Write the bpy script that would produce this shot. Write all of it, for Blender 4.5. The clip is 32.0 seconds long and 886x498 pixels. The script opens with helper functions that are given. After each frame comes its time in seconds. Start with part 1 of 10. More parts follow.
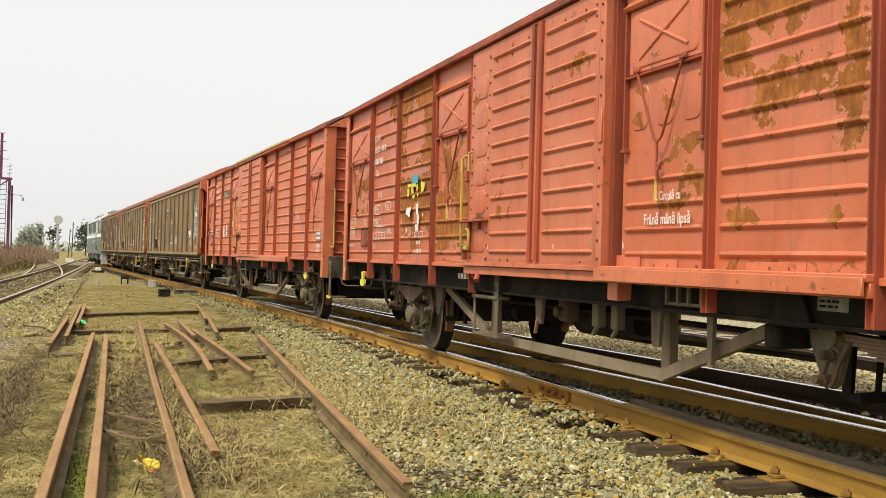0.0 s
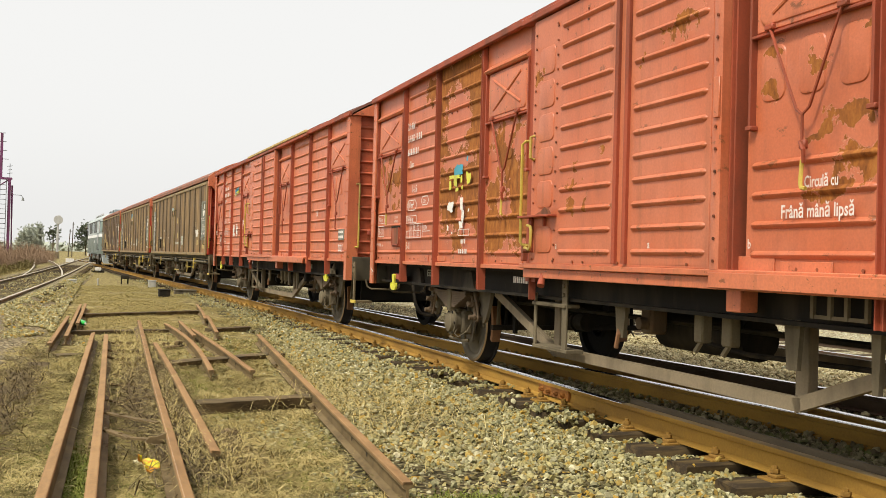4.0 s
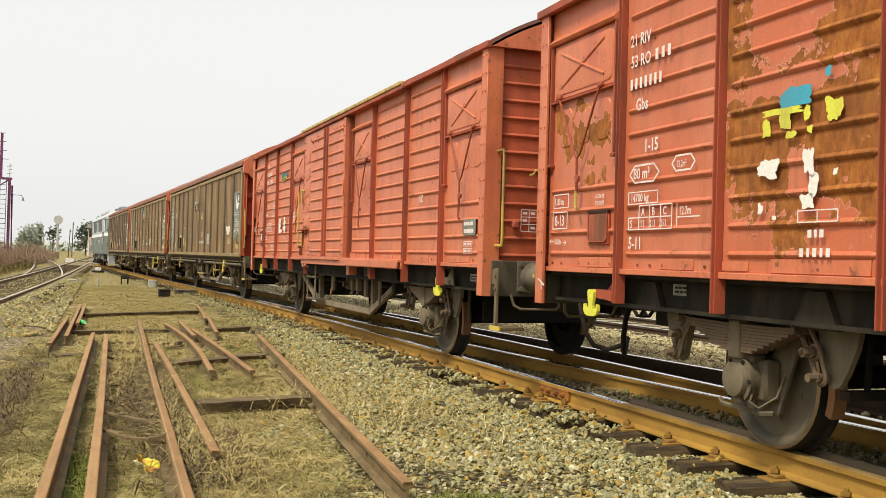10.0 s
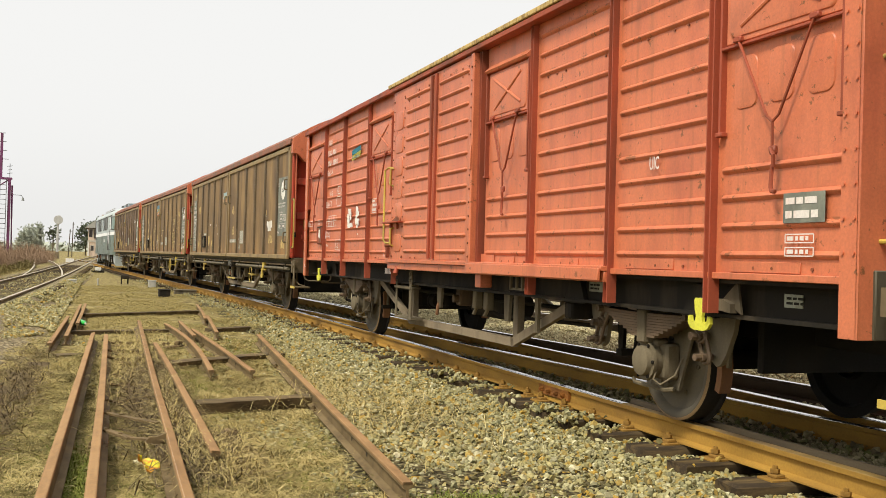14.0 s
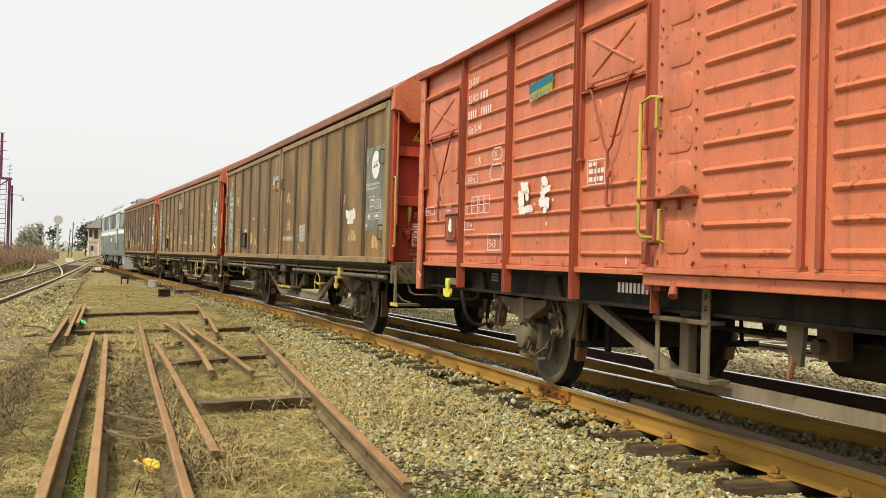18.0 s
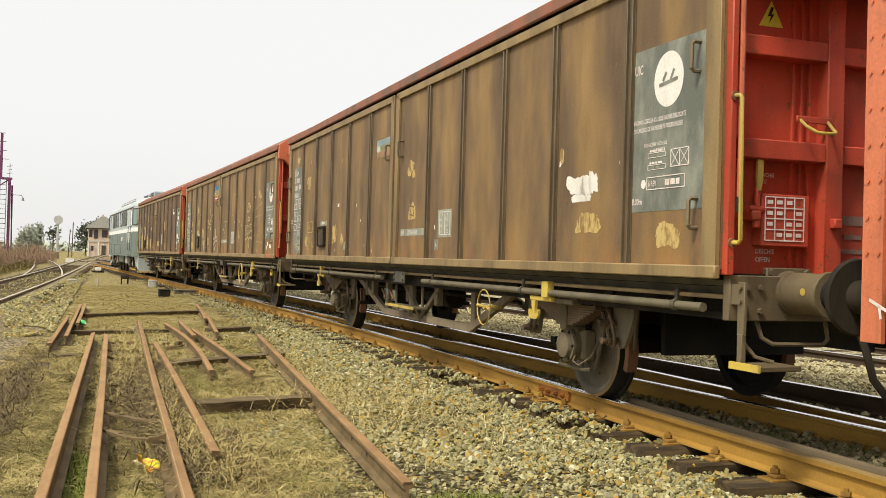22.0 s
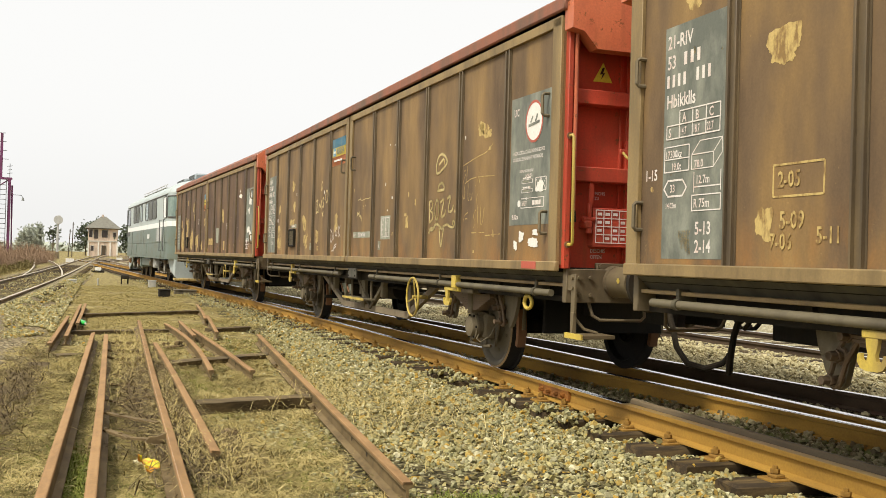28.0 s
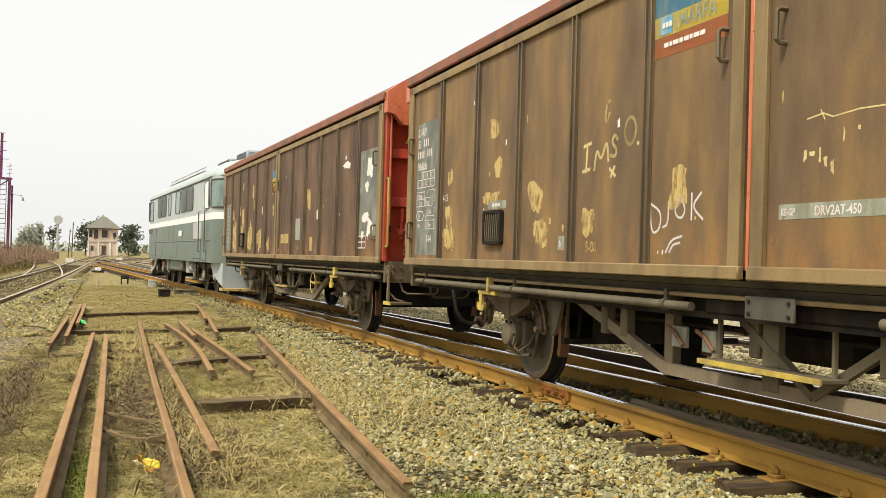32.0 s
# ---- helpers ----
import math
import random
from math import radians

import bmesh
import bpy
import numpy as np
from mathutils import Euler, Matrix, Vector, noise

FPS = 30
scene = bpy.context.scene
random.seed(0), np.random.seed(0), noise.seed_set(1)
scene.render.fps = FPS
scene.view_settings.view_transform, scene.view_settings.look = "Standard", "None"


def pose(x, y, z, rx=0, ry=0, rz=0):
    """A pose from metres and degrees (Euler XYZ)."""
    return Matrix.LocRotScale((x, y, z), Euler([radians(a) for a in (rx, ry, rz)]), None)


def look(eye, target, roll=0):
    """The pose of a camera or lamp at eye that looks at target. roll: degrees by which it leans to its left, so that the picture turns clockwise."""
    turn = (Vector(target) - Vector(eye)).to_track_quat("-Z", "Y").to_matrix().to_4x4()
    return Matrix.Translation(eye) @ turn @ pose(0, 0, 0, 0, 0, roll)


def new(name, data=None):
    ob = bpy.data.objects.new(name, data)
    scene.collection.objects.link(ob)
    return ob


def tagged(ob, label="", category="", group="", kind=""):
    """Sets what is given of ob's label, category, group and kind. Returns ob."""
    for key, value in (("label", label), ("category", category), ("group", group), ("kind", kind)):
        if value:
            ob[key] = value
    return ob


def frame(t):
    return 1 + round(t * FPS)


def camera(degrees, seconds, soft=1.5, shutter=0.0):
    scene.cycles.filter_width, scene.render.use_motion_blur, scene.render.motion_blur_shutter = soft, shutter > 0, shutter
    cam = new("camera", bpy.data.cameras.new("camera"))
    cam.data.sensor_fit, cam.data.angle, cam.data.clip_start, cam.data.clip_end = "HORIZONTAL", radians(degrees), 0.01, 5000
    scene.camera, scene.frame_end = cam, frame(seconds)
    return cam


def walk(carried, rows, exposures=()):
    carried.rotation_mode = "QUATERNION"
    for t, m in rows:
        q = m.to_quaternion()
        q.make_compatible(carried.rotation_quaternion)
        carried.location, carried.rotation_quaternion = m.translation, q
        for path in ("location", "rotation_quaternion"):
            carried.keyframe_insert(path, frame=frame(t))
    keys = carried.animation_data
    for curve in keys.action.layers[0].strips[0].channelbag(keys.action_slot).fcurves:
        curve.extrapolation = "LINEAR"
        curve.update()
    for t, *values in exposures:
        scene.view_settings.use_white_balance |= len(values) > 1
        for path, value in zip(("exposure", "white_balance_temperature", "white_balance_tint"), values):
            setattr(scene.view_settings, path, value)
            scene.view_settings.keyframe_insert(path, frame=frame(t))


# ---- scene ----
cam = camera(48.1, 32.0, soft=0.5)
walk(cam, [(0.0, look((0, 0, 1.118), (32.335, 94.623, 2.147), 1.546)), (32.0, look((0, 0, 1.118), (32.335, 94.623, 2.147), 1.546))],
     [(0.0, 0.45), (18.5, 0.45), (22.5, 0.495), (25.5, 0.535), (32.0, 0.545)])

# ---- light ----
world = bpy.data.worlds.new("world")
scene.world = world
world.use_nodes = True
SUN_DIR = Vector((-0.64, -0.36, 1.0)).normalized()


def build_world():
    nt = world.node_tree
    nt.nodes.clear()
    out = nt.nodes.new("ShaderNodeOutputWorld")
    bg = nt.nodes.new("ShaderNodeBackground")
    sky = nt.nodes.new("ShaderNodeTexSky")
    sky.sky_type = "NISHITA"
    sky.sun_disc = False
    sky.sun_elevation = math.asin(SUN_DIR.z)
    sky.sun_rotation = math.atan2(SUN_DIR.x, SUN_DIR.y)
    sky.air_density, sky.dust_density, sky.ozone_density = 0.6, 6.0, 0.3
    hsv = nt.nodes.new("ShaderNodeHueSaturation")
    hsv.inputs["Saturation"].default_value = 0.12
    mix = nt.nodes.new("ShaderNodeMixRGB")
    mix.inputs[0].default_value = 0.72
    mix.inputs[2].default_value = (9.0, 8.95, 8.75, 1)
    nt.links.new(sky.outputs[0], hsv.inputs["Color"])
    nt.links.new(hsv.outputs[0], mix.inputs[1])
    nt.links.new(mix.outputs[0], bg.inputs[0])
    bg.inputs[1].default_value = 0.0935
    nt.links.new(bg.outputs[0], out.inputs[0])


build_world()
sun = new("sun", bpy.data.lights.new("sun", "SUN"))
sun.data.energy, sun.data.angle, sun.data.color = 2.6, radians(11), (1.0, 0.94, 0.80)
sun.matrix_world = look(SUN_DIR * 60, (0, 0, 0))
scene.view_settings.exposure = 0.45


# ---- materials ----
def mat(name, rough=0.7, metal=0.0, spec=0.4):
    m = bpy.data.materials.new(name)
    m.use_nodes = True
    b = m.node_tree.nodes["Principled BSDF"]
    b.inputs["Roughness"].default_value = rough
    b.inputs["Metallic"].default_value = metal
    b.inputs["Specular IOR Level"].default_value = 0.15 if any(k in name for k in ("underframe", "ballast", "rusted_rail", "rail_side", "sleeper", "grass")) else spec
    return m, m.node_tree, b


def nd(nt, kind, **kw):
    n = nt.nodes.new(kind)
    for k, v in kw.items():
        n.inputs[k].default_value = v
    return n


def coords(nt, scale=(1, 1, 1), world_space=False):
    """Object coordinates, stretched; or positions in the place."""
    mp = nt.nodes.new("ShaderNodeMapping")
    mp.inputs["Scale"].default_value = scale
    if world_space:
        g = nt.nodes.new("ShaderNodeNewGeometry")
        nt.links.new(g.outputs["Position"], mp.inputs[0])
    else:
        c = nt.nodes.new("ShaderNodeTexCoord")
        nt.links.new(c.outputs["Object"], mp.inputs[0])
    return mp.outputs[0]


def noise_tex(nt, vec, scale, detail=5.0, rough=0.6):
    n = nd(nt, "ShaderNodeTexNoise", Scale=scale, Detail=detail, Roughness=rough)
    nt.links.new(vec, n.inputs["Vector"])
    return n.outputs["Fac"]


def ramp(nt, fac, *stops):
    r = nt.nodes.new("ShaderNodeValToRGB")
    while len(r.color_ramp.elements) < len(stops):
        r.color_ramp.elements.new(0.5)
    for e, (pos, col) in zip(r.color_ramp.elements, stops):
        e.position = pos
        e.color = (*col, 1) if len(col) == 3 else col
    nt.links.new(fac, r.inputs[0])
    return r.outputs[0]


def mixc(nt, fac, a, b, mode="MIX"):
    m = nt.nodes.new("ShaderNodeMixRGB")
    m.blend_type = mode
    for i, v in ((0, fac), (1, a), (2, b)):
        if isinstance(v, (int, float)):
            m.inputs[i].default_value = v
        elif isinstance(v, tuple):
            m.inputs[i].default_value = (*v, 1)
        else:
            nt.links.new(v, m.inputs[i])
    return m.outputs[0]


def bump(nt, b, height, strength=0.3, dist=0.01):
    n = nd(nt, "ShaderNodeBump", Strength=strength, Distance=dist)
    nt.links.new(height, n.inputs["Height"])
    nt.links.new(n.outputs[0], b.inputs["Normal"])


def rib_chips(nt, col, first, step):
    """Paint chipped to rust along the crests of the beads."""
    v = coords(nt)
    sep = nt.nodes.new("ShaderNodeSeparateXYZ")
    nt.links.new(v, sep.inputs[0])
    chain = sep.outputs["Z"]
    for op, q in (("SUBTRACT", first), ("PINGPONG", step / 2)):
        n = nt.nodes.new("ShaderNodeMath")
        n.operation = op
        nt.links.new(chain, n.inputs[0])
        n.inputs[1].default_value = q
        chain = n.outputs[0]
    crest = ramp(nt, chain, (0.018, (1, 1, 1)), (0.030, (0, 0, 0)))
    chips = ramp(nt, noise_tex(nt, coords(nt, (1, 0.6, 1)), 9, 7, 0.72), (0.600, (0, 0, 0)), (0.620, (0.8, 0.8, 0.8)))
    col = mixc(nt, mixc(nt, 1.0, crest, chips, "MULTIPLY"), col, (0.20, 0.075, 0.028))
    grime = ramp(nt, noise_tex(nt, coords(nt, (1, 2, 1)), 2.2, 5, 0.6), (0.5, (0, 0, 0)), (0.72, (0.45, 0.45, 0.45)))
    return mixc(nt, grime, col, (0.30, 0.085, 0.040))


def stained(name, base, dirt, amount=(0.45, 0.7), rough=0.65, metal=0.0, scale=3.0, streak=(1, 1, 0.25), grain=60.0, relief=0.15, fade=None, specks=False):
    """Paint or metal with blotchy stains at one scale and grain at another."""
    m, nt, b = mat(name, rough, metal)
    v = coords(nt, streak)
    v2 = coords(nt)
    big = noise_tex(nt, v, scale)
    fine = noise_tex(nt, v2, grain, 3)
    mask = ramp(nt, big, (amount[0], (0, 0, 0)), (amount[1], (1, 1, 1)))
    col = mixc(nt, mask, base, dirt)
    if fade:
        soft = noise_tex(nt, v2, 0.9, 3)
        col = mixc(nt, ramp(nt, soft, (0.35, (0, 0, 0)), (0.65, (1, 1, 1))), col, mixc(nt, 0.45, col, fade))
    if specks:
        dots = noise_tex(nt, v2, 13, 5, 0.7)
        col = mixc(nt, ramp(nt, dots, (0.63, (0, 0, 0)), (0.66, (0.85, 0.85, 0.85))), col, (0.17, 0.075, 0.025))
        col = rib_chips(nt, col, 1.195, 0.165)
        run = noise_tex(nt, coords(nt, (3, 3, 0.12)), 4, 4)
        col = mixc(nt, ramp(nt, run, (0.56, (0, 0, 0)), (0.74, (0.4, 0.4, 0.4))), col, (0.20, 0.085, 0.03))
    col = mixc(nt, 0.22, col, ramp(nt, fine, (0.3, (0.35, 0.35, 0.35)), (0.7, (1.25, 1.25, 1.25))), "MULTIPLY")
    nt.links.new(col, b.inputs["Base Color"])
    nt.links.new(ramp(nt, fine, (0.2, (rough - 0.1,) * 3), (0.8, (rough + 0.12,) * 3)), b.inputs["Roughness"])
    bump(nt, b, fine, relief, 0.004)
    return m


RED_A, RED_B = (0.530, 0.140, 0.058), (0.565, 0.178, 0.090)
M = {}
M["red"] = stained("red_wagon_paint", (0.595, 0.168, 0.072), (0.43, 0.098, 0.050), (0.5, 0.75), 0.42, fade=(0.63, 0.205, 0.104), specks=True)
# side red darkened: shadow inside the channel posts is put into this paint
M["red_post"] = stained("red_post_paint", (0.35, 0.072, 0.032), (0.16, 0.046, 0.023), (0.45, 0.7), 0.62)
# end red: own paint, deepened in part for the shade on end faces
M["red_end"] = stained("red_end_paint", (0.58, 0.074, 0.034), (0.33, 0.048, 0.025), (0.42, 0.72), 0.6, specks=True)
M["roof_red"] = stained("wagon_roof", (0.26, 0.075, 0.05), (0.16, 0.09, 0.06), (0.4, 0.7), 0.75)
M["roof_brown"] = stained("brown_wagon_roof", (0.30, 0.115, 0.07), (0.15, 0.10, 0.07), (0.4, 0.7), 0.75)

M["flap"] = stained("flaking_rust_red", (0.40, 0.105, 0.055), (0.17, 0.060, 0.030), (0.40, 0.62), 0.8, scale=7, specks=True)
M["headstock"] = stained("grimy_olive_black", (0.088, 0.075, 0.045), (0.045, 0.038, 0.025), (0.42, 0.72), 0.7)
# duller than the side red, part of it the end's shade in colour
M["red_dull"] = stained("dull_red_end_paint", (0.50, 0.105, 0.042), (0.27, 0.062, 0.028), (0.42, 0.72), 0.6, specks=True)
M["rod"] = stained("dusty_olive_rod", (0.150, 0.125, 0.076), (0.085, 0.070, 0.045), (0.42, 0.7), 0.6)
M["olive"] = stained("brown_wagon_frame", (0.155, 0.118, 0.063), (0.09, 0.065, 0.04), (0.42, 0.7), 0.6)
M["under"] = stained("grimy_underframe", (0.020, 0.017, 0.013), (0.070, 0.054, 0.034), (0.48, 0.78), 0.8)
# near-black standing for the shade under floors and on wheel backs
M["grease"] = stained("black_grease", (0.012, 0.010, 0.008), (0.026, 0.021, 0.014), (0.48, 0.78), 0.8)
M["under_light"] = stained("dusty_underframe", (0.185, 0.150, 0.094), (0.088, 0.070, 0.045), (0.42, 0.68), 0.75)
M["spring"] = stained("rusty_spring_steel", (0.180, 0.120, 0.070), (0.10, 0.070, 0.045), (0.4, 0.7), 0.7)
M["truss"] = stained("dusty_brown_truss", (0.245, 0.190, 0.118), (0.12, 0.09, 0.055), (0.45, 0.72), 0.75)
M["faded_mark"] = stained("faded_white_paint", (0.30, 0.20, 0.16), (0.20, 0.10, 0.08), (0.4, 0.7), 0.7)
M["guard"] = stained("sooty_frame_plate", (0.190, 0.158, 0.104), (0.080, 0.066, 0.047), (0.42, 0.7), 0.8)
M["shoe"] = stained("rusty_brake_shoe", (0.25, 0.118, 0.050), (0.16, 0.08, 0.04), (0.42, 0.7), 0.8)
M["tread"] = stained("worn_wheel_steel", (0.30, 0.20, 0.10), (0.17, 0.115, 0.06), (0.4, 0.7), 0.5, 0.5)
M["shackle"] = stained("rusty_brown_link", (0.150, 0.100, 0.058), (0.075, 0.053, 0.034), (0.4, 0.7), 0.7, scale=8)
M["wheel"] = stained("dirty_wheel", (0.100, 0.085, 0.060), (0.165, 0.130, 0.076), (0.45, 0.7), 0.75)
M["yellow"] = stained("yellow_paint", (0.60, 0.44, 0.075), (0.27, 0.19, 0.065), (0.44, 0.70), 0.55)
M["lime"] = stained("bright_yellow_paint", (0.68, 0.66, 0.06), (0.4, 0.35, 0.06), (0.55, 0.75), 0.5)
M["white"] = stained("white_lettering", (0.74, 0.68, 0.62), (0.60, 0.42, 0.35), (0.5, 0.72), 0.7, scale=9)
M["black"] = stained("black_panel_paint", (0.130, 0.138, 0.112), (0.30, 0.305, 0.24), (0.42, 0.72), 0.6, scale=5, streak=(1, 1, 0.5))
M["cream"] = stained("faded_yellow_paint_mark", (0.54, 0.39, 0.14), (0.25, 0.15, 0.05), (0.46, 0.62), 0.65, scale=14, streak=(1, 1.6, 0.7))
M["cream_pale"] = stained("pale_yellow_spray_paint", (0.66, 0.53, 0.24), (0.44, 0.31, 0.12), (0.48, 0.68), 0.65, scale=12, streak=(1, 1.4, 0.8))
M["whiteblot"] = stained("white_paint_blot", (0.78, 0.75, 0.68), (0.6, 0.55, 0.45), (0.55, 0.8), 0.7)
M["blue"] = stained("blue_sticker", (0.05, 0.34, 0.46), (0.08, 0.25, 0.3), (0.5, 0.8), 0.5)
M["flagred"] = stained("red_sticker", (0.48, 0.10, 0.06), (0.3, 0.1, 0.06), (0.5, 0.8), 0.5)
M["rust"] = stained("bare_rust", (0.31, 0.12, 0.020), (0.14, 0.055, 0.014), (0.4, 0.7), 0.85, scale=5, streak=(1, 1, 0.4))
M["rail_side"] = stained("rusty_rail_side", (0.400, 0.228, 0.045), (0.235, 0.130, 0.034), (0.4, 0.7), 0.8, streak=(1, 0.3, 1))
M["rail_top"] = stained("polished_rail_head", (0.66, 0.64, 0.61), (0.52, 0.49, 0.45), (0.5, 0.8), 0.16, 0.95, streak=(1, 0.1, 1), grain=25, relief=0.0)
M["rail_tan"] = stained("tan_rail_head", (0.36, 0.235, 0.075), (0.24, 0.15, 0.06), (0.4, 0.7), 0.5, 0.2, streak=(1, 0.2, 1), grain=25, relief=0.0)
M["check"] = stained("dark_brown_check_rail", (0.165, 0.120, 0.066), (0.080, 0.058, 0.034), (0.4, 0.7), 0.75, streak=(1, 0.15, 1))
M["rail_pale"] = stained("pale_rusted_rail_head", (0.52, 0.45, 0.34), (0.40, 0.33, 0.23), (0.45, 0.75), 0.45, 0.3, streak=(1, 0.2, 1))
# scrap rail tops: rust lightened to paint in the light on the heads
M["rail_crown"] = stained("lit_tan_rusted_rail_crown", (0.335, 0.200, 0.090), (0.225, 0.130, 0.058), (0.44, 0.72), 0.75, scale=5, streak=(1.5, 0.4, 1), grain=40, relief=0.3)
M["rail_dark"] = stained("dark_rail_side", (0.075, 0.055, 0.040), (0.13, 0.09, 0.06), (0.4, 0.7), 0.8, streak=(1, 0.3, 1))
# scrap iron rust, darkened to paint in the shade below rail heads
M["rail_loose"] = stained("brown_rusted_rail", (0.185, 0.130, 0.062), (0.098, 0.068, 0.033), (0.44, 0.72), 0.75, scale=7, streak=(1.5, 0.5, 1), grain=40, relief=0.4)
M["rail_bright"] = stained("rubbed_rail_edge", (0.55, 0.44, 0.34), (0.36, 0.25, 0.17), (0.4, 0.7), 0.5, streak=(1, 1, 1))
M["sleeper"] = stained("tarred_sleeper_wood", (0.046, 0.033, 0.020), (0.175, 0.118, 0.050), (0.45, 0.72), 0.85, scale=6, streak=(0.25, 2, 2), relief=0.5)
M["sleeper_old"] = stained("weathered_sleeper_wood", (0.16, 0.118, 0.062), (0.055, 0.042, 0.026), (0.42, 0.68), 0.9, scale=6, streak=(0.25, 2, 2), relief=0.6)
M["vent_grey"] = stained("blue_grey_roof_paint", (0.27, 0.31, 0.33), (0.18, 0.205, 0.21), (0.45, 0.7), 0.55)
M["green"] = stained("grey_green_locomotive_paint", (0.140, 0.182, 0.153), (0.14, 0.14, 0.095), (0.45, 0.75), 0.45, scale=2.2, streak=(1, 0.6, 0.8))
M["grey"] = stained("pale_grey_locomotive_paint", (0.43, 0.475, 0.46), (0.32, 0.36, 0.34), (0.5, 0.75), 0.5)
M["stripe"] = stained("white_locomotive_stripe", (0.80, 0.80, 0.77), (0.6, 0.6, 0.56), (0.55, 0.8), 0.5)
M["grille"] = stained("dark_louvre", (0.10, 0.10, 0.095), (0.06, 0.06, 0.055), (0.45, 0.7), 0.6)
M["concrete"] = stained("pale_concrete", (0.50, 0.48, 0.42), (0.33, 0.31, 0.26), (0.45, 0.7), 0.9)
M["render_wall"] = stained("pinkish_plaster", (0.66, 0.52, 0.40), (0.40, 0.31, 0.25), (0.45, 0.62), 0.9, scale=0.9)
M["tile_roof"] = stained("grey_brown_roof", (0.20, 0.19, 0.155), (0.13, 0.12, 0.10), (0.45, 0.7), 0.9)
M["mast"] = stained("dark_red_mast_paint", (0.17, 0.04, 0.12), (0.09, 0.03, 0.05), (0.4, 0.7), 0.6)
M["pole_grey"] = stained("grey_painted_steel", (0.48, 0.48, 0.46), (0.35, 0.34, 0.32), (0.45, 0.7), 0.6)
M["twig"] = stained("reddish_bare_twigs", (0.275, 0.175, 0.105), (0.19, 0.135, 0.08), (0.45, 0.7), 0.9)
# both foliage colours are lightened to paint in the haze of distance
M["leaf_dark"] = stained("dark_evergreen_needles", (0.135, 0.155, 0.095), (0.085, 0.10, 0.06), (0.4, 0.7), 0.8)
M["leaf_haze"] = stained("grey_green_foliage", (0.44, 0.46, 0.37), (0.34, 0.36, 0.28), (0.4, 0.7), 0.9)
M["label_green"] = stained("grey_green_label_paint", (0.33, 0.34, 0.26), (0.17, 0.16, 0.10), (0.42, 0.65), 0.6, scale=6)
M["bark"] = stained("tree_bark", (0.10, 0.075, 0.05), (0.06, 0.045, 0.03), (0.4, 0.7), 0.9)
M["bottle"] = stained("green_plastic", (0.03, 0.42, 0.06), (0.02, 0.3, 0.04), (0.6, 0.9), 0.25)
M["litter"] = stained("orange_yellow_wrapper", (0.75, 0.28, 0.02), (0.70, 0.62, 0.03), (0.46, 0.52), 0.4, scale=26, streak=(1, 1, 1))


def glass_mat():
    m, nt, b = mat("dusty_window_glass", 0.12, 0.0, 0.6)
    v = coords(nt)
    nt.links.new(ramp(nt, noise_tex(nt, v, 2.5), (0.3, (0.05, 0.065, 0.065)), (0.7, (0.10, 0.12, 0.12))), b.inputs["Base Color"])
    return m


def nearest(nt, v, patches):
    """How far a point lies from the nearest of the patches (y, z, half width, half height); 1 on a rim."""
    near = None
    for y, z, ry, rz in patches:
        d = nt.nodes.new("ShaderNodeVectorMath")
        d.operation = "SUBTRACT"
        nt.links.new(v, d.inputs[0])
        d.inputs[1].default_value = (0, y, z)
        s = nt.nodes.new("ShaderNodeVectorMath")
        s.operation = "MULTIPLY"
        nt.links.new(d.outputs[0], s.inputs[0])
        s.inputs[1].default_value = (0, 1 / ry, 1 / rz)
        ln = nt.nodes.new("ShaderNodeVectorMath")
        ln.operation = "LENGTH"
        nt.links.new(s.outputs[0], ln.inputs[0])
        near = ln.outputs["Value"] if near is None else maths(nt, "MINIMUM", near, ln.outputs["Value"])
    return near


def maths(nt, op, *values):
    n = nt.nodes.new("ShaderNodeMath")
    n.operation = op
    for i, q in enumerate(values):
        if isinstance(q, (int, float)):
            n.inputs[i].default_value = q
        else:
            nt.links.new(q, n.inputs[i])
    return n.outputs[0]


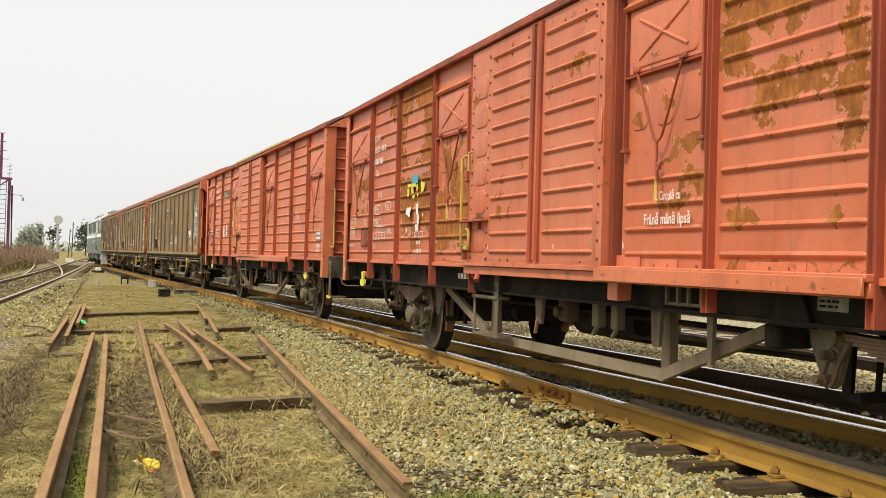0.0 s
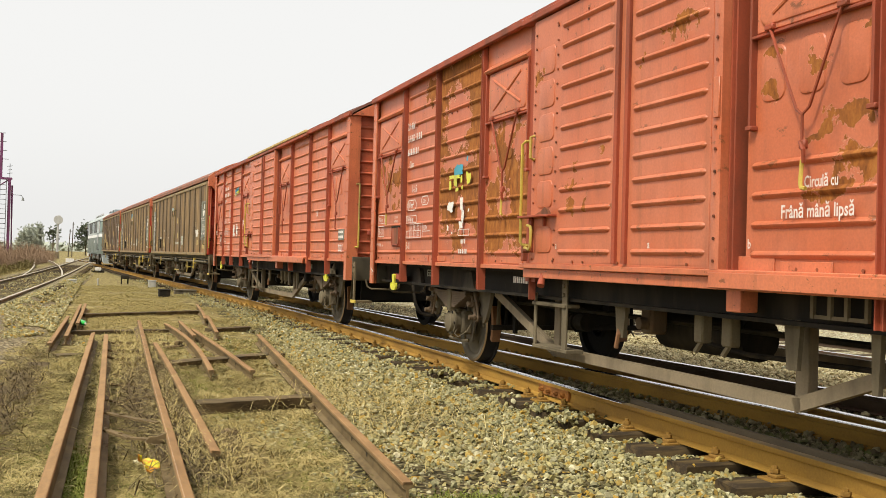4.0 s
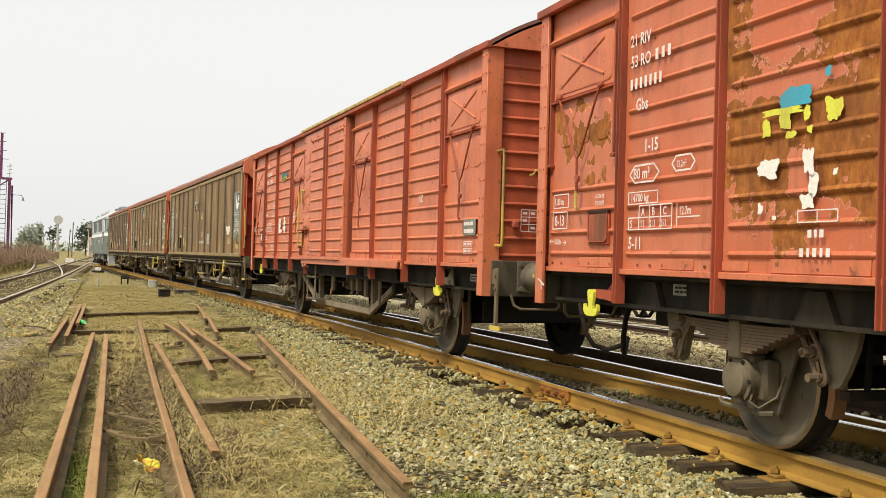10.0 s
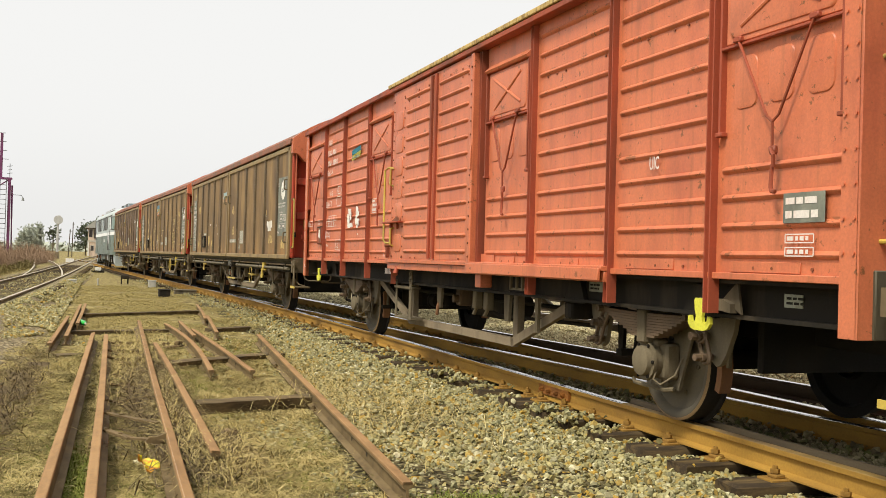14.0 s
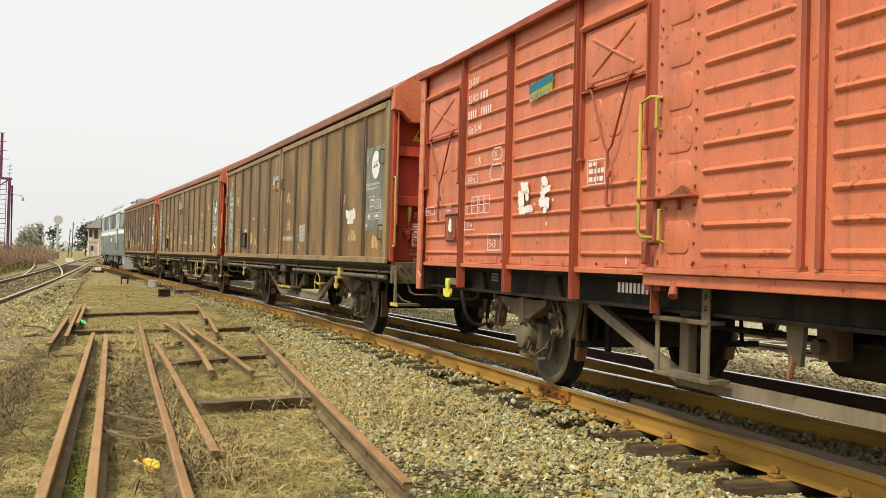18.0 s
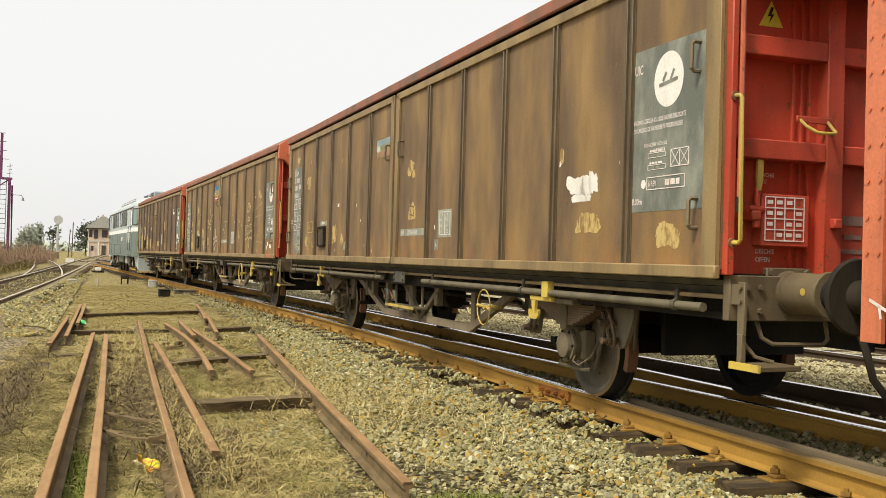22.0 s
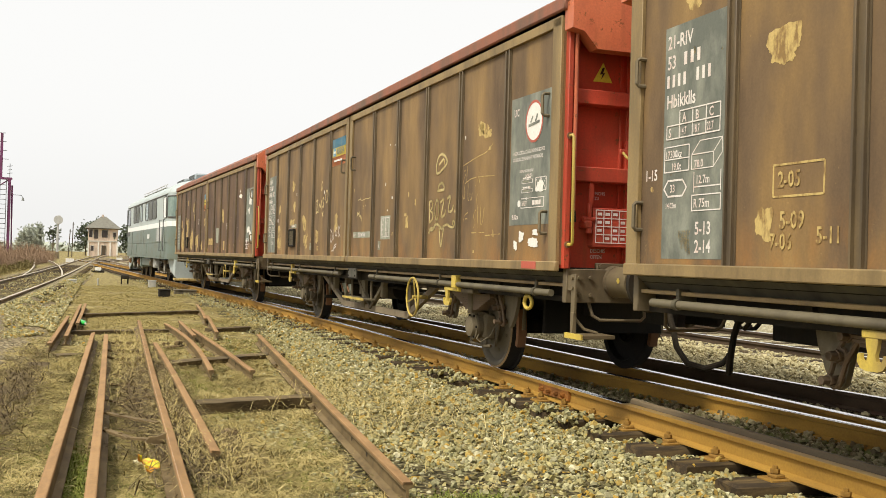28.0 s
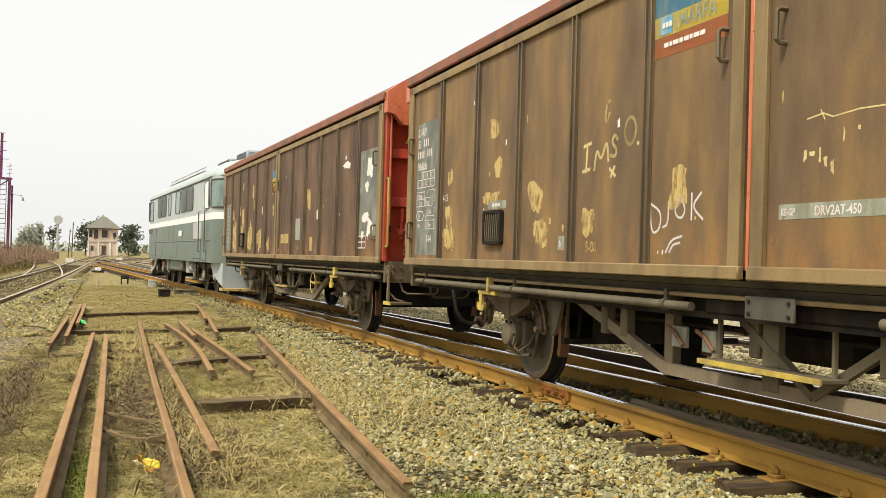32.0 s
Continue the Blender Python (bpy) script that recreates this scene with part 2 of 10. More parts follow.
def peeling_mat(patches, kept=(), ragged=0.8, specks=0.30):
    """Red paint that flakes off to bare rust in the patches (y, z, half width, half height) but for the kept ones, with ragged rims, and in scattered flecks."""
    m, nt, b = mat("peeling_red_paint", 0.7)
    v = coords(nt)
    flake = noise_tex(nt, v, 8.0, 9, 0.68)
    # patch outlines wander
    wander = nt.nodes.new("ShaderNodeTexNoise")
    wander.inputs["Scale"].default_value = 7.0
    wander.inputs["Detail"].default_value = 5
    nt.links.new(v, wander.inputs["Vector"])
    shift = nt.nodes.new("ShaderNodeVectorMath")
    shift.operation = "MULTIPLY_ADD"
    nt.links.new(wander.outputs["Color"], shift.inputs[0])
    shift.inputs[1].default_value = (0, 0.30, 0.30)
    nt.links.new(v, shift.inputs[2])
    back = nt.nodes.new("ShaderNodeVectorMath")
    back.operation = "SUBTRACT"
    nt.links.new(shift.outputs[0], back.inputs[0])
    back.inputs[1].default_value = (0, 0.15, 0.15)
    far = nearest(nt, back.outputs[0], patches)
    if kept:
        far = maths(nt, "MAXIMUM", far, maths(nt, "SUBTRACT", 2.0, nearest(nt, back.outputs[0], kept)))
    total = maths(nt, "ADD", maths(nt, "MULTIPLY_ADD", flake, ragged * 4.4, -ragged * 2.2), far)
    bare = ramp(nt, maths(nt, "MULTIPLY", total, 0.5), (0.488, (1, 1, 1)), (0.500, (0, 0, 0)))
    lip = ramp(nt, maths(nt, "MULTIPLY", total, 0.5), (0.500, (0.75, 0.75, 0.75)), (0.535, (0, 0, 0)))
    fleck = ramp(nt, noise_tex(nt, v, 11, 6, 0.7), (specks, (1, 1, 1)), (specks + 0.02, (0, 0, 0)))
    bare = mixc(nt, 1.0, bare, fleck, "LIGHTEN")
    streaks = noise_tex(nt, coords(nt, (1, 2.4, 1.2)), 7, 7, 0.68)
    rust = ramp(nt, streaks, (0.32, (0.17, 0.052, 0.010)), (0.52, (0.34, 0.112, 0.018)), (0.72, (0.47, 0.190, 0.040)))
    rust = mixc(nt, ramp(nt, noise_tex(nt, v, 2.4, 4), (0.45, (0, 0, 0)), (0.7, (0.55, 0.55, 0.55))), rust, (0.20, 0.075, 0.020))
    paint = mixc(nt, ramp(nt, noise_tex(nt, v, 1.3, 3), (0.4, (0, 0, 0)), (0.65, (1, 1, 1))), RED_A, RED_B)
    run = noise_tex(nt, coords(nt, (3, 3, 0.12)), 4, 4)
    paint = mixc(nt, ramp(nt, run, (0.55, (0, 0, 0)), (0.74, (0.4, 0.4, 0.4))), paint, (0.24, 0.09, 0.035))
    paint = rib_chips(nt, paint, 1.195, 0.165)
    paint = mixc(nt, lip, paint, (0.74, 0.36, 0.24))
    fine = noise_tex(nt, v, 70, 3)
    col = mixc(nt, bare, paint, rust)
    col = mixc(nt, 0.2, col, ramp(nt, fine, (0.3, (0.4, 0.4, 0.4)), (0.7, (1.2, 1.2, 1.2))), "MULTIPLY")
    nt.links.new(col, b.inputs["Base Color"])
    nt.links.new(ramp(nt, bare, (0.0, (0.43, 0.43, 0.43)), (1.0, (0.86, 0.88, 0.88))), b.inputs["Roughness"])
    inv = nt.nodes.new("ShaderNodeInvert")
    nt.links.new(bare, inv.inputs[1])
    bump(nt, b, inv.outputs[0], 0.8, 0.004)
    return m


def ground_mat():
    m, nt, b = mat("dry_grass_soil", 0.95, 0, 0.2)
    v = coords(nt, world_space=True)
    n1, n2, n3 = noise_tex(nt, v, 0.6, 6), noise_tex(nt, v, 7, 6, 0.7), noise_tex(nt, v, 45, 4, 0.7)
    straw = ramp(nt, n2, (0.3, (0.06, 0.045, 0.02)), (0.48, (0.235, 0.185, 0.075)), (0.70, (0.48, 0.40, 0.18)))
    moss = ramp(nt, n2, (0.3, (0.07, 0.08, 0.02)), (0.7, (0.20, 0.20, 0.06)))
    col = mixc(nt, ramp(nt, n1, (0.56, (0, 0, 0)), (0.72, (0.7, 0.7, 0.7))), straw, moss)
    col = mixc(nt, 0.6, col, ramp(nt, n3, (0.3, (0.45, 0.42, 0.38)), (0.65, (1.2, 1.2, 1.15))), "MULTIPLY")
    nt.links.new(col, b.inputs["Base Color"])
    bump(nt, b, n3, 0.45, 0.015)
    return m


def gravel_mat(name, tint, dark):
    m, nt, b = mat(name, 0.9, 0, 0.25)
    v = coords(nt, world_space=True)
    vo = nt.nodes.new("ShaderNodeTexVoronoi")
    vo.inputs["Scale"].default_value = 20
    nt.links.new(v, vo.inputs["Vector"])
    grey = nt.nodes.new("ShaderNodeRGBToBW")
    nt.links.new(vo.outputs["Color"], grey.inputs[0])
    col = ramp(nt, grey.outputs[0], (0.15, tuple(c * 0.55 for c in tint)), (0.5, tint), (0.85, tuple(min(0.6, c * 1.35) for c in tint)))
    # painted shade: cells darken towards the gaps between stones
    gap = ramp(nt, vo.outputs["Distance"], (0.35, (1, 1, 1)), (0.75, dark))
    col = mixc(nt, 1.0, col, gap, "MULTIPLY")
    blot = noise_tex(nt, v, 0.8, 4)
    col = mixc(nt, ramp(nt, blot, (0.5, (0, 0, 0)), (0.75, (0.55, 0.55, 0.55))), col, (0.20, 0.155, 0.075))
    nt.links.new(col, b.inputs["Base Color"])
    inv = ramp(nt, vo.outputs["Distance"], (0.0, (1, 1, 1)), (0.8, (0, 0, 0)))
    bump(nt, b, inv, 1.0, 0.04)
    return m


def island_mat(name, *cols, rough=0.9):
    """Each small piece takes its own shade."""
    m, nt, b = mat(name, rough, 0, 0.25)
    g = nt.nodes.new("ShaderNodeNewGeometry")
    col = ramp(nt, g.outputs["Random Per Island"], *[(i / max(1, len(cols) - 1), c) for i, c in enumerate(cols)])
    n = noise_tex(nt, coords(nt, world_space=True), 60, 3)
    col = mixc(nt, 0.5, col, ramp(nt, n, (0.3, (0.55, 0.55, 0.55)), (0.7, (1.2, 1.2, 1.2))), "MULTIPLY")
    nt.links.new(col, b.inputs["Base Color"])
    return m


def wall_mat(name, first_rib, tone=(1.0, 1.0, 1.0)):
    """Brown wall paint, worn golden and grimy; mid-bay light and shade beside ribs painted in."""
    m, nt, b = mat(name, 0.5)
    v = coords(nt)
    sep = nt.nodes.new("ShaderNodeSeparateXYZ")
    nt.links.new(v, sep.inputs[0])
    pp = nt.nodes.new("ShaderNodeMath")
    pp.operation = "PINGPONG"
    off = nt.nodes.new("ShaderNodeMath")
    off.operation = "SUBTRACT"
    nt.links.new(sep.outputs["Y"], off.inputs[0])
    off.inputs[1].default_value = first_rib
    nt.links.new(off.outputs[0], pp.inputs[0])
    pp.inputs[1].default_value = 0.512
    soft = noise_tex(nt, coords(nt, (1, 1.6, 0.55)), 1.9, 4, 0.55)
    tot = nt.nodes.new("ShaderNodeMath")
    tot.operation = "MULTIPLY_ADD"
    nt.links.new(soft, tot.inputs[0])
    tot.inputs[1].default_value = 0.9
    half = nt.nodes.new("ShaderNodeMath")
    half.operation = "MULTIPLY"
    nt.links.new(pp.outputs[0], half.inputs[0])
    half.inputs[1].default_value = 0.42
    nt.links.new(half.outputs[0], tot.inputs[2])
    # golden mid-bay, dark by the ribs: the bowed sheet's light put into colour
    col = ramp(nt, tot.outputs[0], (0.34, (0.108, 0.069, 0.038)), (0.52, (0.165, 0.104, 0.050)), (0.66, (0.228, 0.138, 0.052)), (0.84, (0.300, 0.182, 0.062)))
    col = mixc(nt, 1.0, col, tone, "MULTIPLY")
    streak = noise_tex(nt, coords(nt, (2, 7, 0.10)), 3, 4)
    col = mixc(nt, ramp(nt, streak, (0.52, (0, 0, 0)), (0.74, (0.10, 0.10, 0.10))), col, (0.09, 0.058, 0.032))
    low = nt.nodes.new("ShaderNodeMapRange")
    nt.links.new(sep.outputs["Z"], low.inputs["Value"])
    for k, q in (("From Min", 1.1), ("From Max", 1.5), ("To Min", 0.55), ("To Max", 0.0)):
        low.inputs[k].default_value = q
    blotch = ramp(nt, noise_tex(nt, coords(nt, (1, 1, 0.5)), 4.5, 6, 0.65), (0.45, (0, 0, 0)), (0.62, (1, 1, 1)))
    col = mixc(nt, mixc(nt, 1.0, blotch, low.outputs[0], "MULTIPLY"), col, (0.36, 0.165, 0.04))
    scuff = ramp(nt, noise_tex(nt, v, 17, 6, 0.7), (0.66, (0, 0, 0)), (0.72, (0.5, 0.5, 0.5)))
    col = mixc(nt, scuff, col, (0.40, 0.26, 0.10))
    fine = noise_tex(nt, v, 60, 3)
    col = mixc(nt, 0.2, col, ramp(nt, fine, (0.3, (0.4, 0.4, 0.4)), (0.7, (1.2, 1.2, 1.2))), "MULTIPLY")
    nt.links.new(col, b.inputs["Base Color"])
    nt.links.new(ramp(nt, soft, (0.3, (0.78,) * 3), (0.7, (0.60,) * 3)), b.inputs["Roughness"])
    bump(nt, b, soft, 0.25, 0.03)
    return m


M["brown"] = wall_mat("brown_wall_paint", 0.15)
M["brown_rear"] = wall_mat("brown_wall_paint_rear", -0.16)
M["chocolate"] = wall_mat("chocolate_wall_paint", 0.15, (0.60, 0.56, 0.72))
M["chocolate_rear"] = wall_mat("chocolate_wall_paint_rear", -0.16, (0.60, 0.56, 0.72))
M["rib"] = stained("olive_brown_rib", (0.150, 0.105, 0.052), (0.075, 0.055, 0.034), (0.40, 0.68), 0.6, scale=4)
M["ink"] = stained("grey_green_sticker_ink", (0.24, 0.27, 0.18), (0.40, 0.40, 0.25), (0.5, 0.8), 0.6, scale=9)
M["frame_gold"] = stained("golden_brown_frame", (0.29, 0.20, 0.085), (0.16, 0.11, 0.05), (0.42, 0.7), 0.6, scale=4)
M["louvre"] = stained("grey_louvre_panel", (0.21, 0.22, 0.21), (0.15, 0.155, 0.145), (0.45, 0.7), 0.6)
M["dark_pane"] = stained("dark_old_window_pane", (0.045, 0.035, 0.035), (0.08, 0.06, 0.05), (0.45, 0.7), 0.4)
M["beam"] = stained("dirty_olive_beam", (0.115, 0.105, 0.075), (0.05, 0.045, 0.034), (0.42, 0.7), 0.65, scale=4)
M["rivet"] = stained("rusty_rivet", (0.30, 0.085, 0.035), (0.12, 0.045, 0.02), (0.4, 0.6), 0.7, scale=9)
M["pale_blue"] = stained("faded_pale_blue_sticker", (0.42, 0.58, 0.62), (0.62, 0.64, 0.56), (0.45, 0.7), 0.6, scale=8)
M["pale_yellow"] = stained("faded_pale_yellow_sticker", (0.62, 0.50, 0.15), (0.84, 0.78, 0.6), (0.45, 0.7), 0.6, scale=8)
M["pale_pink"] = stained("faded_pinkish_sticker", (0.66, 0.40, 0.24), (0.5, 0.36, 0.2), (0.45, 0.7), 0.6, scale=8)
M["sky_blue"] = stained("blue_flag_stripe", (0.13, 0.33, 0.46), (0.3, 0.42, 0.45), (0.5, 0.7), 0.6, scale=8)
M["gold"] = stained("yellow_flag_stripe", (0.84, 0.66, 0.10), (0.74, 0.58, 0.22), (0.5, 0.7), 0.6, scale=8)
M["flag_orange"] = stained("orange_red_flag_stripe", (0.58, 0.20, 0.075), (0.45, 0.2, 0.1), (0.5, 0.7), 0.6, scale=8)
M["glass"] = glass_mat()
M["glass_green"] = stained("greenish_cab_pane", (0.20, 0.27, 0.235), (0.13, 0.18, 0.165), (0.45, 0.7), 0.2, grain=8, relief=0.0)
M["peel_0"] = peeling_mat([(6.06, 2.21, 0.12, 0.12), (5.94, 2.00, 0.11, 0.12), (5.83, 2.14, 0.06, 0.17), (5.75, 2.34, 0.11, 0.05), (5.71, 2.07, 0.09, 0.13), (5.42, 2.10, 0.17, 0.12), (5.56, 1.885, 0.06, 0.05), (5.575, 1.75, 0.055, 0.05), (5.34, 1.79, 0.05, 0.055), (6.13, 2.35, 0.05, 0.035), (5.41, 1.70, 0.03, 0.02)], [(5.80, 2.22, 0.05, 0.05), (6.10, 2.09, 0.07, 0.05)], 0.42)
M["peel_1"] = peeling_mat([(4.15, 2.97, 0.24, 0.12)], (), 0.8, 0.28)
M["peel_2"] = peeling_mat([(3.2, 1.78, 0.80, 0.42), (3.72, 2.6, 0.30, 0.80), (2.78, 2.55, 0.36, 0.80), (3.3, 3.0, 0.80, 0.20), (3.2, 2.2, 0.80, 0.30), (3.25, 1.36, 0.16, 0.16), (2.7, 1.55, 0.25, 0.22)], [(3.36, 2.55, 0.36, 0.33), (3.02, 2.55, 0.10, 0.18), (3.35, 2.13, 0.55, 0.065), (3.16, 1.66, 0.10, 0.15), (3.0, 1.40, 0.22, 0.07)], 0.55, 0.31)
M["peel_3"] = peeling_mat([(1.95, 2.12, 0.46, 0.26), (1.72, 1.66, 0.42, 0.40), (2.25, 1.42, 0.30, 0.24), (1.58, 1.92, 0.24, 0.16), (2.3, 1.75, 0.22, 0.12)], [(2.32, 1.97, 0.12, 0.14), (1.98, 2.27, 0.10, 0.10), (1.66, 2.16, 0.26, 0.13), (2.05, 1.62, 0.16, 0.10)], 0.6, 0.32)
M["peel_4"] = peeling_mat([(-2.32, 1.885, 0.17, 0.055), (-2.36, 1.63, 0.17, 0.12), (-2.20, 1.535, 0.20, 0.055), (-1.70, 2.28, 0.06, 0.025), (-2.05, 2.19, 0.05, 0.07), (-1.68, 2.08, 0.05, 0.04), (-2.1, 1.80, 0.10, 0.03), (-2.45, 2.33, 0.04, 0.03)], (), 1.0, 0.27)
M["peel_5"] = peeling_mat([(-3.1, 2.72, 0.62, 0.26), (-2.75, 2.42, 0.20, 0.18), (-3.05, 2.08, 0.14, 0.13), (-3.3, 2.12, 0.28, 0.11), (-3.72, 2.12, 0.14, 0.30), (-2.85, 1.42, 0.16, 0.06), (-2.80, 1.47, 0.05, 0.06), (-3.60, 1.43, 0.05, 0.09), (-3.1, 1.13, 0.6, 0.012)], (), 0.95, 0.28)
M["peel_6"] = peeling_mat([(-4.4, 2.5, 0.5, 0.5), (-4.7, 1.5, 0.35, 0.35)])
M["peel_7"] = peeling_mat([(-5.7, 2.0, 0.5, 0.4), (-5.5, 1.4, 0.3, 0.25)])
M["peel_door"] = peeling_mat([(-0.92, 2.60, 0.17, 0.085), (1.19, 2.65, 0.09, 0.06), (0.09, 1.945, 0.035, 0.035), (0.53, 1.565, 0.045, 0.05), (0.33, 1.57, 0.025, 0.05), (0.50, 1.87, 0.05, 0.014), (0.50, 1.71, 0.13, 0.010), (0.49, 1.80, 0.02, 0.025), (-0.44, 2.48, 0.03, 0.04)], (), 1.0, 0.26)
M["ground"] = ground_mat()
# dark tint puts the shade between loose stones into the bed's colour
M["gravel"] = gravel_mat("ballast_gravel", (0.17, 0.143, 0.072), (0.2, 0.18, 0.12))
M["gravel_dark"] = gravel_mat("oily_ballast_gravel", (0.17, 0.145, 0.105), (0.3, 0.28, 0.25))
M["rail_far"] = stained("weathered_rail_side", (0.27, 0.205, 0.13), (0.17, 0.125, 0.08), (0.4, 0.7), 0.7, streak=(1, 0.3, 1))
M["stone"] = island_mat("ballast_stone", (0.098, 0.082, 0.035), (0.336, 0.288, 0.114), (0.196, 0.190, 0.102), (0.504, 0.449, 0.240), (0.266, 0.253, 0.137), (0.406, 0.253, 0.043), (0.308, 0.288, 0.149), (0.448, 0.386, 0.174), (0.140, 0.127, 0.061), (0.644, 0.589, 0.371))
M["stone_sandy"] = island_mat("sandy_ballast_stone", (0.26, 0.22, 0.118), (0.52, 0.45, 0.252), (0.40, 0.34, 0.185), (0.60, 0.53, 0.319))
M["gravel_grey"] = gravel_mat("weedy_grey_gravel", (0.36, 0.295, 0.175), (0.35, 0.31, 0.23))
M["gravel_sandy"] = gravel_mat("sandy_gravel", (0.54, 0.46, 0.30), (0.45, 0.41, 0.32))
M["stone_dark"] = island_mat("oily_ballast_stone", (0.11, 0.088, 0.048), (0.30, 0.245, 0.130), (0.44, 0.375, 0.21), (0.20, 0.17, 0.09), (0.18, 0.19, 0.06))
M["straw"] = island_mat("dry_grass_blade", (0.196, 0.153, 0.058), (0.314, 0.248, 0.089), (0.458, 0.365, 0.144), (0.261, 0.221, 0.073), (0.392, 0.307, 0.112), (0.236, 0.189, 0.070), (0.536, 0.444, 0.203))
M["straw_pale"] = island_mat("bleached_grass_blade", (0.341, 0.266, 0.103), (0.497, 0.400, 0.164), (0.412, 0.322, 0.121), (0.597, 0.493, 0.234))
M["weed_brown"] = island_mat("brown_dead_weed", (0.065, 0.046, 0.026), (0.150, 0.105, 0.052), (0.095, 0.070, 0.036), (0.24, 0.18, 0.08))
M["straw_dark"] = island_mat("withered_grass_blade", (0.113, 0.086, 0.034), (0.171, 0.131, 0.051), (0.134, 0.117, 0.041), (0.221, 0.172, 0.062))
M["moss"] = island_mat("green_grass_blade", (0.10, 0.13, 0.02), (0.22, 0.24, 0.05), (0.16, 0.17, 0.04))


# ---- mesh helpers ----
def thing(name, label="", category="", group="", kind=""):
    return tagged(new(name), label, category, group, kind)


def to_mesh(name, bm):
    me = bpy.data.meshes.new(name)
    bmesh.ops.recalc_face_normals(bm, faces=bm.faces)
    bm.to_mesh(me)
    bm.free()
    me.shade_smooth()
    me.set_sharp_from_angle(angle=radians(40))
    return me


def part(name, bm, material, parent=None, label=""):
    me = to_mesh(name, bm)
    me.materials.append(M[material] if isinstance(material, str) else material)
    ob = new(name, me)
    ob.parent = parent
    if label:
        ob["label"] = label
    return ob


def box(bm, x0, x1, y0, y1, z0, z1, bev=0.0):
    c = Matrix.Translation(((x0 + x1) / 2, (y0 + y1) / 2, (z0 + z1) / 2)) @ Matrix.Diagonal((abs(x1 - x0), abs(y1 - y0), abs(z1 - z0), 1))
    g = bmesh.ops.create_cube(bm, size=1, matrix=c)
    if bev:
        es = list({e for v in g["verts"] for e in v.link_edges})
        bmesh.ops.bevel(bm, geom=es, offset=bev, segments=1, affect="EDGES")
    return bm


def cyl(bm, a, b, r, r2=None, seg=14, caps=True):
    a, b = Vector(a), Vector(b)
    d = b - a
    m = Matrix.Translation((a + b) / 2) @ d.to_track_quat("Z", "Y").to_matrix().to_4x4()
    bmesh.ops.create_cone(bm, cap_ends=caps, segments=seg, radius1=r, radius2=r if r2 is None else r2, depth=d.length, matrix=m)
    return bm


def tube(bm, pts, r, seg=8):
    """A round bar bent through the points."""
    pts = [Vector(q) for q in pts]
    rings = []
    for i, q in enumerate(pts):
        d = (pts[min(i + 1, len(pts) - 1)] - pts[max(i - 1, 0)]).normalized()
        u = d.orthogonal().normalized() if not rings else (last - d * last.dot(d)).normalized()
        last = u
        w = d.cross(u)
        rings.append([bm.verts.new(q + (u * math.cos(k * math.tau / seg) + w * math.sin(k * math.tau / seg)) * r) for k in range(seg)])
    for a, b in zip(rings, rings[1:]):
        for k in range(seg):
            bm.faces.new((a[k], a[(k + 1) % seg], b[(k + 1) % seg], b[k]))
    bm.faces.new(rings[0][::-1])
    bm.faces.new(rings[-1])
    return bm


def prism(bm, outline, axis, a, b):
    """An outline in two axes, pushed along the third from a to b."""
    def at(q, c):
        return {"x": (c, q[0], q[1]), "y": (q[0], c, q[1]), "z": (q[0], q[1], c)}[axis]
    va, vb = [bm.verts.new(at(q, a)) for q in outline], [bm.verts.new(at(q, b)) for q in outline]
    n = len(outline)
    for i in range(n):
        bm.faces.new((va[i], va[(i + 1) % n], vb[(i + 1) % n], vb[i]))
    bm.faces.new(va[::-1])
    bm.faces.new(vb)
    return bm


def B():
    return bmesh.new()


def sheet(name, verts, faces, material, parent=None):
    me = bpy.data.meshes.new(name)
    me.from_pydata(verts, [], faces)
    me.materials.append(M[material])
    ob = new(name, me)
    ob.parent = parent
    return ob


# ---- the line of the track ----
TRACK_X = 4.793
BEND_AT = (-5, 10, 25, 45, 70)
BEND = (-0.00046, 0.00279, 0.00199, -0.00038, 0.00014)
ARC = np.linspace(-90, 330, 4201)
TURN = np.cumsum(np.interp(ARC, BEND_AT, BEND)) * 0.1
TURN -= np.interp(0, ARC, TURN)
LINE_X = np.cumsum(-np.sin(TURN)) * 0.1
LINE_Y = np.cumsum(np.cos(TURN)) * 0.1
LINE_X -= np.interp(0, ARC, LINE_X) - TRACK_X
LINE_Y -= np.interp(0, ARC, LINE_Y)


def on_track(l, side=0.0, z=0.0):
    """The point at l metres along the main line, side metres to its right."""
    a = np.interp(l, ARC, TURN)
    return Vector((np.interp(l, ARC, LINE_X) + side * math.cos(a), np.interp(l, ARC, LINE_Y) + side * math.sin(a), z))


def sweep(name, profile, line, material, parent=None, closed=True):
    """A profile (side, z) carried along a line of (x, y, z, heading)."""
    n = len(profile)
    verts, faces = [], []
    for x, y, z, a in line:
        for s, h in profile:
            verts.append((x + s * math.cos(a), y + s * math.sin(a), z + h))
    for i in range(len(line) - 1):
        for k in range(n if closed else n - 1):
            j = (k + 1) % n
            faces.append((i * n + k, i * n + j, i * n + n + j, i * n + n + k))
    if closed:
        faces += [tuple(range(n))[::-1], tuple((len(line) - 1) * n + k for k in range(n))]
    return sheet(name, verts, faces, material, parent)


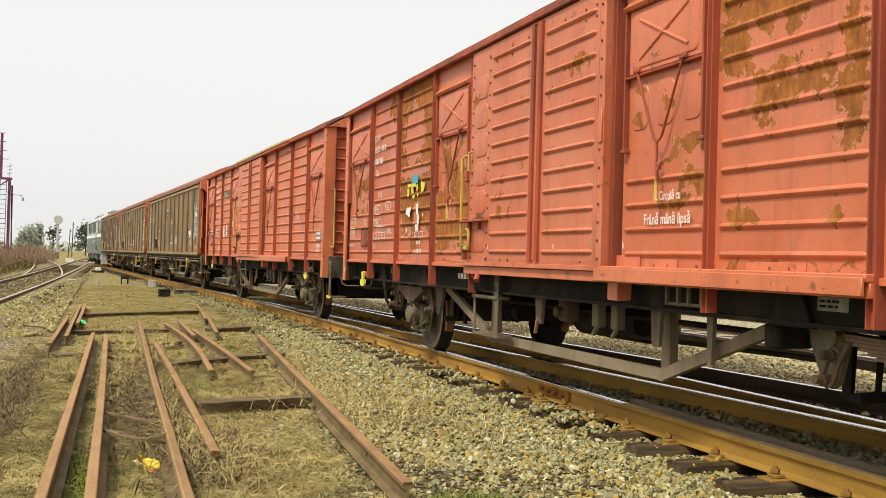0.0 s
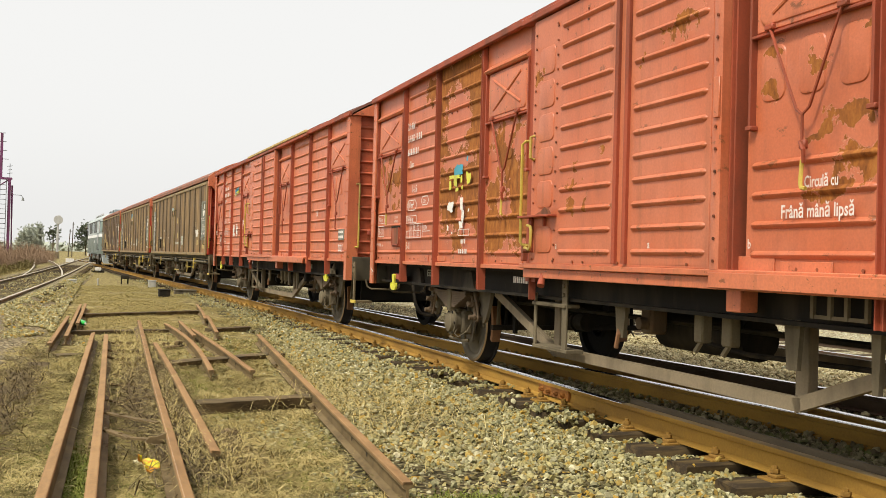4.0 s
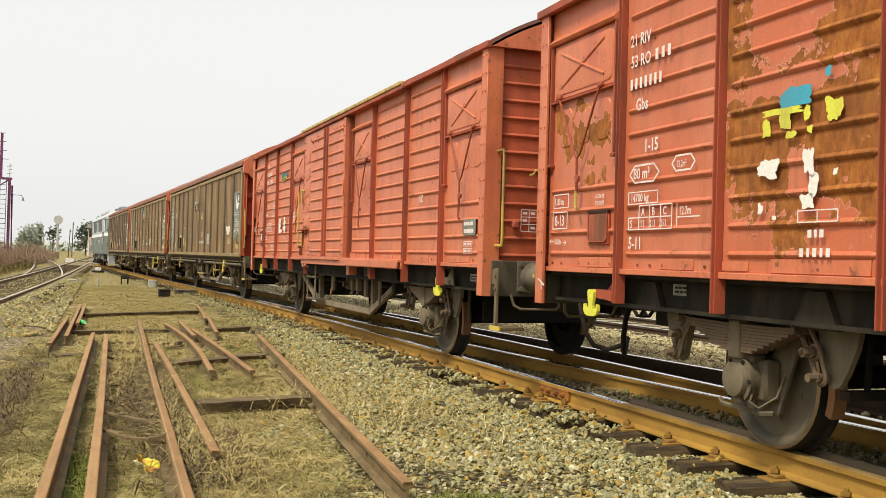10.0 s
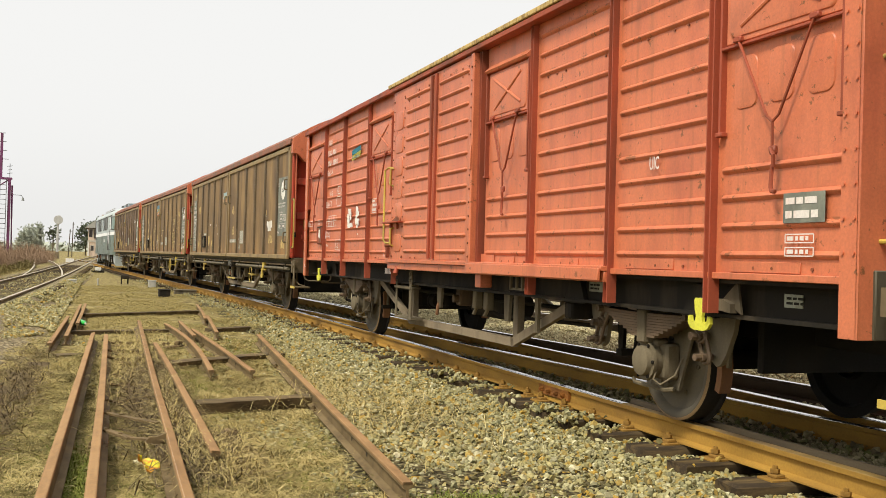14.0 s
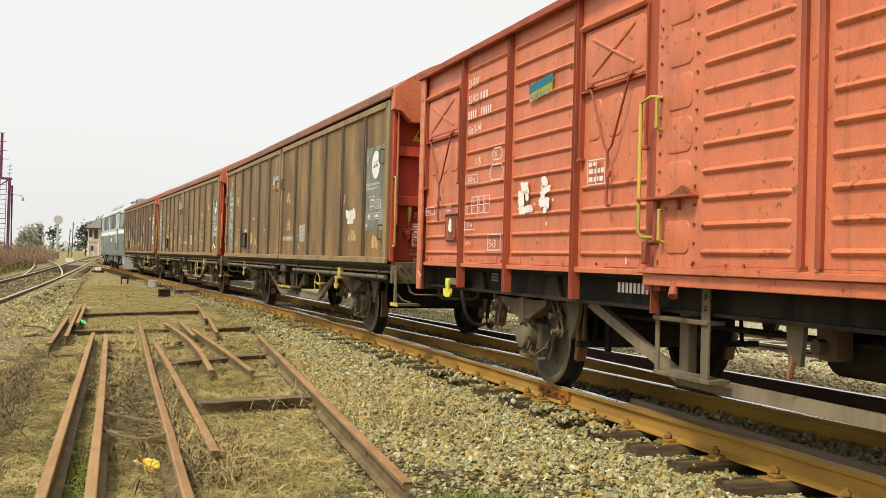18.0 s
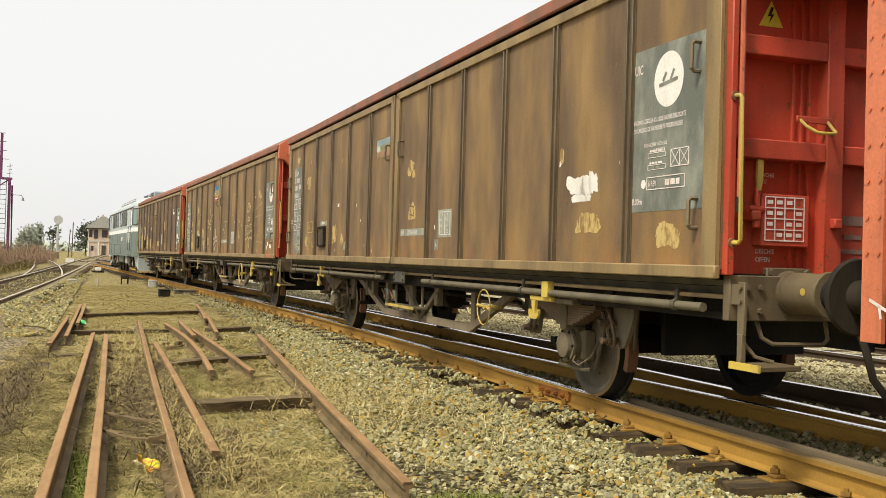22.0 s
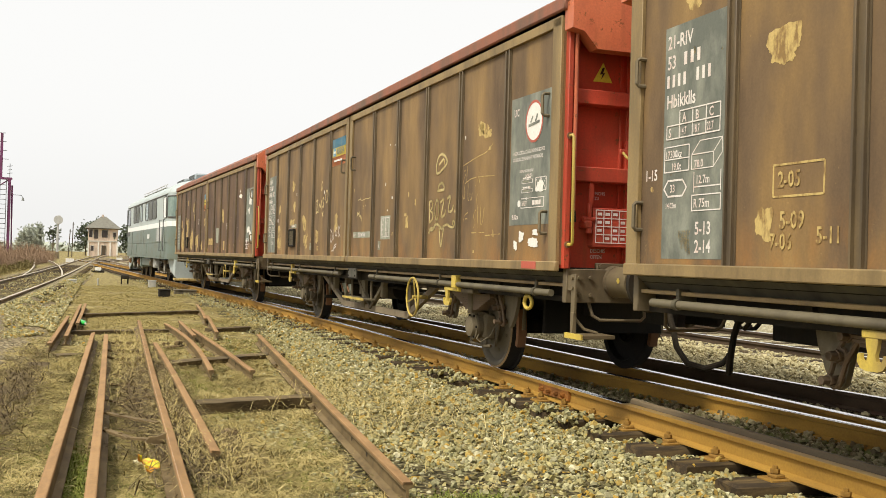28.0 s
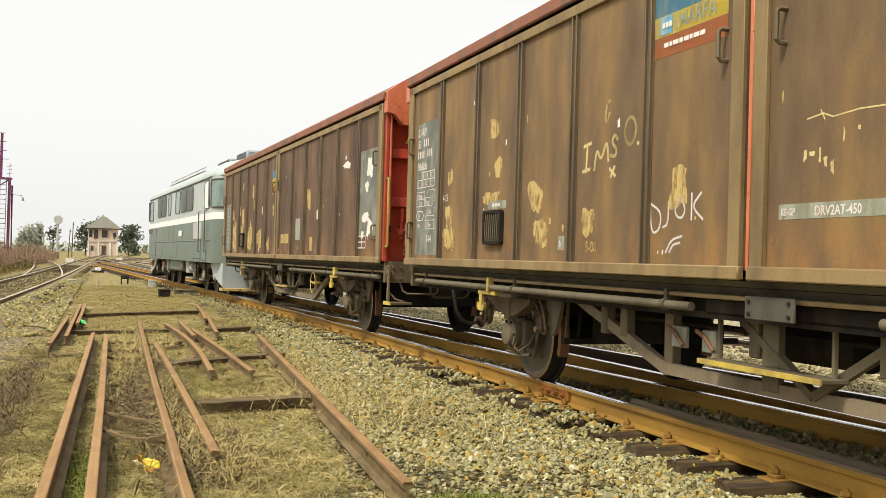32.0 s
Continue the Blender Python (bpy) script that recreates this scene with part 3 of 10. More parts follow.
def main_line(l0, l1, side, step=1.5):
    """Points along the main line; side may be a function of l."""
    n = max(2, int((l1 - l0) / step) + 1)
    out = []
    for l in np.linspace(l0, l1, n):
        s = side(l) if callable(side) else side
        q, q2 = on_track(l, s), on_track(l + 0.05, side(l + 0.05) if callable(side) else side)
        out.append((q.x, q.y, 0.0, math.atan2(-(q2.x - q.x), q2.y - q.y)))
    return out


def straight_line(x0, y0, x1, y1, side=0.0, n=12):
    a = math.atan2(-(x1 - x0), y1 - y0)
    return [(x0 + (x1 - x0) * k / n + side * math.cos(a), y0 + (y1 - y0) * k / n + side * math.sin(a), 0.0, a) for k in range(n + 1)]


# vignole rail: foot, web and head; heights from the head's top
RAIL_BODY = [(-0.066, -0.160), (0.066, -0.160), (0.066, -0.150), (0.012, -0.132), (0.009, -0.045), (0.034, -0.036), (0.036, -0.006), (-0.036, -0.006), (-0.034, -0.036), (-0.009, -0.045), (-0.012, -0.132), (-0.066, -0.150)]
RAIL_HEAD = [(-0.036, -0.0055), (0.036, -0.0055), (0.035, -0.002), (0.028, 0.0), (-0.028, 0.0), (-0.035, -0.002)]


# ---- ground ----
def rough(x, y):
    return 0.035 * noise.noise((x * 0.7, y * 0.7, 0)) + 0.018 * noise.noise((x * 2.7, y * 2.7, 3))


def build_ground():
    xs = np.concatenate([-np.geomspace(2500, 7, 22), np.arange(-6.6, 5.0, 0.2), np.geomspace(5.3, 2500, 26)])
    ys = np.concatenate([-np.geomspace(600, 4, 10), np.arange(-3, 30, 0.2), np.geomspace(30.5, 4000, 40)])
    verts, faces = [], []
    for y in ys:
        for x in xs:
            near = max(0.0, 1 - abs(y - 12) / 40)
            verts.append((x, y, -0.25 - 0.045 * min(1.0, max(0.0, (x - 2.4) / 0.5)) + (rough(x, y) if near > 0 and abs(x) < 8 else 0.0) * min(1, near * 2)))
    w = len(xs)
    for j in range(len(ys) - 1):
        for i in range(w - 1):
            faces.append((j * w + i, j * w + i + 1, j * w + w + i + 1, j * w + w + i))
    g = sheet("ground", verts, faces, "ground")
    for f in g.data.polygons:
        f.use_smooth = True
    tagged(g, "dry straw-coloured grass and soil beside the tracks", "ground", kind="structure")


def gravel_edge(l):
    """How far the loose ballast reaches to the near side of the main line."""
    return 1.25 + 2.3 * math.exp(-(max(l, -4) - 5.5) / 9.0) if l > 5.5 else 3.55


def ballast_strip(name, line, left, right, top, base, material, label):
    """A raised bed of ballast with sloped shoulders along a line."""
    verts, faces = [], []
    for i, (x, y, z, a) in enumerate(line):
        lf = left(i) if callable(left) else left
        prof = [(-lf - 0.25, base - 0.03), (-lf + 0.1, base + 0.005), (-1.30, top - 0.065), (-0.6, top - 0.06), (0.6, top - 0.06), (1.25, top - 0.02), (right, base + 0.05), (right + 0.5, base - 0.03)]
        for s, h in prof:
            verts.append((x + s * math.cos(a), y + s * math.sin(a), h))
    n = 8
    for i in range(len(line) - 1):
        for k in range(n - 1):
            faces.append((i * n + k, i * n + k + 1, i * n + n + k + 1, i * n + n + k))
    o = sheet(name, verts, faces, material)
    return tagged(o, label, "ballast", kind="structure")


build_ground()
sweep("ballast_oily", [(-0.70, -0.200), (0.0, -0.190), (0.9, -0.190), (1.75, -0.215)], main_line(-10, 34, 0.0, 1.0), "gravel_dark", closed=False)
tagged(bpy.data.objects["ballast_oily"], "dark oil-stained ballast between the running rails", "ballast", kind="structure")
MAIN_L = [i * 0.8 - 10 for i in range(140)]
ml = [main_line(l, l + 0.8, 0.0, 0.8)[0] for l in MAIN_L]
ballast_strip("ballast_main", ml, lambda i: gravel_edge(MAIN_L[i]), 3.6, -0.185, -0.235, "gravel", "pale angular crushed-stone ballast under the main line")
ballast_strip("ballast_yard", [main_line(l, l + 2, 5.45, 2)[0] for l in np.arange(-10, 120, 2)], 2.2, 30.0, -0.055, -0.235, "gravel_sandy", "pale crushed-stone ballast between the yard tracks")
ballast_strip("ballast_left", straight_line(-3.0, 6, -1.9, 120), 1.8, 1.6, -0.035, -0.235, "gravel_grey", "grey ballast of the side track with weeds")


def rail(name, line, side_mat, parent, top_mat="rail_top", label=""):
    body = sweep(name, RAIL_BODY, line, side_mat, parent)
    sweep("railhead", RAIL_HEAD, line, top_mat, body)
    if label:
        body["label"] = label
    return body


def offset(line, s):
    return [(x + s * math.cos(a), y + s * math.sin(a), z, a) for x, y, z, a in line]


def sleeper_mesh(seed, length=2.6):
    rnd = random.Random(seed)
    bm = B()
    box(bm, -length / 2, length / 2, -0.125, 0.125, -0.15, 0.0, 0.012)
    for v in bm.verts:
        v.co += Vector((rnd.uniform(-0.012, 0.012), rnd.uniform(-0.008, 0.008), rnd.uniform(-0.006, 0.004)))
    return to_mesh("sleeper", bm)


SLEEPERS = [sleeper_mesh(i) for i in range(4)]
for me in SLEEPERS:
    me.materials.append(M["sleeper"])
LONG_SLEEPERS = [sleeper_mesh(i + 9, 3.5) for i in range(3)]
for me in LONG_SLEEPERS:
    me.materials.append(M["sleeper"])


def chair_mesh():
    """A sole plate with two clips and bolts, beside a rail."""
    bm = B()
    box(bm, -0.19, 0.19, -0.075, 0.075, -0.175, -0.158, 0.004)
    for s in (-1, 1):
        box(bm, s * 0.105 - 0.035, s * 0.105 + 0.035, -0.045, 0.045, -0.16, -0.135, 0.006)
        cyl(bm, (s * 0.115, 0, -0.15), (s * 0.115, 0, -0.085), 0.016, seg=6)
        cyl(bm, (s * 0.115, 0, -0.128), (s * 0.115, 0, -0.104), 0.03, seg=6)
    me = to_mesh("rail_chair", bm)
    me.materials.append(M["rail_side"])
    return me


CHAIR = chair_mesh()
track_main = thing("track_main", "running line with yellow-brown rusty rails on tarred wooden sleepers", "railway track", kind="structure")
track_branch = thing("track_branch", "diverging rails of a turnout meeting the main line", "railway track", kind="structure")
near_rail = sweep("rail", RAIL_BODY, main_line(-12, 120, -0.7535, 1.0), "rail_side", track_main)
near_rail["label"] = "worn rail with yellow-brown rusty web"
sweep("railhead", RAIL_HEAD, main_line(7.1, 120, -0.7535, 1.0), "rail_top", near_rail)
sweep("railhead", RAIL_HEAD, main_line(-12, 7.1, -0.7535, 1.0), "rail_tan", near_rail)["label"] = "tan rail head beside the check rail"
rail("rail", main_line(-12, 120, 0.7535, 1.0), "rail_side", track_main)


def branch(l):
    """The diverging centre line, to the right of the main one."""
    d = max(0.0, 32.0 - l)
    return d * d / 600.0


rail("rail", main_line(-12, 31, lambda l: branch(l) + 0.7535, 1.0), "rail_dark", track_branch)
rail("rail", main_line(4.2, 29, lambda l: branch(l) - 0.7535 + 0.05, 1.0), "rail_side", track_branch)
sweep("check_rail", [(-0.045, -0.16), (0.06, -0.16), (0.055, -0.05), (0.042, -0.010), (0.020, 0.012), (-0.015, 0.016), (-0.028, 0.004), (-0.036, -0.02)], main_line(-4, 7.25, lambda l: -0.605 + 0.06 * max(0.0, l - 6.9), 0.35), "check", track_main)["label"] = "dark steel check rail beside the running rail"
JOINT = 8.35
bm = B()
prism(bm, [(-0.026, -0.125), (-0.040, -0.120), (-0.034, -0.085), (-0.034, -0.060), (-0.040, -0.035), (-0.026, -0.030), (-0.012, -0.06), (-0.012, -0.09)], "y", -0.31, 0.31)
plate = part("fishplate", bm, "rust", track_main, "reddish rusty fishplate joining two rail lengths")
plate.matrix_basis = Matrix.Translation(on_track(JOINT, -0.7535)) @ Matrix.Rotation(float(np.interp(JOINT, ARC, TURN)), 4, "Z")
for y in (-0.22, -0.08, 0.08, 0.22):
    bm = B()
    cyl(bm, (-0.034, y, -0.078), (-0.062, y, -0.078), 0.024, seg=6)
    cyl(bm, (-0.062, y, -0.078), (-0.078, y, -0.078), 0.013, seg=6)
    part("fish_bolt", bm, "rust", plate)
SLEEPER_AT = [4.47 - 0.61 * k for k in range(17, 0, -1)] + [4.47, 5.08, 5.70, 6.28, 6.87, 7.43, 7.96, 8.44, 8.74, 9.34, 10.04, 10.68] + [11.36 + 0.66 * k for k in range(134)]
for i, l in enumerate(SLEEPER_AT):
    jitter = 0.05 * math.sin(i * 12.9)
    lng = 1.0 < l < 30
    me = (LONG_SLEEPERS[i % 3] if lng else SLEEPERS[i % 4])
    ob = new("sleeper", me)
    ob.parent = track_main
    q = on_track(l, (0.56 if lng else 0.12) + jitter)
    ob.matrix_basis = Matrix.Translation((q.x, q.y, -0.172)) @ Matrix.Rotation(float(np.interp(l, ARC, TURN)) + 0.02 * math.sin(i * 5.1), 4, "Z")
    if l < 42:
        for s in ((-0.7535, 0.7535) if l < 25 else (-0.7535,)):
            c = new("rail_chair", CHAIR)
            c.parent = track_main
            q = on_track(l, s)
            c.matrix_basis = Matrix.Translation((q.x, q.y, 0.0)) @ Matrix.Rotation(float(np.interp(l, ARC, TURN)), 4, "Z")


def plain_track(name, line, label, l_sleepers, side_mat="rail_far"):
    t = thing(name, label, "railway track", kind="structure")
    for s in (-0.7535, 0.7535):
        rail("rail", offset(line, s), side_mat, t, "rail_top" if "yard" in name else "rail_pale")
    for i in range(l_sleepers):
        k = i * 0.65
        seg = 0
        acc = 0.0
        while seg < len(line) - 2:
            d = math.hypot(line[seg + 1][0] - line[seg][0], line[seg + 1][1] - line[seg][1])
            if acc + d > k:
                break
            acc += d
            seg += 1
        d = math.hypot(line[seg + 1][0] - line[seg][0], line[seg + 1][1] - line[seg][1])
        f = (k - acc) / d
        o = new("sleeper", SLEEPERS[i % 4])
        o.parent = t
        o.matrix_basis = Matrix.Translation((line[seg][0] + (line[seg + 1][0] - line[seg][0]) * f, line[seg][1] + (line[seg + 1][1] - line[seg][1]) * f, -0.078 if name == "track_left" else -0.108 if "yard" in name else -0.175)) @ Matrix.Rotation(line[seg][3], 4, "Z")
    return t


plain_track("track_yard_1", main_line(0, 110, 5.45, 2.0), "neighbouring yard track with dark rails", 60, "rail_dark")
plain_track("track_yard_2", main_line(0, 110, 9.8, 2.0), "further yard track with dark rails", 50, "rail_dark")


def poly_line(pts, n=60):
    """A smooth line through a few points."""
    ys = [q[1] for q in pts]
    yy = np.linspace(ys[0], ys[-1], n)
    xx = np.interp(yy, ys, [q[0] for q in pts])
    for _ in range(12):
        xx[1:-1] = (xx[:-2] + 2 * xx[1:-1] + xx[2:]) / 4
    return [(x, y, 0.0, math.atan2(-(xx[min(i + 1, n - 1)] - xx[max(i - 1, 0)]), yy[min(i + 1, n - 1)] - yy[max(i - 1, 0)])) for i, (x, y) in enumerate(zip(xx, yy))]


LEFT = poly_line([(-3.25, 8), (-2.84, 23), (-2.45, 35), (-2.28, 45), (-2.0, 75), (-1.8, 113), (-1.2, 170), (1.0, 260)])
plain_track("track_left", LEFT, "side track with polished rails leading to the turnouts", 110)
plain_track("track_far_1", poly_line([(-2.35, 44), (-2.75, 55), (-3.5, 70), (-4.6, 88), (-6.4, 112)]), "curved rails leaving the side track", 0)
plain_track("track_far_2", poly_line([(4.2, 52), (3.3, 67), (-1.3, 178)]), "distant turnout rails crossing the yard", 0)
plain_track("track_far_3", poly_line([(8.5, 70), (6.0, 90), (3.0, 260)]), "distant yard rails", 0)
plain_track("track_far_4", poly_line([(-1.4, 100), (4.0, 150), (16, 230)]), "distant diverging rails", 0)


# ---- rolling stock: shared pieces; y runs along the wagon, -x faces the lit side, z = 0 on the rail ----
def wheelset(parent, y, material="wheel", r=0.435):
    bm = B()
    cyl(bm, (-0.95, 0, 0), (0.95, 0, 0), 0.075, seg=12)
    ws = part("wheelset", bm, "under", parent, "dark greasy axle with two disc wheels")
    ws.matrix_basis = pose(0, y, r)
    for s in (-1, 1):
        bm = B()
        prof = [(0.70, 0.10), (0.845, 0.10), (0.845, 0.145), (0.815, 0.17), (0.800, r - 0.14), (0.805, r - 0.085), (0.832, r - 0.070), (0.845, r - 0.055), (0.847, r - 0.024), (0.836, r - 0.004), (0.715, r), (0.71, r + 0.026), (0.69, r + 0.026), (0.68, r - 0.06), (0.74, r - 0.08), (0.74, 0.17), (0.70, 0.15)]
        seg = 40
        rings = [[bm.verts.new((s * x, q * math.cos(k * math.tau / seg), q * math.sin(k * math.tau / seg))) for x, q in prof] for k in range(seg)]
        for k in range(seg):
            a, b = rings[k], rings[(k + 1) % seg]
            for i in range(len(prof) - 1):
                bm.faces.new((a[i], a[i + 1], b[i + 1], b[i]))
        w = part("wheel", bm, material, ws, "grimy steel wheel with a worn bright tread")
        w.data.materials.append(M["tread"])
        # tread, flange and back painted near-black for the shade they sit in
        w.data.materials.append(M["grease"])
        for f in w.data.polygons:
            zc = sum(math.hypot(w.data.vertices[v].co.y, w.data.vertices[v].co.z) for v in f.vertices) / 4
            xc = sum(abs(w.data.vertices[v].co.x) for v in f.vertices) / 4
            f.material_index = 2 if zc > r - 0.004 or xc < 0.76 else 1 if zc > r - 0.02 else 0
        if s < 0:
            for k in range(6):
                a = k * math.tau / 6
                bm = B()
                cyl(bm, (-0.806, 0.24 * math.cos(a), 0.24 * math.sin(a)), (-0.812, 0.24 * math.cos(a), 0.24 * math.sin(a)), 0.018, seg=8)
                part("wheel_mark", bm, "under_light", ws)
    return ws


def suspension(w, y, s, mats=("under_light", "spring"), r=0.435):
    """Axle box, leaf spring, guards and link chains at one wheel; s is the side."""
    x = s * 1.0
    bm = B()
    cyl(bm, (s * 0.90, y, r), (s * 1.075, y, r), 0.128, seg=20)
    cyl(bm, (s * 1.075, y, r), (s * 1.10, y, r), 0.140, seg=20)
    cyl(bm, (s * 1.10, y, r), (s * 1.135, y, r), 0.112, 0.104, seg=20)
    cyl(bm, (s * 1.135, y, r), (s * 1.150, y, r), 0.104, 0.070, seg=20)
    box(bm, min(s * 0.90, s * 1.02), max(s * 0.90, s * 1.02), y - 0.165, y + 0.165, r - 0.125, r + 0.13, 0.02)
    box(bm, min(s * 0.95, s * 1.06), max(s * 0.95, s * 1.06), y - 0.09, y + 0.09, r + 0.10, r + 0.16, 0.015)
    ab = part("axle_box", bm, mats[0], w, "round-capped greasy axle box")
    bm = B()
    for k in range(6):
        cyl(bm, (s * 1.095, y + 0.125 * math.cos(k * math.tau / 6), r + 0.125 * math.sin(k * math.tau / 6)), (s * 1.112, y + 0.125 * math.cos(k * math.tau / 6), r + 0.125 * math.sin(k * math.tau / 6)), 0.013, seg=6)
    tagged(part("cap_bolt", bm, "under", ab), kind="stuff")
    leaves = 9
    sp = None
    for k in range(leaves):
        hl = 0.60 - 0.055 * k
        z = r + 0.340 - 0.019 * k
        bm = B()
        pts = [(y - hl, z + 0.012 * (hl / 0.6) ** 2), (y - hl / 2, z + 0.003 * (hl / 0.6) ** 2), (y, z), (y + hl / 2, z + 0.003 * (hl / 0.6) ** 2), (y + hl, z + 0.012 * (hl / 0.6) ** 2)]
        low = [(a, b - 0.0175) for a, b in reversed(pts)]
        prism(bm, pts + low, "x", min(s * 1.0, s * 1.12), max(s * 1.0, s * 1.12))
        if sp is None:
            sp = part("leaf_spring", bm, mats[1], w, "stack of rusty spring leaves")
        else:
            part("spring_leaf", bm, mats[1], sp)
    bm = B()
    box(bm, min(s * 0.985, s * 1.135), max(s * 0.985, s * 1.135), y - 0.055, y + 0.055, r + 0.13, r + 0.362, 0.008)
    part("spring_buckle", bm, mats[0], sp)
    # axle guard: two tapering legs of plate
    for d in (-1, 1):
        bm = B()
        ol = [(y + d * 0.08, 0.235), (y + d * 0.15, 0.235), (y + d * 0.33, 0.70), (y + d * 0.42, 0.83), (y + d * 0.08, 0.83)]
        prism(bm, ol if d > 0 else ol[::-1], "x", min(s * 0.885, s * 0.905), max(s * 0.885, s * 0.905))
        part("axle_guard", bm, "guard", w)
        # hanger bracket and its chain links
        bm = B()
        yb = y + d * 0.84
        ol = [(y + d * q, h) for q, h in ((0.60, 0.83), (0.95, 0.83), (0.92, 0.70), (0.85, 0.56), (0.80, 0.49), (0.75, 0.47), (0.70, 0.50), (0.67, 0.60))]
        prism(bm, ol if d > 0 else ol[::-1], "x", min(s * 0.985, s * 1.02), max(s * 0.985, s * 1.02))
        hb = part("spring_bracket", bm, "guard", w)
        bm = B()
        prism(bm, [(yb - 0.17, 0.80), (yb + 0.19, 0.80), (yb + 0.07, 1.0), (yb - 0.07, 1.0)], "x", min(s * 1.185, s * 1.225), max(s * 1.185, s * 1.225))
        part("solebar_gusset", bm, "under", w)
        for k, (ya, za, yc, zc) in enumerate(((y + d * 0.58, 0.775, y + d * 0.66, 0.665), (y + d * 0.665, 0.66, y + d * 0.715, 0.53))):
            # an open oblong link between two pins
            bm = B()
            pa, pb = Vector((x + s * 0.075, ya, za)), Vector((x + s * 0.075, yc, zc))
            along = (pb - pa).normalized()
            across = along.cross(Vector((1, 0, 0))).normalized()
            wide = 0.040
            loop = [pa + across * wide * math.cos(q) - along * wide * math.sin(q) for q in np.linspace(0, math.pi, 6)] + [pb - across * wide * math.cos(q) + along * wide * math.sin(q) for q in np.linspace(0, math.pi, 6)]
            tube(bm, loop + [loop[0]], 0.015, 6)
            for q in (pa, pb):
                cyl(bm, q - Vector((0.10 if s < 0 else 0.05, 0, 0)) * 0.9, q + Vector((0.05 if s < 0 else 0.10, 0, 0)) * 0.9, 0.024, seg=8)
                cyl(bm, q + Vector((s * 0.028, 0, 0)), q + Vector((s * 0.045, 0, 0)), 0.034, seg=6)
            part("shackle", bm, "shackle", hb)
    for d in (-1, 1):
        bm = B()
        arc = [(y + d * (r + 0.03) * math.cos(a), r + (r + 0.03) * math.sin(a)) for a in np.linspace(-0.35, 0.40, 7)]
        back = [(y + d * (r + 0.085) * math.cos(a), r + (r + 0.085) * math.sin(a)) for a in np.linspace(0.40, -0.35, 7)]
        prism(bm, arc + back, "x", min(s * 0.72, s * 0.81), max(s * 0.72, s * 0.81))
        sh = part("brake_shoe", bm, "shoe", w, "rusty orange brake shoe at the wheel rim")
        bm = B()
        tube(bm, [(s * 0.76, y + d * (r + 0.09), r), (s * 0.76, y + d * (r + 0.13), r + 0.38)], 0.02, 6)
        part("shoe_hanger", bm, "under_light", sh)
    bm = B()
    tube(bm, [(s * 0.95, y - 0.16, 0.245), (s * 0.99, y - 0.10, 0.235), (s * 0.99, y + 0.30, 0.245), (s * 0.95, y + 0.38, 0.26)], 0.016, 6)
    part("guard_stay", bm, "under_light", w)
    bm = B()
    tube(bm, [(s * 1.04, y - 0.10, r - 0.02), (s * 1.10, y - 0.13, r - 0.12), (s * 1.08, y - 0.19, r - 0.15), (s * 1.0, y - 0.25, r - 0.08), (s * 0.92, y - 0.22, r + 0.04)], 0.007, 6)
    part("earth_cable", bm, "under_light", w)


HOOK_HALF = ((0.044, 0.90), (0.058, 0.885), (0.050, 0.83), (0.034, 0.79), (0.045, 0.757), (0.075, 0.747), (0.098, 0.765), (0.104, 0.792), (0.130, 0.787), (0.134, 0.748), (0.105, 0.715), (0.055, 0.702))
HOOK_SHAPE = HOOK_HALF + tuple((-q, h) for q, h in reversed(HOOK_HALF))


def truss(w, s, pts, material="truss"):
    """The trussed bar under the solebar with its queen posts."""
    bm = B()
    for (ya, za), (yb, zb) in zip(pts, pts[1:]):
        d = Vector((0, yb - ya, zb - za)).normalized()
        nrm = Vector((0, -d.z, d.y)) * 0.040
        ol = [(ya - d.y * 0.03 + nrm.y, za - d.z * 0.03 + nrm.z), (yb + d.y * 0.03 + nrm.y, zb + d.z * 0.03 + nrm.z), (yb + d.y * 0.03 - nrm.y, zb + d.z * 0.03 - nrm.z), (ya - d.y * 0.03 - nrm.y, za - d.z * 0.03 - nrm.z)]
        prism(bm, ol, "x", min(s * 1.04, s * 1.09), max(s * 1.04, s * 1.09))
    t = part("truss_bar", bm, material, w, "dusty steel truss bar under the frame")
    for y, z in pts[1:-1]:
        bm = B()
        box(bm, min(s * 0.99, s * 1.06), max(s * 0.99, s * 1.06), y - 0.055, y + 0.055, z, 0.80, 0.006)
        part("queen_post", bm, material, w)
    return t


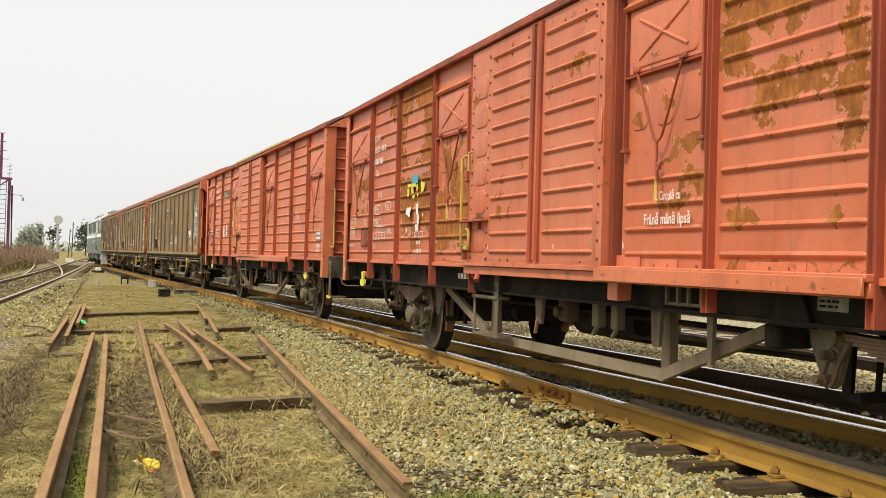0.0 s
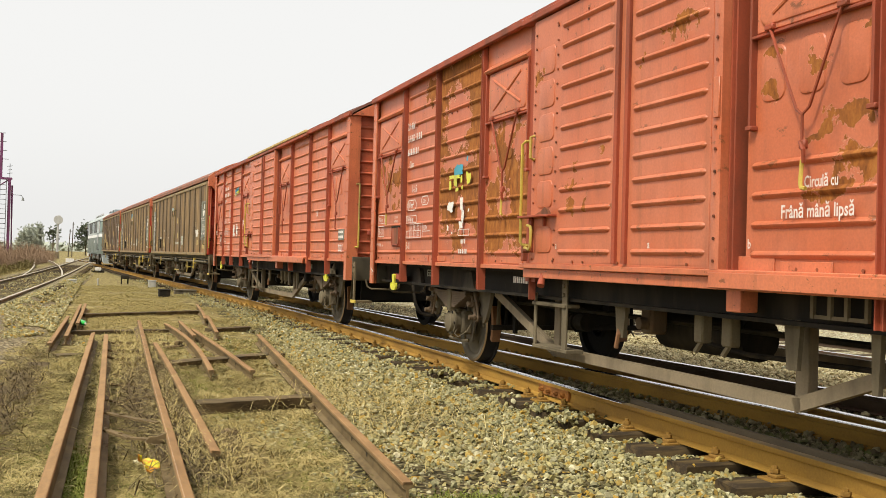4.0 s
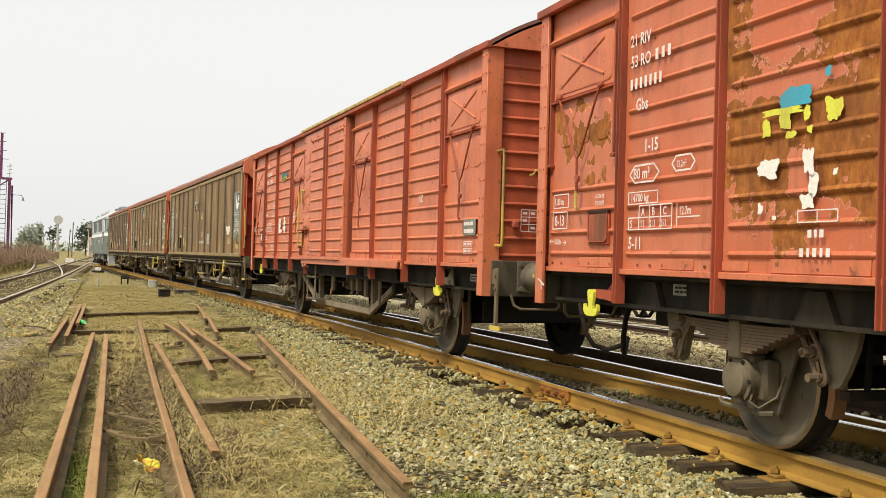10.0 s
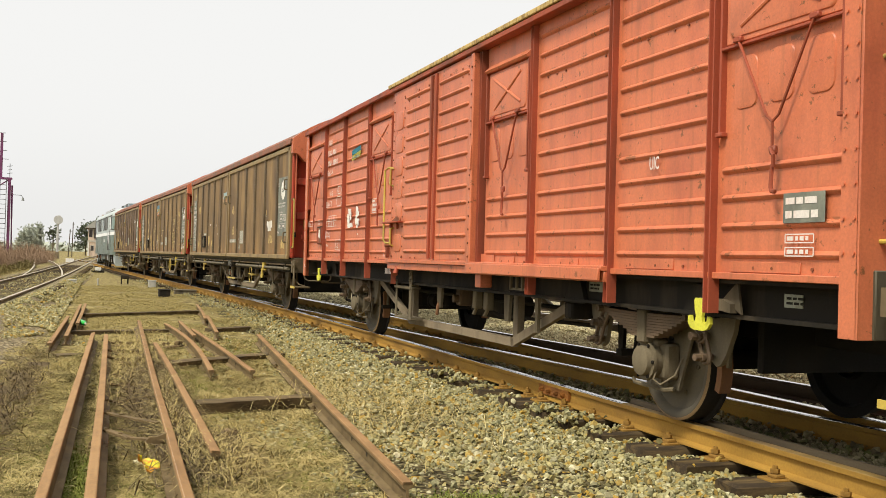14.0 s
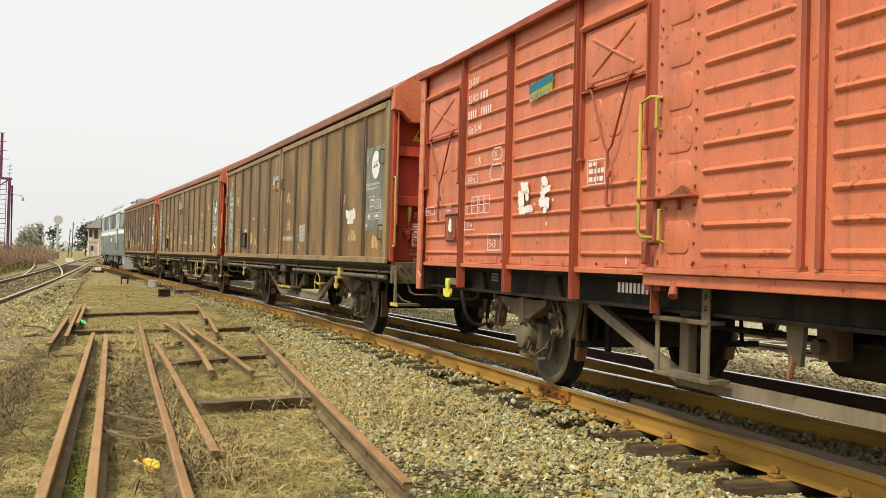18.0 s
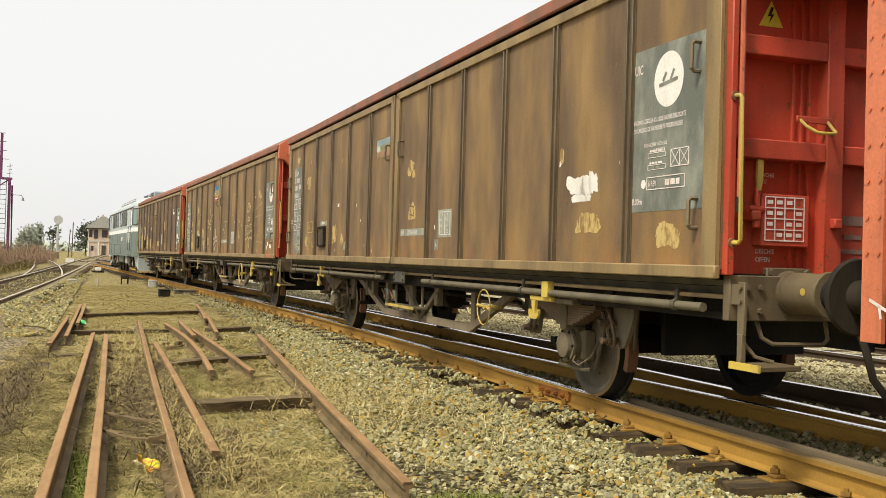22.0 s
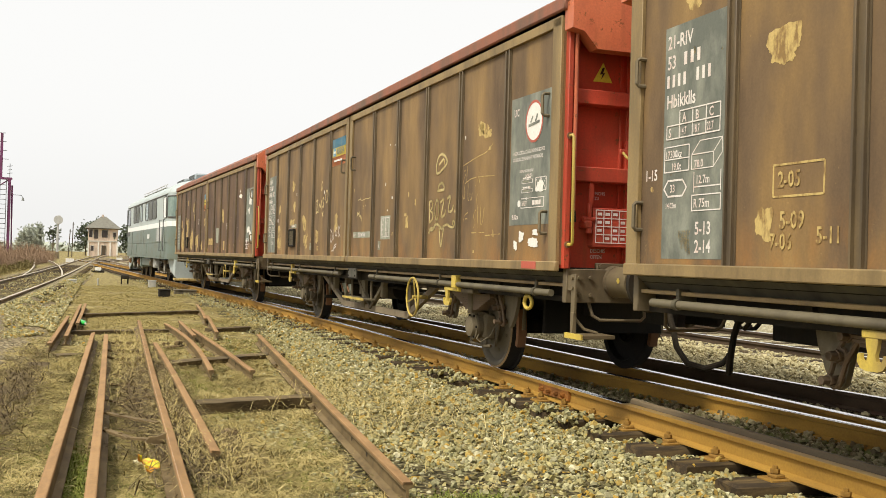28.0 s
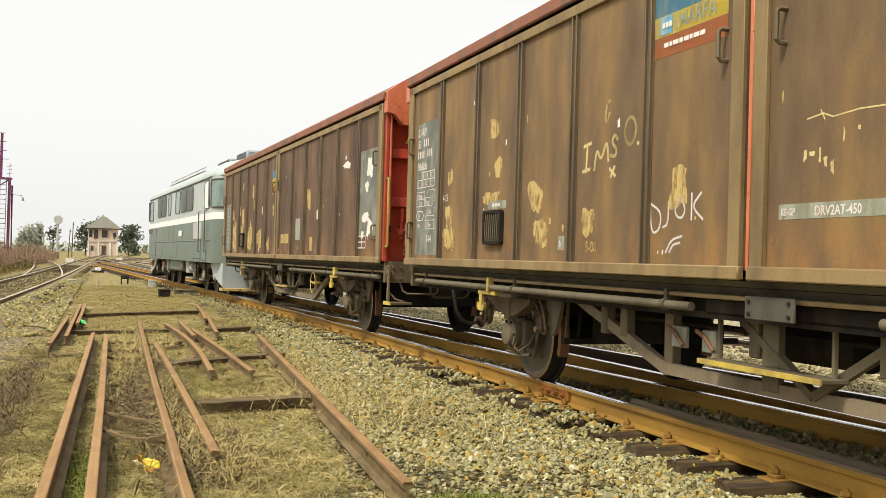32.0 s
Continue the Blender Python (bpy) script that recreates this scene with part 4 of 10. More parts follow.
def buffers(w, end, material="under_light"):
    d = 1 if end > 0 else -1
    e = abs(end) - 0.62
    for s in (-1, 1):
        xb = s * 0.875
        bm = B()
        box(bm, xb - 0.16, xb + 0.16, min(d * (e - 0.02), d * (e + 0.025)), max(d * (e - 0.02), d * (e + 0.025)), 0.82, 1.12, 0.006)
        cyl(bm, (xb, d * e, 0.97), (xb, d * (e + 0.10), 0.97), 0.135, 0.128, seg=24)
        cyl(bm, (xb, d * (e + 0.10), 0.97), (xb, d * (e + 0.38), 0.97), 0.125, 0.120, seg=24)
        cyl(bm, (xb, d * (e + 0.37), 0.97), (xb, d * (e + 0.41), 0.97), 0.135, seg=24)
        bf = part("buffer", bm, material, w, "grimy cylindrical buffer with a round head")
        for bx in (-0.13, 0.13):
            for bz in (0.85, 1.09):
                bm = B()
                cyl(bm, (xb + bx, d * (e + 0.02), bz), (xb + bx, d * (e + 0.05), bz), 0.022, seg=6)
                part("flange_bolt", bm, material, bf)
        bm = B()
        cyl(bm, (xb - 0.126 * 0.985, d * (e + 0.30), 0.985), (xb - 0.126, d * (e + 0.30), 0.985), 0.022, seg=12)
        part("paint_dot", bm, "yellow", bf, "yellow paint dot")
        bm = B()
        cyl(bm, (xb, d * (e + 0.38), 0.97), (xb, d * (e + 0.59), 0.97), 0.095, seg=18)
        part("plunger", bm, "under", bf)
        bm = B()
        cyl(bm, (xb, d * (e + 0.575), 0.97), (xb, d * (e + 0.60), 0.97), 0.205, 0.215, seg=32)
        cyl(bm, (xb, d * (e + 0.60), 0.97), (xb, d * (e + 0.62), 0.97), 0.215, 0.190, seg=32)
        part("buffer_head", bm, "under", bf)
    # draw hook with its screw coupling
    bm = B()
    ol = [(d * (e + q), h) for q, h in ((0.0, 0.90), (0.20, 0.90), (0.27, 0.93), (0.31, 1.0), (0.29, 1.08), (0.24, 1.10), (0.23, 1.05), (0.245, 1.0), (0.21, 0.985), (0.0, 0.99))]
    prism(bm, ol, "x", -0.03, 0.03)
    part("draw_hook", bm, "under", w)
    for k in range(3):
        bm = B()
        yk = e + 0.22 + 0.12 * k
        z0 = 0.92 - 0.09 * k
        tube(bm, [(-0.05, d * yk, z0), (-0.05, d * (yk + 0.12), z0 - 0.10), (0.05, d * (yk + 0.12), z0 - 0.10), (0.05, d * yk, z0), (-0.05, d * yk, z0)], 0.018, 6)
        part("coupling_link", bm, "under", w)
    bm = B()
    tube(bm, [(-0.42, d * (e - 0.05), 0.76), (-0.42, d * (e + 0.10), 0.76), (-0.42, d * (e + 0.14), 0.73)], 0.036, 8)
    tube(bm, [(-0.42, d * (e + 0.13), 0.74), (-0.42, d * (e + 0.19), 0.62), (-0.41, d * (e + 0.24), 0.46), (-0.36, d * (e + 0.32), 0.34), (-0.28, d * (e + 0.44), 0.31), (-0.20, d * (e + 0.56), 0.36), (-0.16, d * (e + 0.61), 0.44)], 0.024, 8)
    bh = part("brake_hose", bm, "under", w, "black rubber brake hose")
    bm = B()
    cyl(bm, (-0.42, d * (e + 0.10), 0.755), (-0.42, d * (e + 0.10), 0.80), 0.03, seg=10)
    box(bm, -0.47, -0.37, min(d * (e + 0.06), d * (e + 0.09)), max(d * (e + 0.06), d * (e + 0.09)), 0.80, 0.825, 0.004)
    part("angle_cock", bm, "shoe", bh)
    bm = B()
    tube(bm, [(-1.10, d * (e + 0.02), 0.80), (-1.08, d * (e + 0.05), 0.70), (-1.03, d * (e + 0.09), 0.665), (-0.66, d * (e + 0.09), 0.66), (-0.61, d * (e + 0.07), 0.69), (-0.59, d * (e + 0.02), 0.80)], 0.014, 6)
    part("shunter_grip", bm, "olive", w)


TYPE = {}


def letters(parent, text, y, z, size, x, material="white", squash=0.85, name="lettering"):
    """Writing on the lit side: it reads from +y to -y."""
    if text not in TYPE:
        cu = bpy.data.curves.new("lettering", "FONT")
        cu.body, cu.size, cu.resolution_u, cu.offset = text, 1.0, 2, 0.018
        tmp = bpy.data.objects.new("lettering_source", cu)
        TYPE[text] = bpy.data.meshes.new_from_object(tmp)
        bpy.data.objects.remove(tmp)
    me = TYPE[text].copy()
    me.transform(Matrix(((0, 0, -1, 0), (-squash * size, 0, 0, 0), (0, size, 0, 0), (0, 0, 0, 1))))
    me.materials.clear()
    me.materials.append(M[material])
    o = new(name, me)
    o.parent = parent
    o.location = (x, y, z)
    return tagged(o, kind="stuff")


def bars(parent, y, z, widths, height, x, material="white", gap=0.03, name="painted_mark"):
    """A row of plain bars where writing cannot be made out."""
    bm = B()
    for wd in widths:
        box(bm, x, x + 0.002, y - wd, y, z, z + height)
        y -= wd + gap
    return tagged(part(name, bm, material, parent), kind="stuff")


def outline(parent, y0, y1, z0, z1, x, material="white", t=0.014, cols=1, rows=1, name="painted_table"):
    """A painted frame, ruled in columns and rows."""
    bm = B()
    for i in range(cols + 1):
        yy = y0 + (y1 - y0) * i / cols
        box(bm, x, x + 0.002, yy - t / 2, yy + t / 2, z0, z1)
    for i in range(rows + 1):
        zz = z0 + (z1 - z0) * i / rows
        box(bm, x - 0.001, x + 0.001, min(y0, y1), max(y0, y1), zz - t / 2, zz + t / 2)
    return tagged(part(name, bm, material, parent), kind="stuff")


def blot(parent, y, z, wy, wz, x, material, seed, name="paint_blot", label=""):
    """A ragged patch of paint on the lit side."""
    bm = B()
    n = 60 if max(wy, wz) > 0.15 else 26
    vs = []
    for k in range(n):
        a = k * math.tau / n
        ca, sa = math.cos(a), math.sin(a)
        r = 0.92 + 0.50 * noise.noise((ca * 0.9, sa * 0.9, seed * 1.7)) + 0.26 * noise.noise((ca * 2.2, sa * 2.2, seed * 0.9)) + 0.10 * noise.noise((ca * 9, sa * 9, seed * 0.6))
        sq = 1 / max(abs(ca), abs(sa)) ** 0.75
        vs.append(bm.verts.new((x, y + wy * 0.41 * r * sq * ca, z + wz * 0.41 * r * sq * sa)))
    c = bm.verts.new((x, y, z))
    for k in range(n):
        bm.faces.new((c, vs[k], vs[(k + 1) % n]))
    return part(name, bm, material, parent, label)


def scribble(parent, strokes, x, material, r=0.012, name="graffiti"):
    """Painted strokes on the lit side, each a run of (y, z)."""
    bm = B()
    for st in strokes:
        if len(st) > 2 and name == "graffiti":
            for _ in range(2):
                st = [st[0]] + [q for a, b in zip(st, st[1:]) for q in ((a[0] * 0.75 + b[0] * 0.25, a[1] * 0.75 + b[1] * 0.25), (a[0] * 0.25 + b[0] * 0.75, a[1] * 0.25 + b[1] * 0.75))] + [st[-1]]
        for (ya, za), (yb, zb) in zip(st, st[1:]):
            d = Vector((0, yb - ya, zb - za))
            if d.length < 1e-4:
                continue
            d.normalize()
            n = Vector((0, -d.z, d.y)) * r
            a, b = Vector((x, ya, za)) - d * r * 0.6, Vector((x, yb, zb)) + d * r * 0.6
            bm.faces.new([bm.verts.new(q) for q in (a + n, b + n, b - n, a - n)])
    return tagged(part(name, bm, material, parent), kind="stuff")


# ---- red covered wagon ----
R_POSTS = (5.07, 3.88, 2.55, -2.56, -3.90, -5.12)
BOT, EAVE = 1.07, 3.165


BEAD = ((-0.024, 0.0), (-0.019, 0.30), (-0.010, 0.80), (0.0, 1.0), (0.009, 0.84), (0.017, 0.36), (0.022, 0.0))


def rib_panel(y0, y1, z0, z1, x=-1.325, ribs=(), out=-1.0, height=0.021):
    """A pressed sheet with round horizontal beads that taper off short of its edges; one closed shell."""
    lev = [(z0, 0.0, z0)]
    for z in ribs:
        lev += [(z + dz, height * h, z) for dz, h in BEAD]
    lev.append((z1, 0.0, z1))
    ends = ((0.0, 0.0, 1.0), (0.042, 0.0, 0.3), (0.050, 0.5, 0.62), (0.064, 0.88, 0.9), (0.085, 1.0, 1.0))
    sta = [(y0 + a, f, q) for a, f, q in ends] + [(y1 - a, f, q) for a, f, q in reversed(ends)]
    bm = B()
    front = [[bm.verts.new((x + out * h * f, y, c + (z - c) * q)) for y, f, q in sta] for z, h, c in lev]
    back = [[bm.verts.new((x - out * 0.018, y, z)) for y in (y0, y1)] for z in (z0, z1)]
    for r0, r1 in zip(front, front[1:]):
        for k in range(len(sta) - 1):
            bm.faces.new((r0[k], r0[k + 1], r1[k + 1], r1[k]))
    bm.faces.new((back[0][0], back[0][1], back[1][1], back[1][0]))
    bm.faces.new([*front[0], back[0][1], back[0][0]])
    bm.faces.new([*front[-1], back[1][1], back[1][0]])
    bm.faces.new([*[q[0] for q in front], back[1][0], back[0][0]])
    bm.faces.new([*[q[-1] for q in front], back[1][1], back[0][1]])
    return bm


def pressing(bm, y0, y1, z0, z1, x, r=0.045, height=0.009, slope=0.014):
    """A shallow raised field with round corners and sloped flanks, on a side that faces -x."""
    rings = []
    for d, h in ((0.0, -0.002), (slope * 0.35, height * 0.75), (slope, height)):
        rr = r - d * 0.5
        c = ((y1 - d - rr, z1 - d - rr, 0), (y0 + d + rr, z1 - d - rr, 1), (y0 + d + rr, z0 + d + rr, 2), (y1 - d - rr, z0 + d + rr, 3))
        rings.append([bm.verts.new((x - h, y + rr * math.cos((k + q / 4) * math.pi / 2), z + rr * math.sin((k + q / 4) * math.pi / 2))) for y, z, k in c for q in range(5)])
    for a, b in zip(rings, rings[1:]):
        for i in range(20):
            bm.faces.new((a[i], a[(i + 1) % 20], b[(i + 1) % 20], b[i]))
    bm.faces.new(rings[-1])
    bm.faces.new(rings[0][::-1])
    return bm


def turned(bm, m):
    bmesh.ops.transform(bm, matrix=m, verts=bm.verts)
    return bm


R_RIBS = [1.19 + 0.165 * i for i in range(12)]
D_RIBS = [1.20 + 0.16 * i for i in range(12)]


def rivets(bm, x, ys, zs, r=0.011):
    ys = list(ys)
    for y in ys:
        for z in zs:
            if len(ys) > 2 and noise.noise((y * 7.3, z * 5.1, 2)) < 0.05:
                continue
            m = Matrix.Translation((x, y, z)) @ Matrix.Rotation(radians(90), 4, "Y")
            bmesh.ops.create_cone(bm, cap_ends=True, segments=6, radius1=r, radius2=r * 0.6, depth=0.012, matrix=m)


def hatch(w, y0, y1, flip, skin="red"):
    """A ventilation hatch: pressed lid with a cross, hood, guides, V-shaped rods and latch below."""
    x = -1.345
    bm = B()
    box(bm, x, x + 0.02, y0 + 0.05, y1 - 0.05, 2.42, 2.86, 0.006)
    h = part("vent_hatch", bm, "red", w, "pressed steel hatch lid with a raised cross")
    bm = B()
    pressing(bm, y0 + 0.085, y1 - 0.085, 2.45, 2.835, x, 0.05, 0.010, 0.02)
    part("lid_field", bm, "red", h)
    bm = B()
    a0, a1 = y0 + 0.20, y1 - 0.20
    for (ya, za, yb, zb) in ((a0, 2.51, a1, 2.78), (a0, 2.78, a1, 2.51)):
        tube(bm, [(x - 0.006, ya, za), (x - 0.010, (ya + yb) / 2, (za + zb) / 2), (x - 0.006, yb, zb)], 0.014, 8)
    part("hatch_cross", bm, "red", h)
    bm = B()
    prism(bm, [(x + 0.02, 2.865), (x - 0.03, 2.865), (x - 0.045, 2.885), (x + 0.02, 2.945)], "y", y0 + 0.02, y1 - 0.02)
    part("hatch_hood", bm, "red", w)
    bm = B()
    box(bm, x - 0.022, x + 0.02, y0 + 0.03, y1 - 0.03, 2.392, 2.41, 0.004)
    box(bm, x - 0.02, x + 0.02, y0 + 0.014, y0 + 0.034, 1.90, 2.87)
    box(bm, x - 0.02, x + 0.02, y1 - 0.034, y1 - 0.014, 1.90, 2.87)
    for yy in (y0 + 0.024, y1 - 0.024):
        box(bm, x - 0.028, x + 0.02, yy - 0.03, yy + 0.03, 1.885, 1.91, 0.004)
    part("hatch_guide", bm, "red_post", w)
    yc = (y0 + y1) / 2
    bm = B()
    tube(bm, [(x - 0.03, y0 + 0.22, 2.43), (x - 0.035, yc - 0.05, 1.95), (x - 0.037, yc, 1.915), (x - 0.035, yc, 1.77)], 0.009, 6)
    tube(bm, [(x - 0.03, y1 - 0.20, 2.43), (x - 0.035, yc + 0.05, 1.95), (x - 0.037, yc, 1.915)], 0.009, 6)
    for yy in (y0 + 0.22, y1 - 0.20):
        box(bm, x - 0.042, x - 0.012, yy - 0.035, yy + 0.035, 2.412, 2.445, 0.006)
    rod = part("hatch_rod", bm, "red_post", w)
    bm = B()
    box(bm, x - 0.045, x - 0.015, yc - 0.03, yc + 0.02, 1.735, 1.785, 0.008)
    tube(bm, [(x - 0.035, yc + 0.015, 1.775), (x - 0.05, yc - 0.03, 1.73), (x - 0.04, yc - 0.02, 1.665)], 0.012, 6)
    part("rod_latch", bm, "red_post", rod)
    bm = B()
    tube(bm, [(x - 0.04, yc - 0.01, 1.68), (x - 0.04, yc, 1.56), (x - 0.045, yc - 0.015, 1.535), (x - 0.045, yc - 0.045, 1.53)], 0.012, 6)
    part("pull_hook", bm, "yellow" if flip else "red_post", rod)
    # round-cornered pressings under the hatch
    for dy in (-0.31, 0.0, 0.31):
        bm = B()
        pressing(bm, yc + dy - 0.105, yc + dy + 0.105, 2.03, 2.34, -1.325, 0.06, 0.009, 0.018)
        part("pressed_panel", bm, skin, w)


def covered_wagon(name, label, peel=None):
    w = thing(name, label, "covered wagon", "coupled goods wagons")
    peel = peel or {}
    # floor and solebars
    bm = B()
    box(bm, -1.30, 1.30, -6.34, 6.34, 1.02, 1.10)
    part("floor", bm, "under", w)
    for s in (-1, 1):
        bm = B()
        ol = [(s * 1.16, 0.81), (s * 1.24, 0.81), (s * 1.24, 0.835), (s * 1.18, 0.835), (s * 1.18, 1.03), (s * 1.24, 1.03), (s * 1.24, 1.06), (s * 1.16, 1.06)]
        prism(bm, ol, "y", -6.36, 6.36)
        part("solebar", bm, "under", w, "black channel-section solebar")
    for y in (-6.40, 6.34):
        bm = B()
        box(bm, -1.30, 1.30, y, y + 0.06, 0.78, 1.12, 0.006)
        part("headstock", bm, "headstock", w, "grimy black-olive headstock beam")
    for y in (-5.2, -2.6, 0.0, 2.6, 5.2):
        bm = B()
        box(bm, -1.15, 1.15, y - 0.05, y + 0.05, 0.82, 1.02)
        part("cross_member", bm, "under", w)
    # lit side
    cells = [(5.07, 6.30, "h"), (3.88, 5.07, "p"), (2.55, 3.88, "p"), (1.42, 2.55, "h"), (-2.56, -1.46, "h"), (-3.90, -2.56, "p"), (-5.12, -3.90, "p"), (-6.30, -5.12, "h")]
    for i, (y0, y1, k) in enumerate(cells):
        ribs = R_RIBS if k == "p" else [z for z in R_RIBS if z < 1.8]
        part("side_panel", rib_panel(y0 + 0.03, y1 - 0.03, BOT + 0.0, EAVE, -1.325, ribs), peel.get(i, "red"), w)
        if k == "h":
            hatch(w, y0 + 0.06, y1 - 0.06, bool(peel), peel.get(i, "red"))
        bm = B()
        rivets(bm, -1.328, np.arange(y0 + 0.15, y1 - 0.1, 0.16), (1.115,) + ((2.64,) if k == "p" and i in (1, 2, 5, 6) else ()))
        tagged(part("rivet", bm, "rivet", w), kind="stuff")
    for j, y in enumerate(R_POSTS):
        bm = B()
        heavy = j in (3, 4, 5)
        hw = 0.030 if heavy else 0.025
        prism(bm, [(-1.30, y - hw), (-1.374, y - hw), (-1.374, y - hw + 0.009), (-1.350, y - hw + 0.012), (-1.350, y + hw - 0.012), (-1.374, y + hw - 0.009), (-1.374, y + hw), (-1.30, y + hw)], "z", 0.84, EAVE)
        part("side_post", bm, "red_post" if not heavy else "red_post", w, "red channel post reaching over the solebar")
    for s in (-1, 1):
        for d in (-1, 1):
            bm = B()
            box(bm, s * 1.375 - 0.012, s * 1.375 + 0.012, d * 6.245, d * 6.37, 0.78 if s < 0 else 0.9, EAVE, 0.003)
            box(bm, min(s * 1.22, s * 1.387), max(s * 1.22, s * 1.387), d * 6.37 - 0.012, d * 6.37 + 0.012, 0.78 if s < 0 else 0.9, EAVE, 0.003)
            rivets(bm, s * 1.39, [d * 6.27, d * 6.345], np.arange(1.2, 3.1, 0.17))
            part("corner_post", bm, "red", w, "orange-red angle corner post")
    # door in the middle, proud of the side
    x = -1.405
    dm = peel.get("door", "red")
    bm = B()
    box(bm, x - 0.002, x + 0.03, -1.36, 1.29, 1.10, 3.10, 0.004)
    door = part("sliding_door", bm, dm, w, "ribbed orange-red sliding door on an upper rail")
    for a, b in ((-1.25, -0.31), (-0.10, 0.80)):
        part("door_panel", rib_panel(a, b, 1.12, 3.08, x - 0.004, D_RIBS), dm, door)
    # middle post: two rounded flanges with a groove between
    bm = B()
    for ya, yb in ((-0.305, -0.262), (-0.165, -0.125)):
        ym = (ya + yb) / 2
        prism(bm, [(x + 0.02, ya), (x - 0.026, ya), (x - 0.036, ym - 0.008), (x - 0.036, ym + 0.008), (x - 0.026, yb), (x + 0.02, yb)], "z", 1.12, 3.08)
    part("door_post", bm, "red_post", door, "dark red double-flanged middle post")
    bm = B()
    prism(bm, [(x + 0.06, -1.365), (x - 0.016, -1.365), (x - 0.022, -1.355), (x - 0.022, -1.29), (x - 0.010, -1.27), (x + 0.06, -1.27)], "z", 1.10, 3.10)
    part("door_edge", bm, dm, door)
    bm = B()
    box(bm, x - 0.034, x - 0.020, -1.36, -1.305, 1.98, 2.22, 0.004)
    part("edge_stop", bm, "red", door)
    for z0, z1 in ((1.19, 1.40), (1.55, 1.77), (1.815, 2.04), (2.085, 2.31), (2.355, 2.58), (2.625, 2.85)):
        bm = B()
        pressing(bm, 0.88, 1.16, z0, z1, x - 0.002, 0.05, 0.010, 0.016)
        part("pressed_panel", bm, dm, door)
    bm = B()
    rivets(bm, x - 0.006, (0.83, 1.235), np.arange(1.14, 3.05, 0.115))
    rivets(bm, x - 0.024, (-1.325, -1.326), np.arange(1.15, 3.05, 0.13))
    rivets(bm, x - 0.006, np.arange(-1.2, 1.25, 0.17), (1.125, 2.92, 3.0))
    tagged(part("rivet", bm, "rivet", door), kind="stuff")
    zl = 1.475 if peel else 1.53
    if peel:
        rods = ([(x + 0.03, 1.30, 2.115), (x - 0.05, 1.31, 2.115), (x - 0.065, 1.345, 2.09), (x - 0.065, 1.345, 1.28), (x - 0.05, 1.34, 1.255), (x + 0.03, 1.33, 1.25)],
                [(x - 0.01, 1.225, 2.15), (x - 0.045, 1.225, 2.14), (x - 0.045, 1.225, 1.97), (x - 0.01, 1.225, 1.955)],
                [(x - 0.01, 1.25, 1.415), (x - 0.05, 1.24, 1.415), (x - 0.055, 1.165, 1.40), (x - 0.055, 1.155, 1.37), (x - 0.055, 1.165, 1.24), (x - 0.05, 1.19, 1.215), (x - 0.05, 1.29, 1.23), (x - 0.01, 1.31, 1.245)])
    else:
        rods = ([(x + 0.03, 1.27, 2.20), (x - 0.05, 1.29, 2.20), (x - 0.065, 1.385, 2.17), (x - 0.065, 1.385, 1.33), (x - 0.05, 1.36, 1.295), (x + 0.03, 1.33, 1.295)],
                [(x - 0.01, 1.22, 2.19), (x - 0.045, 1.22, 2.18), (x - 0.045, 1.22, 1.995), (x - 0.01, 1.22, 1.98)],
                [(x - 0.01, 1.155, 1.475), (x - 0.05, 1.155, 1.465), (x - 0.05, 1.155, 1.275), (x - 0.01, 1.155, 1.26)])
    for pts in rods:
        bm = B()
        tube(bm, pts, 0.013, 8)
        part("door_handle", bm, "yellow", door, "yellow bent-rod handle")
    bm = B()
    box(bm, x - 0.085, x + 0.0, 0.79, 1.385, zl, zl + 0.018, 0.004)
    box(bm, x - 0.03, x + 0.0, 0.98, 1.00, zl - 0.07, zl, 0.004)
    box(bm, x - 0.03, x + 0.0, 1.22, 1.27, zl - 0.28, zl, 0.006)
    lock = part("door_lock", bm, "red_post", door, "dark red hinged lock bar")
    bm = B()
    prism(bm, [(0.80, zl + 0.018), (1.06, zl + 0.018), (0.95, zl + 0.045), (0.88, zl + 0.075), (0.855, zl + 0.065)], "x", x - 0.07, x - 0.045)
    part("lock_wedge", bm, "rivet", lock)
    bm = B()
    cyl(bm, (x - 0.03, 1.245, zl - 0.27), (x - 0.09, 1.245, zl - 0.27), 0.018, seg=8)
    part("lock_pin", bm, "rivet", lock)
    # guide post beside the door's rear edge
    bm = B()
    prism(bm, [(-1.28, -1.435), (-1.372, -1.435), (-1.372, -1.422), (-1.34, -1.416), (-1.34, -1.395), (-1.372, -1.389), (-1.372, -1.376), (-1.28, -1.376)], "z", 1.06, EAVE)
    jb = B()
    box(jb, -1.345, -1.30, 1.30, 1.50, 0.95, 3.12)
    part("door_jamb", jb, "red_post", w)
    part("door_guide_post", bm, "red_post", w, "dark red grooved post behind the door")
    # door rails
    bm = B()
    box(bm, -1.44, -1.33, -3.95, 1.50, 3.11, 3.16, 0.006)
    part("door_track", bm, "red_post", w)
    bm = B()
    box(bm, -1.425, -1.25, -3.92, 1.46, 1.062, 1.102, 0.005)
    ds = part("door_sill", bm, "red", w, "orange-red steel sill below the door")
    bm = B()
    box(bm, -1.395, -1.365, -3.92, 1.44, 0.985, 1.060, 0.004)
    part("sill_apron", bm, "red", ds)
    bm = B()
    prism(bm, [(-1.30, 1.385), (-1.36, 1.385), (-1.36, 1.396), (-1.335, 1.40), (-1.335, 1.44), (-1.30, 1.44)], "z", 0.80, 1.06)
    part("side_post", bm, "red_post", w)
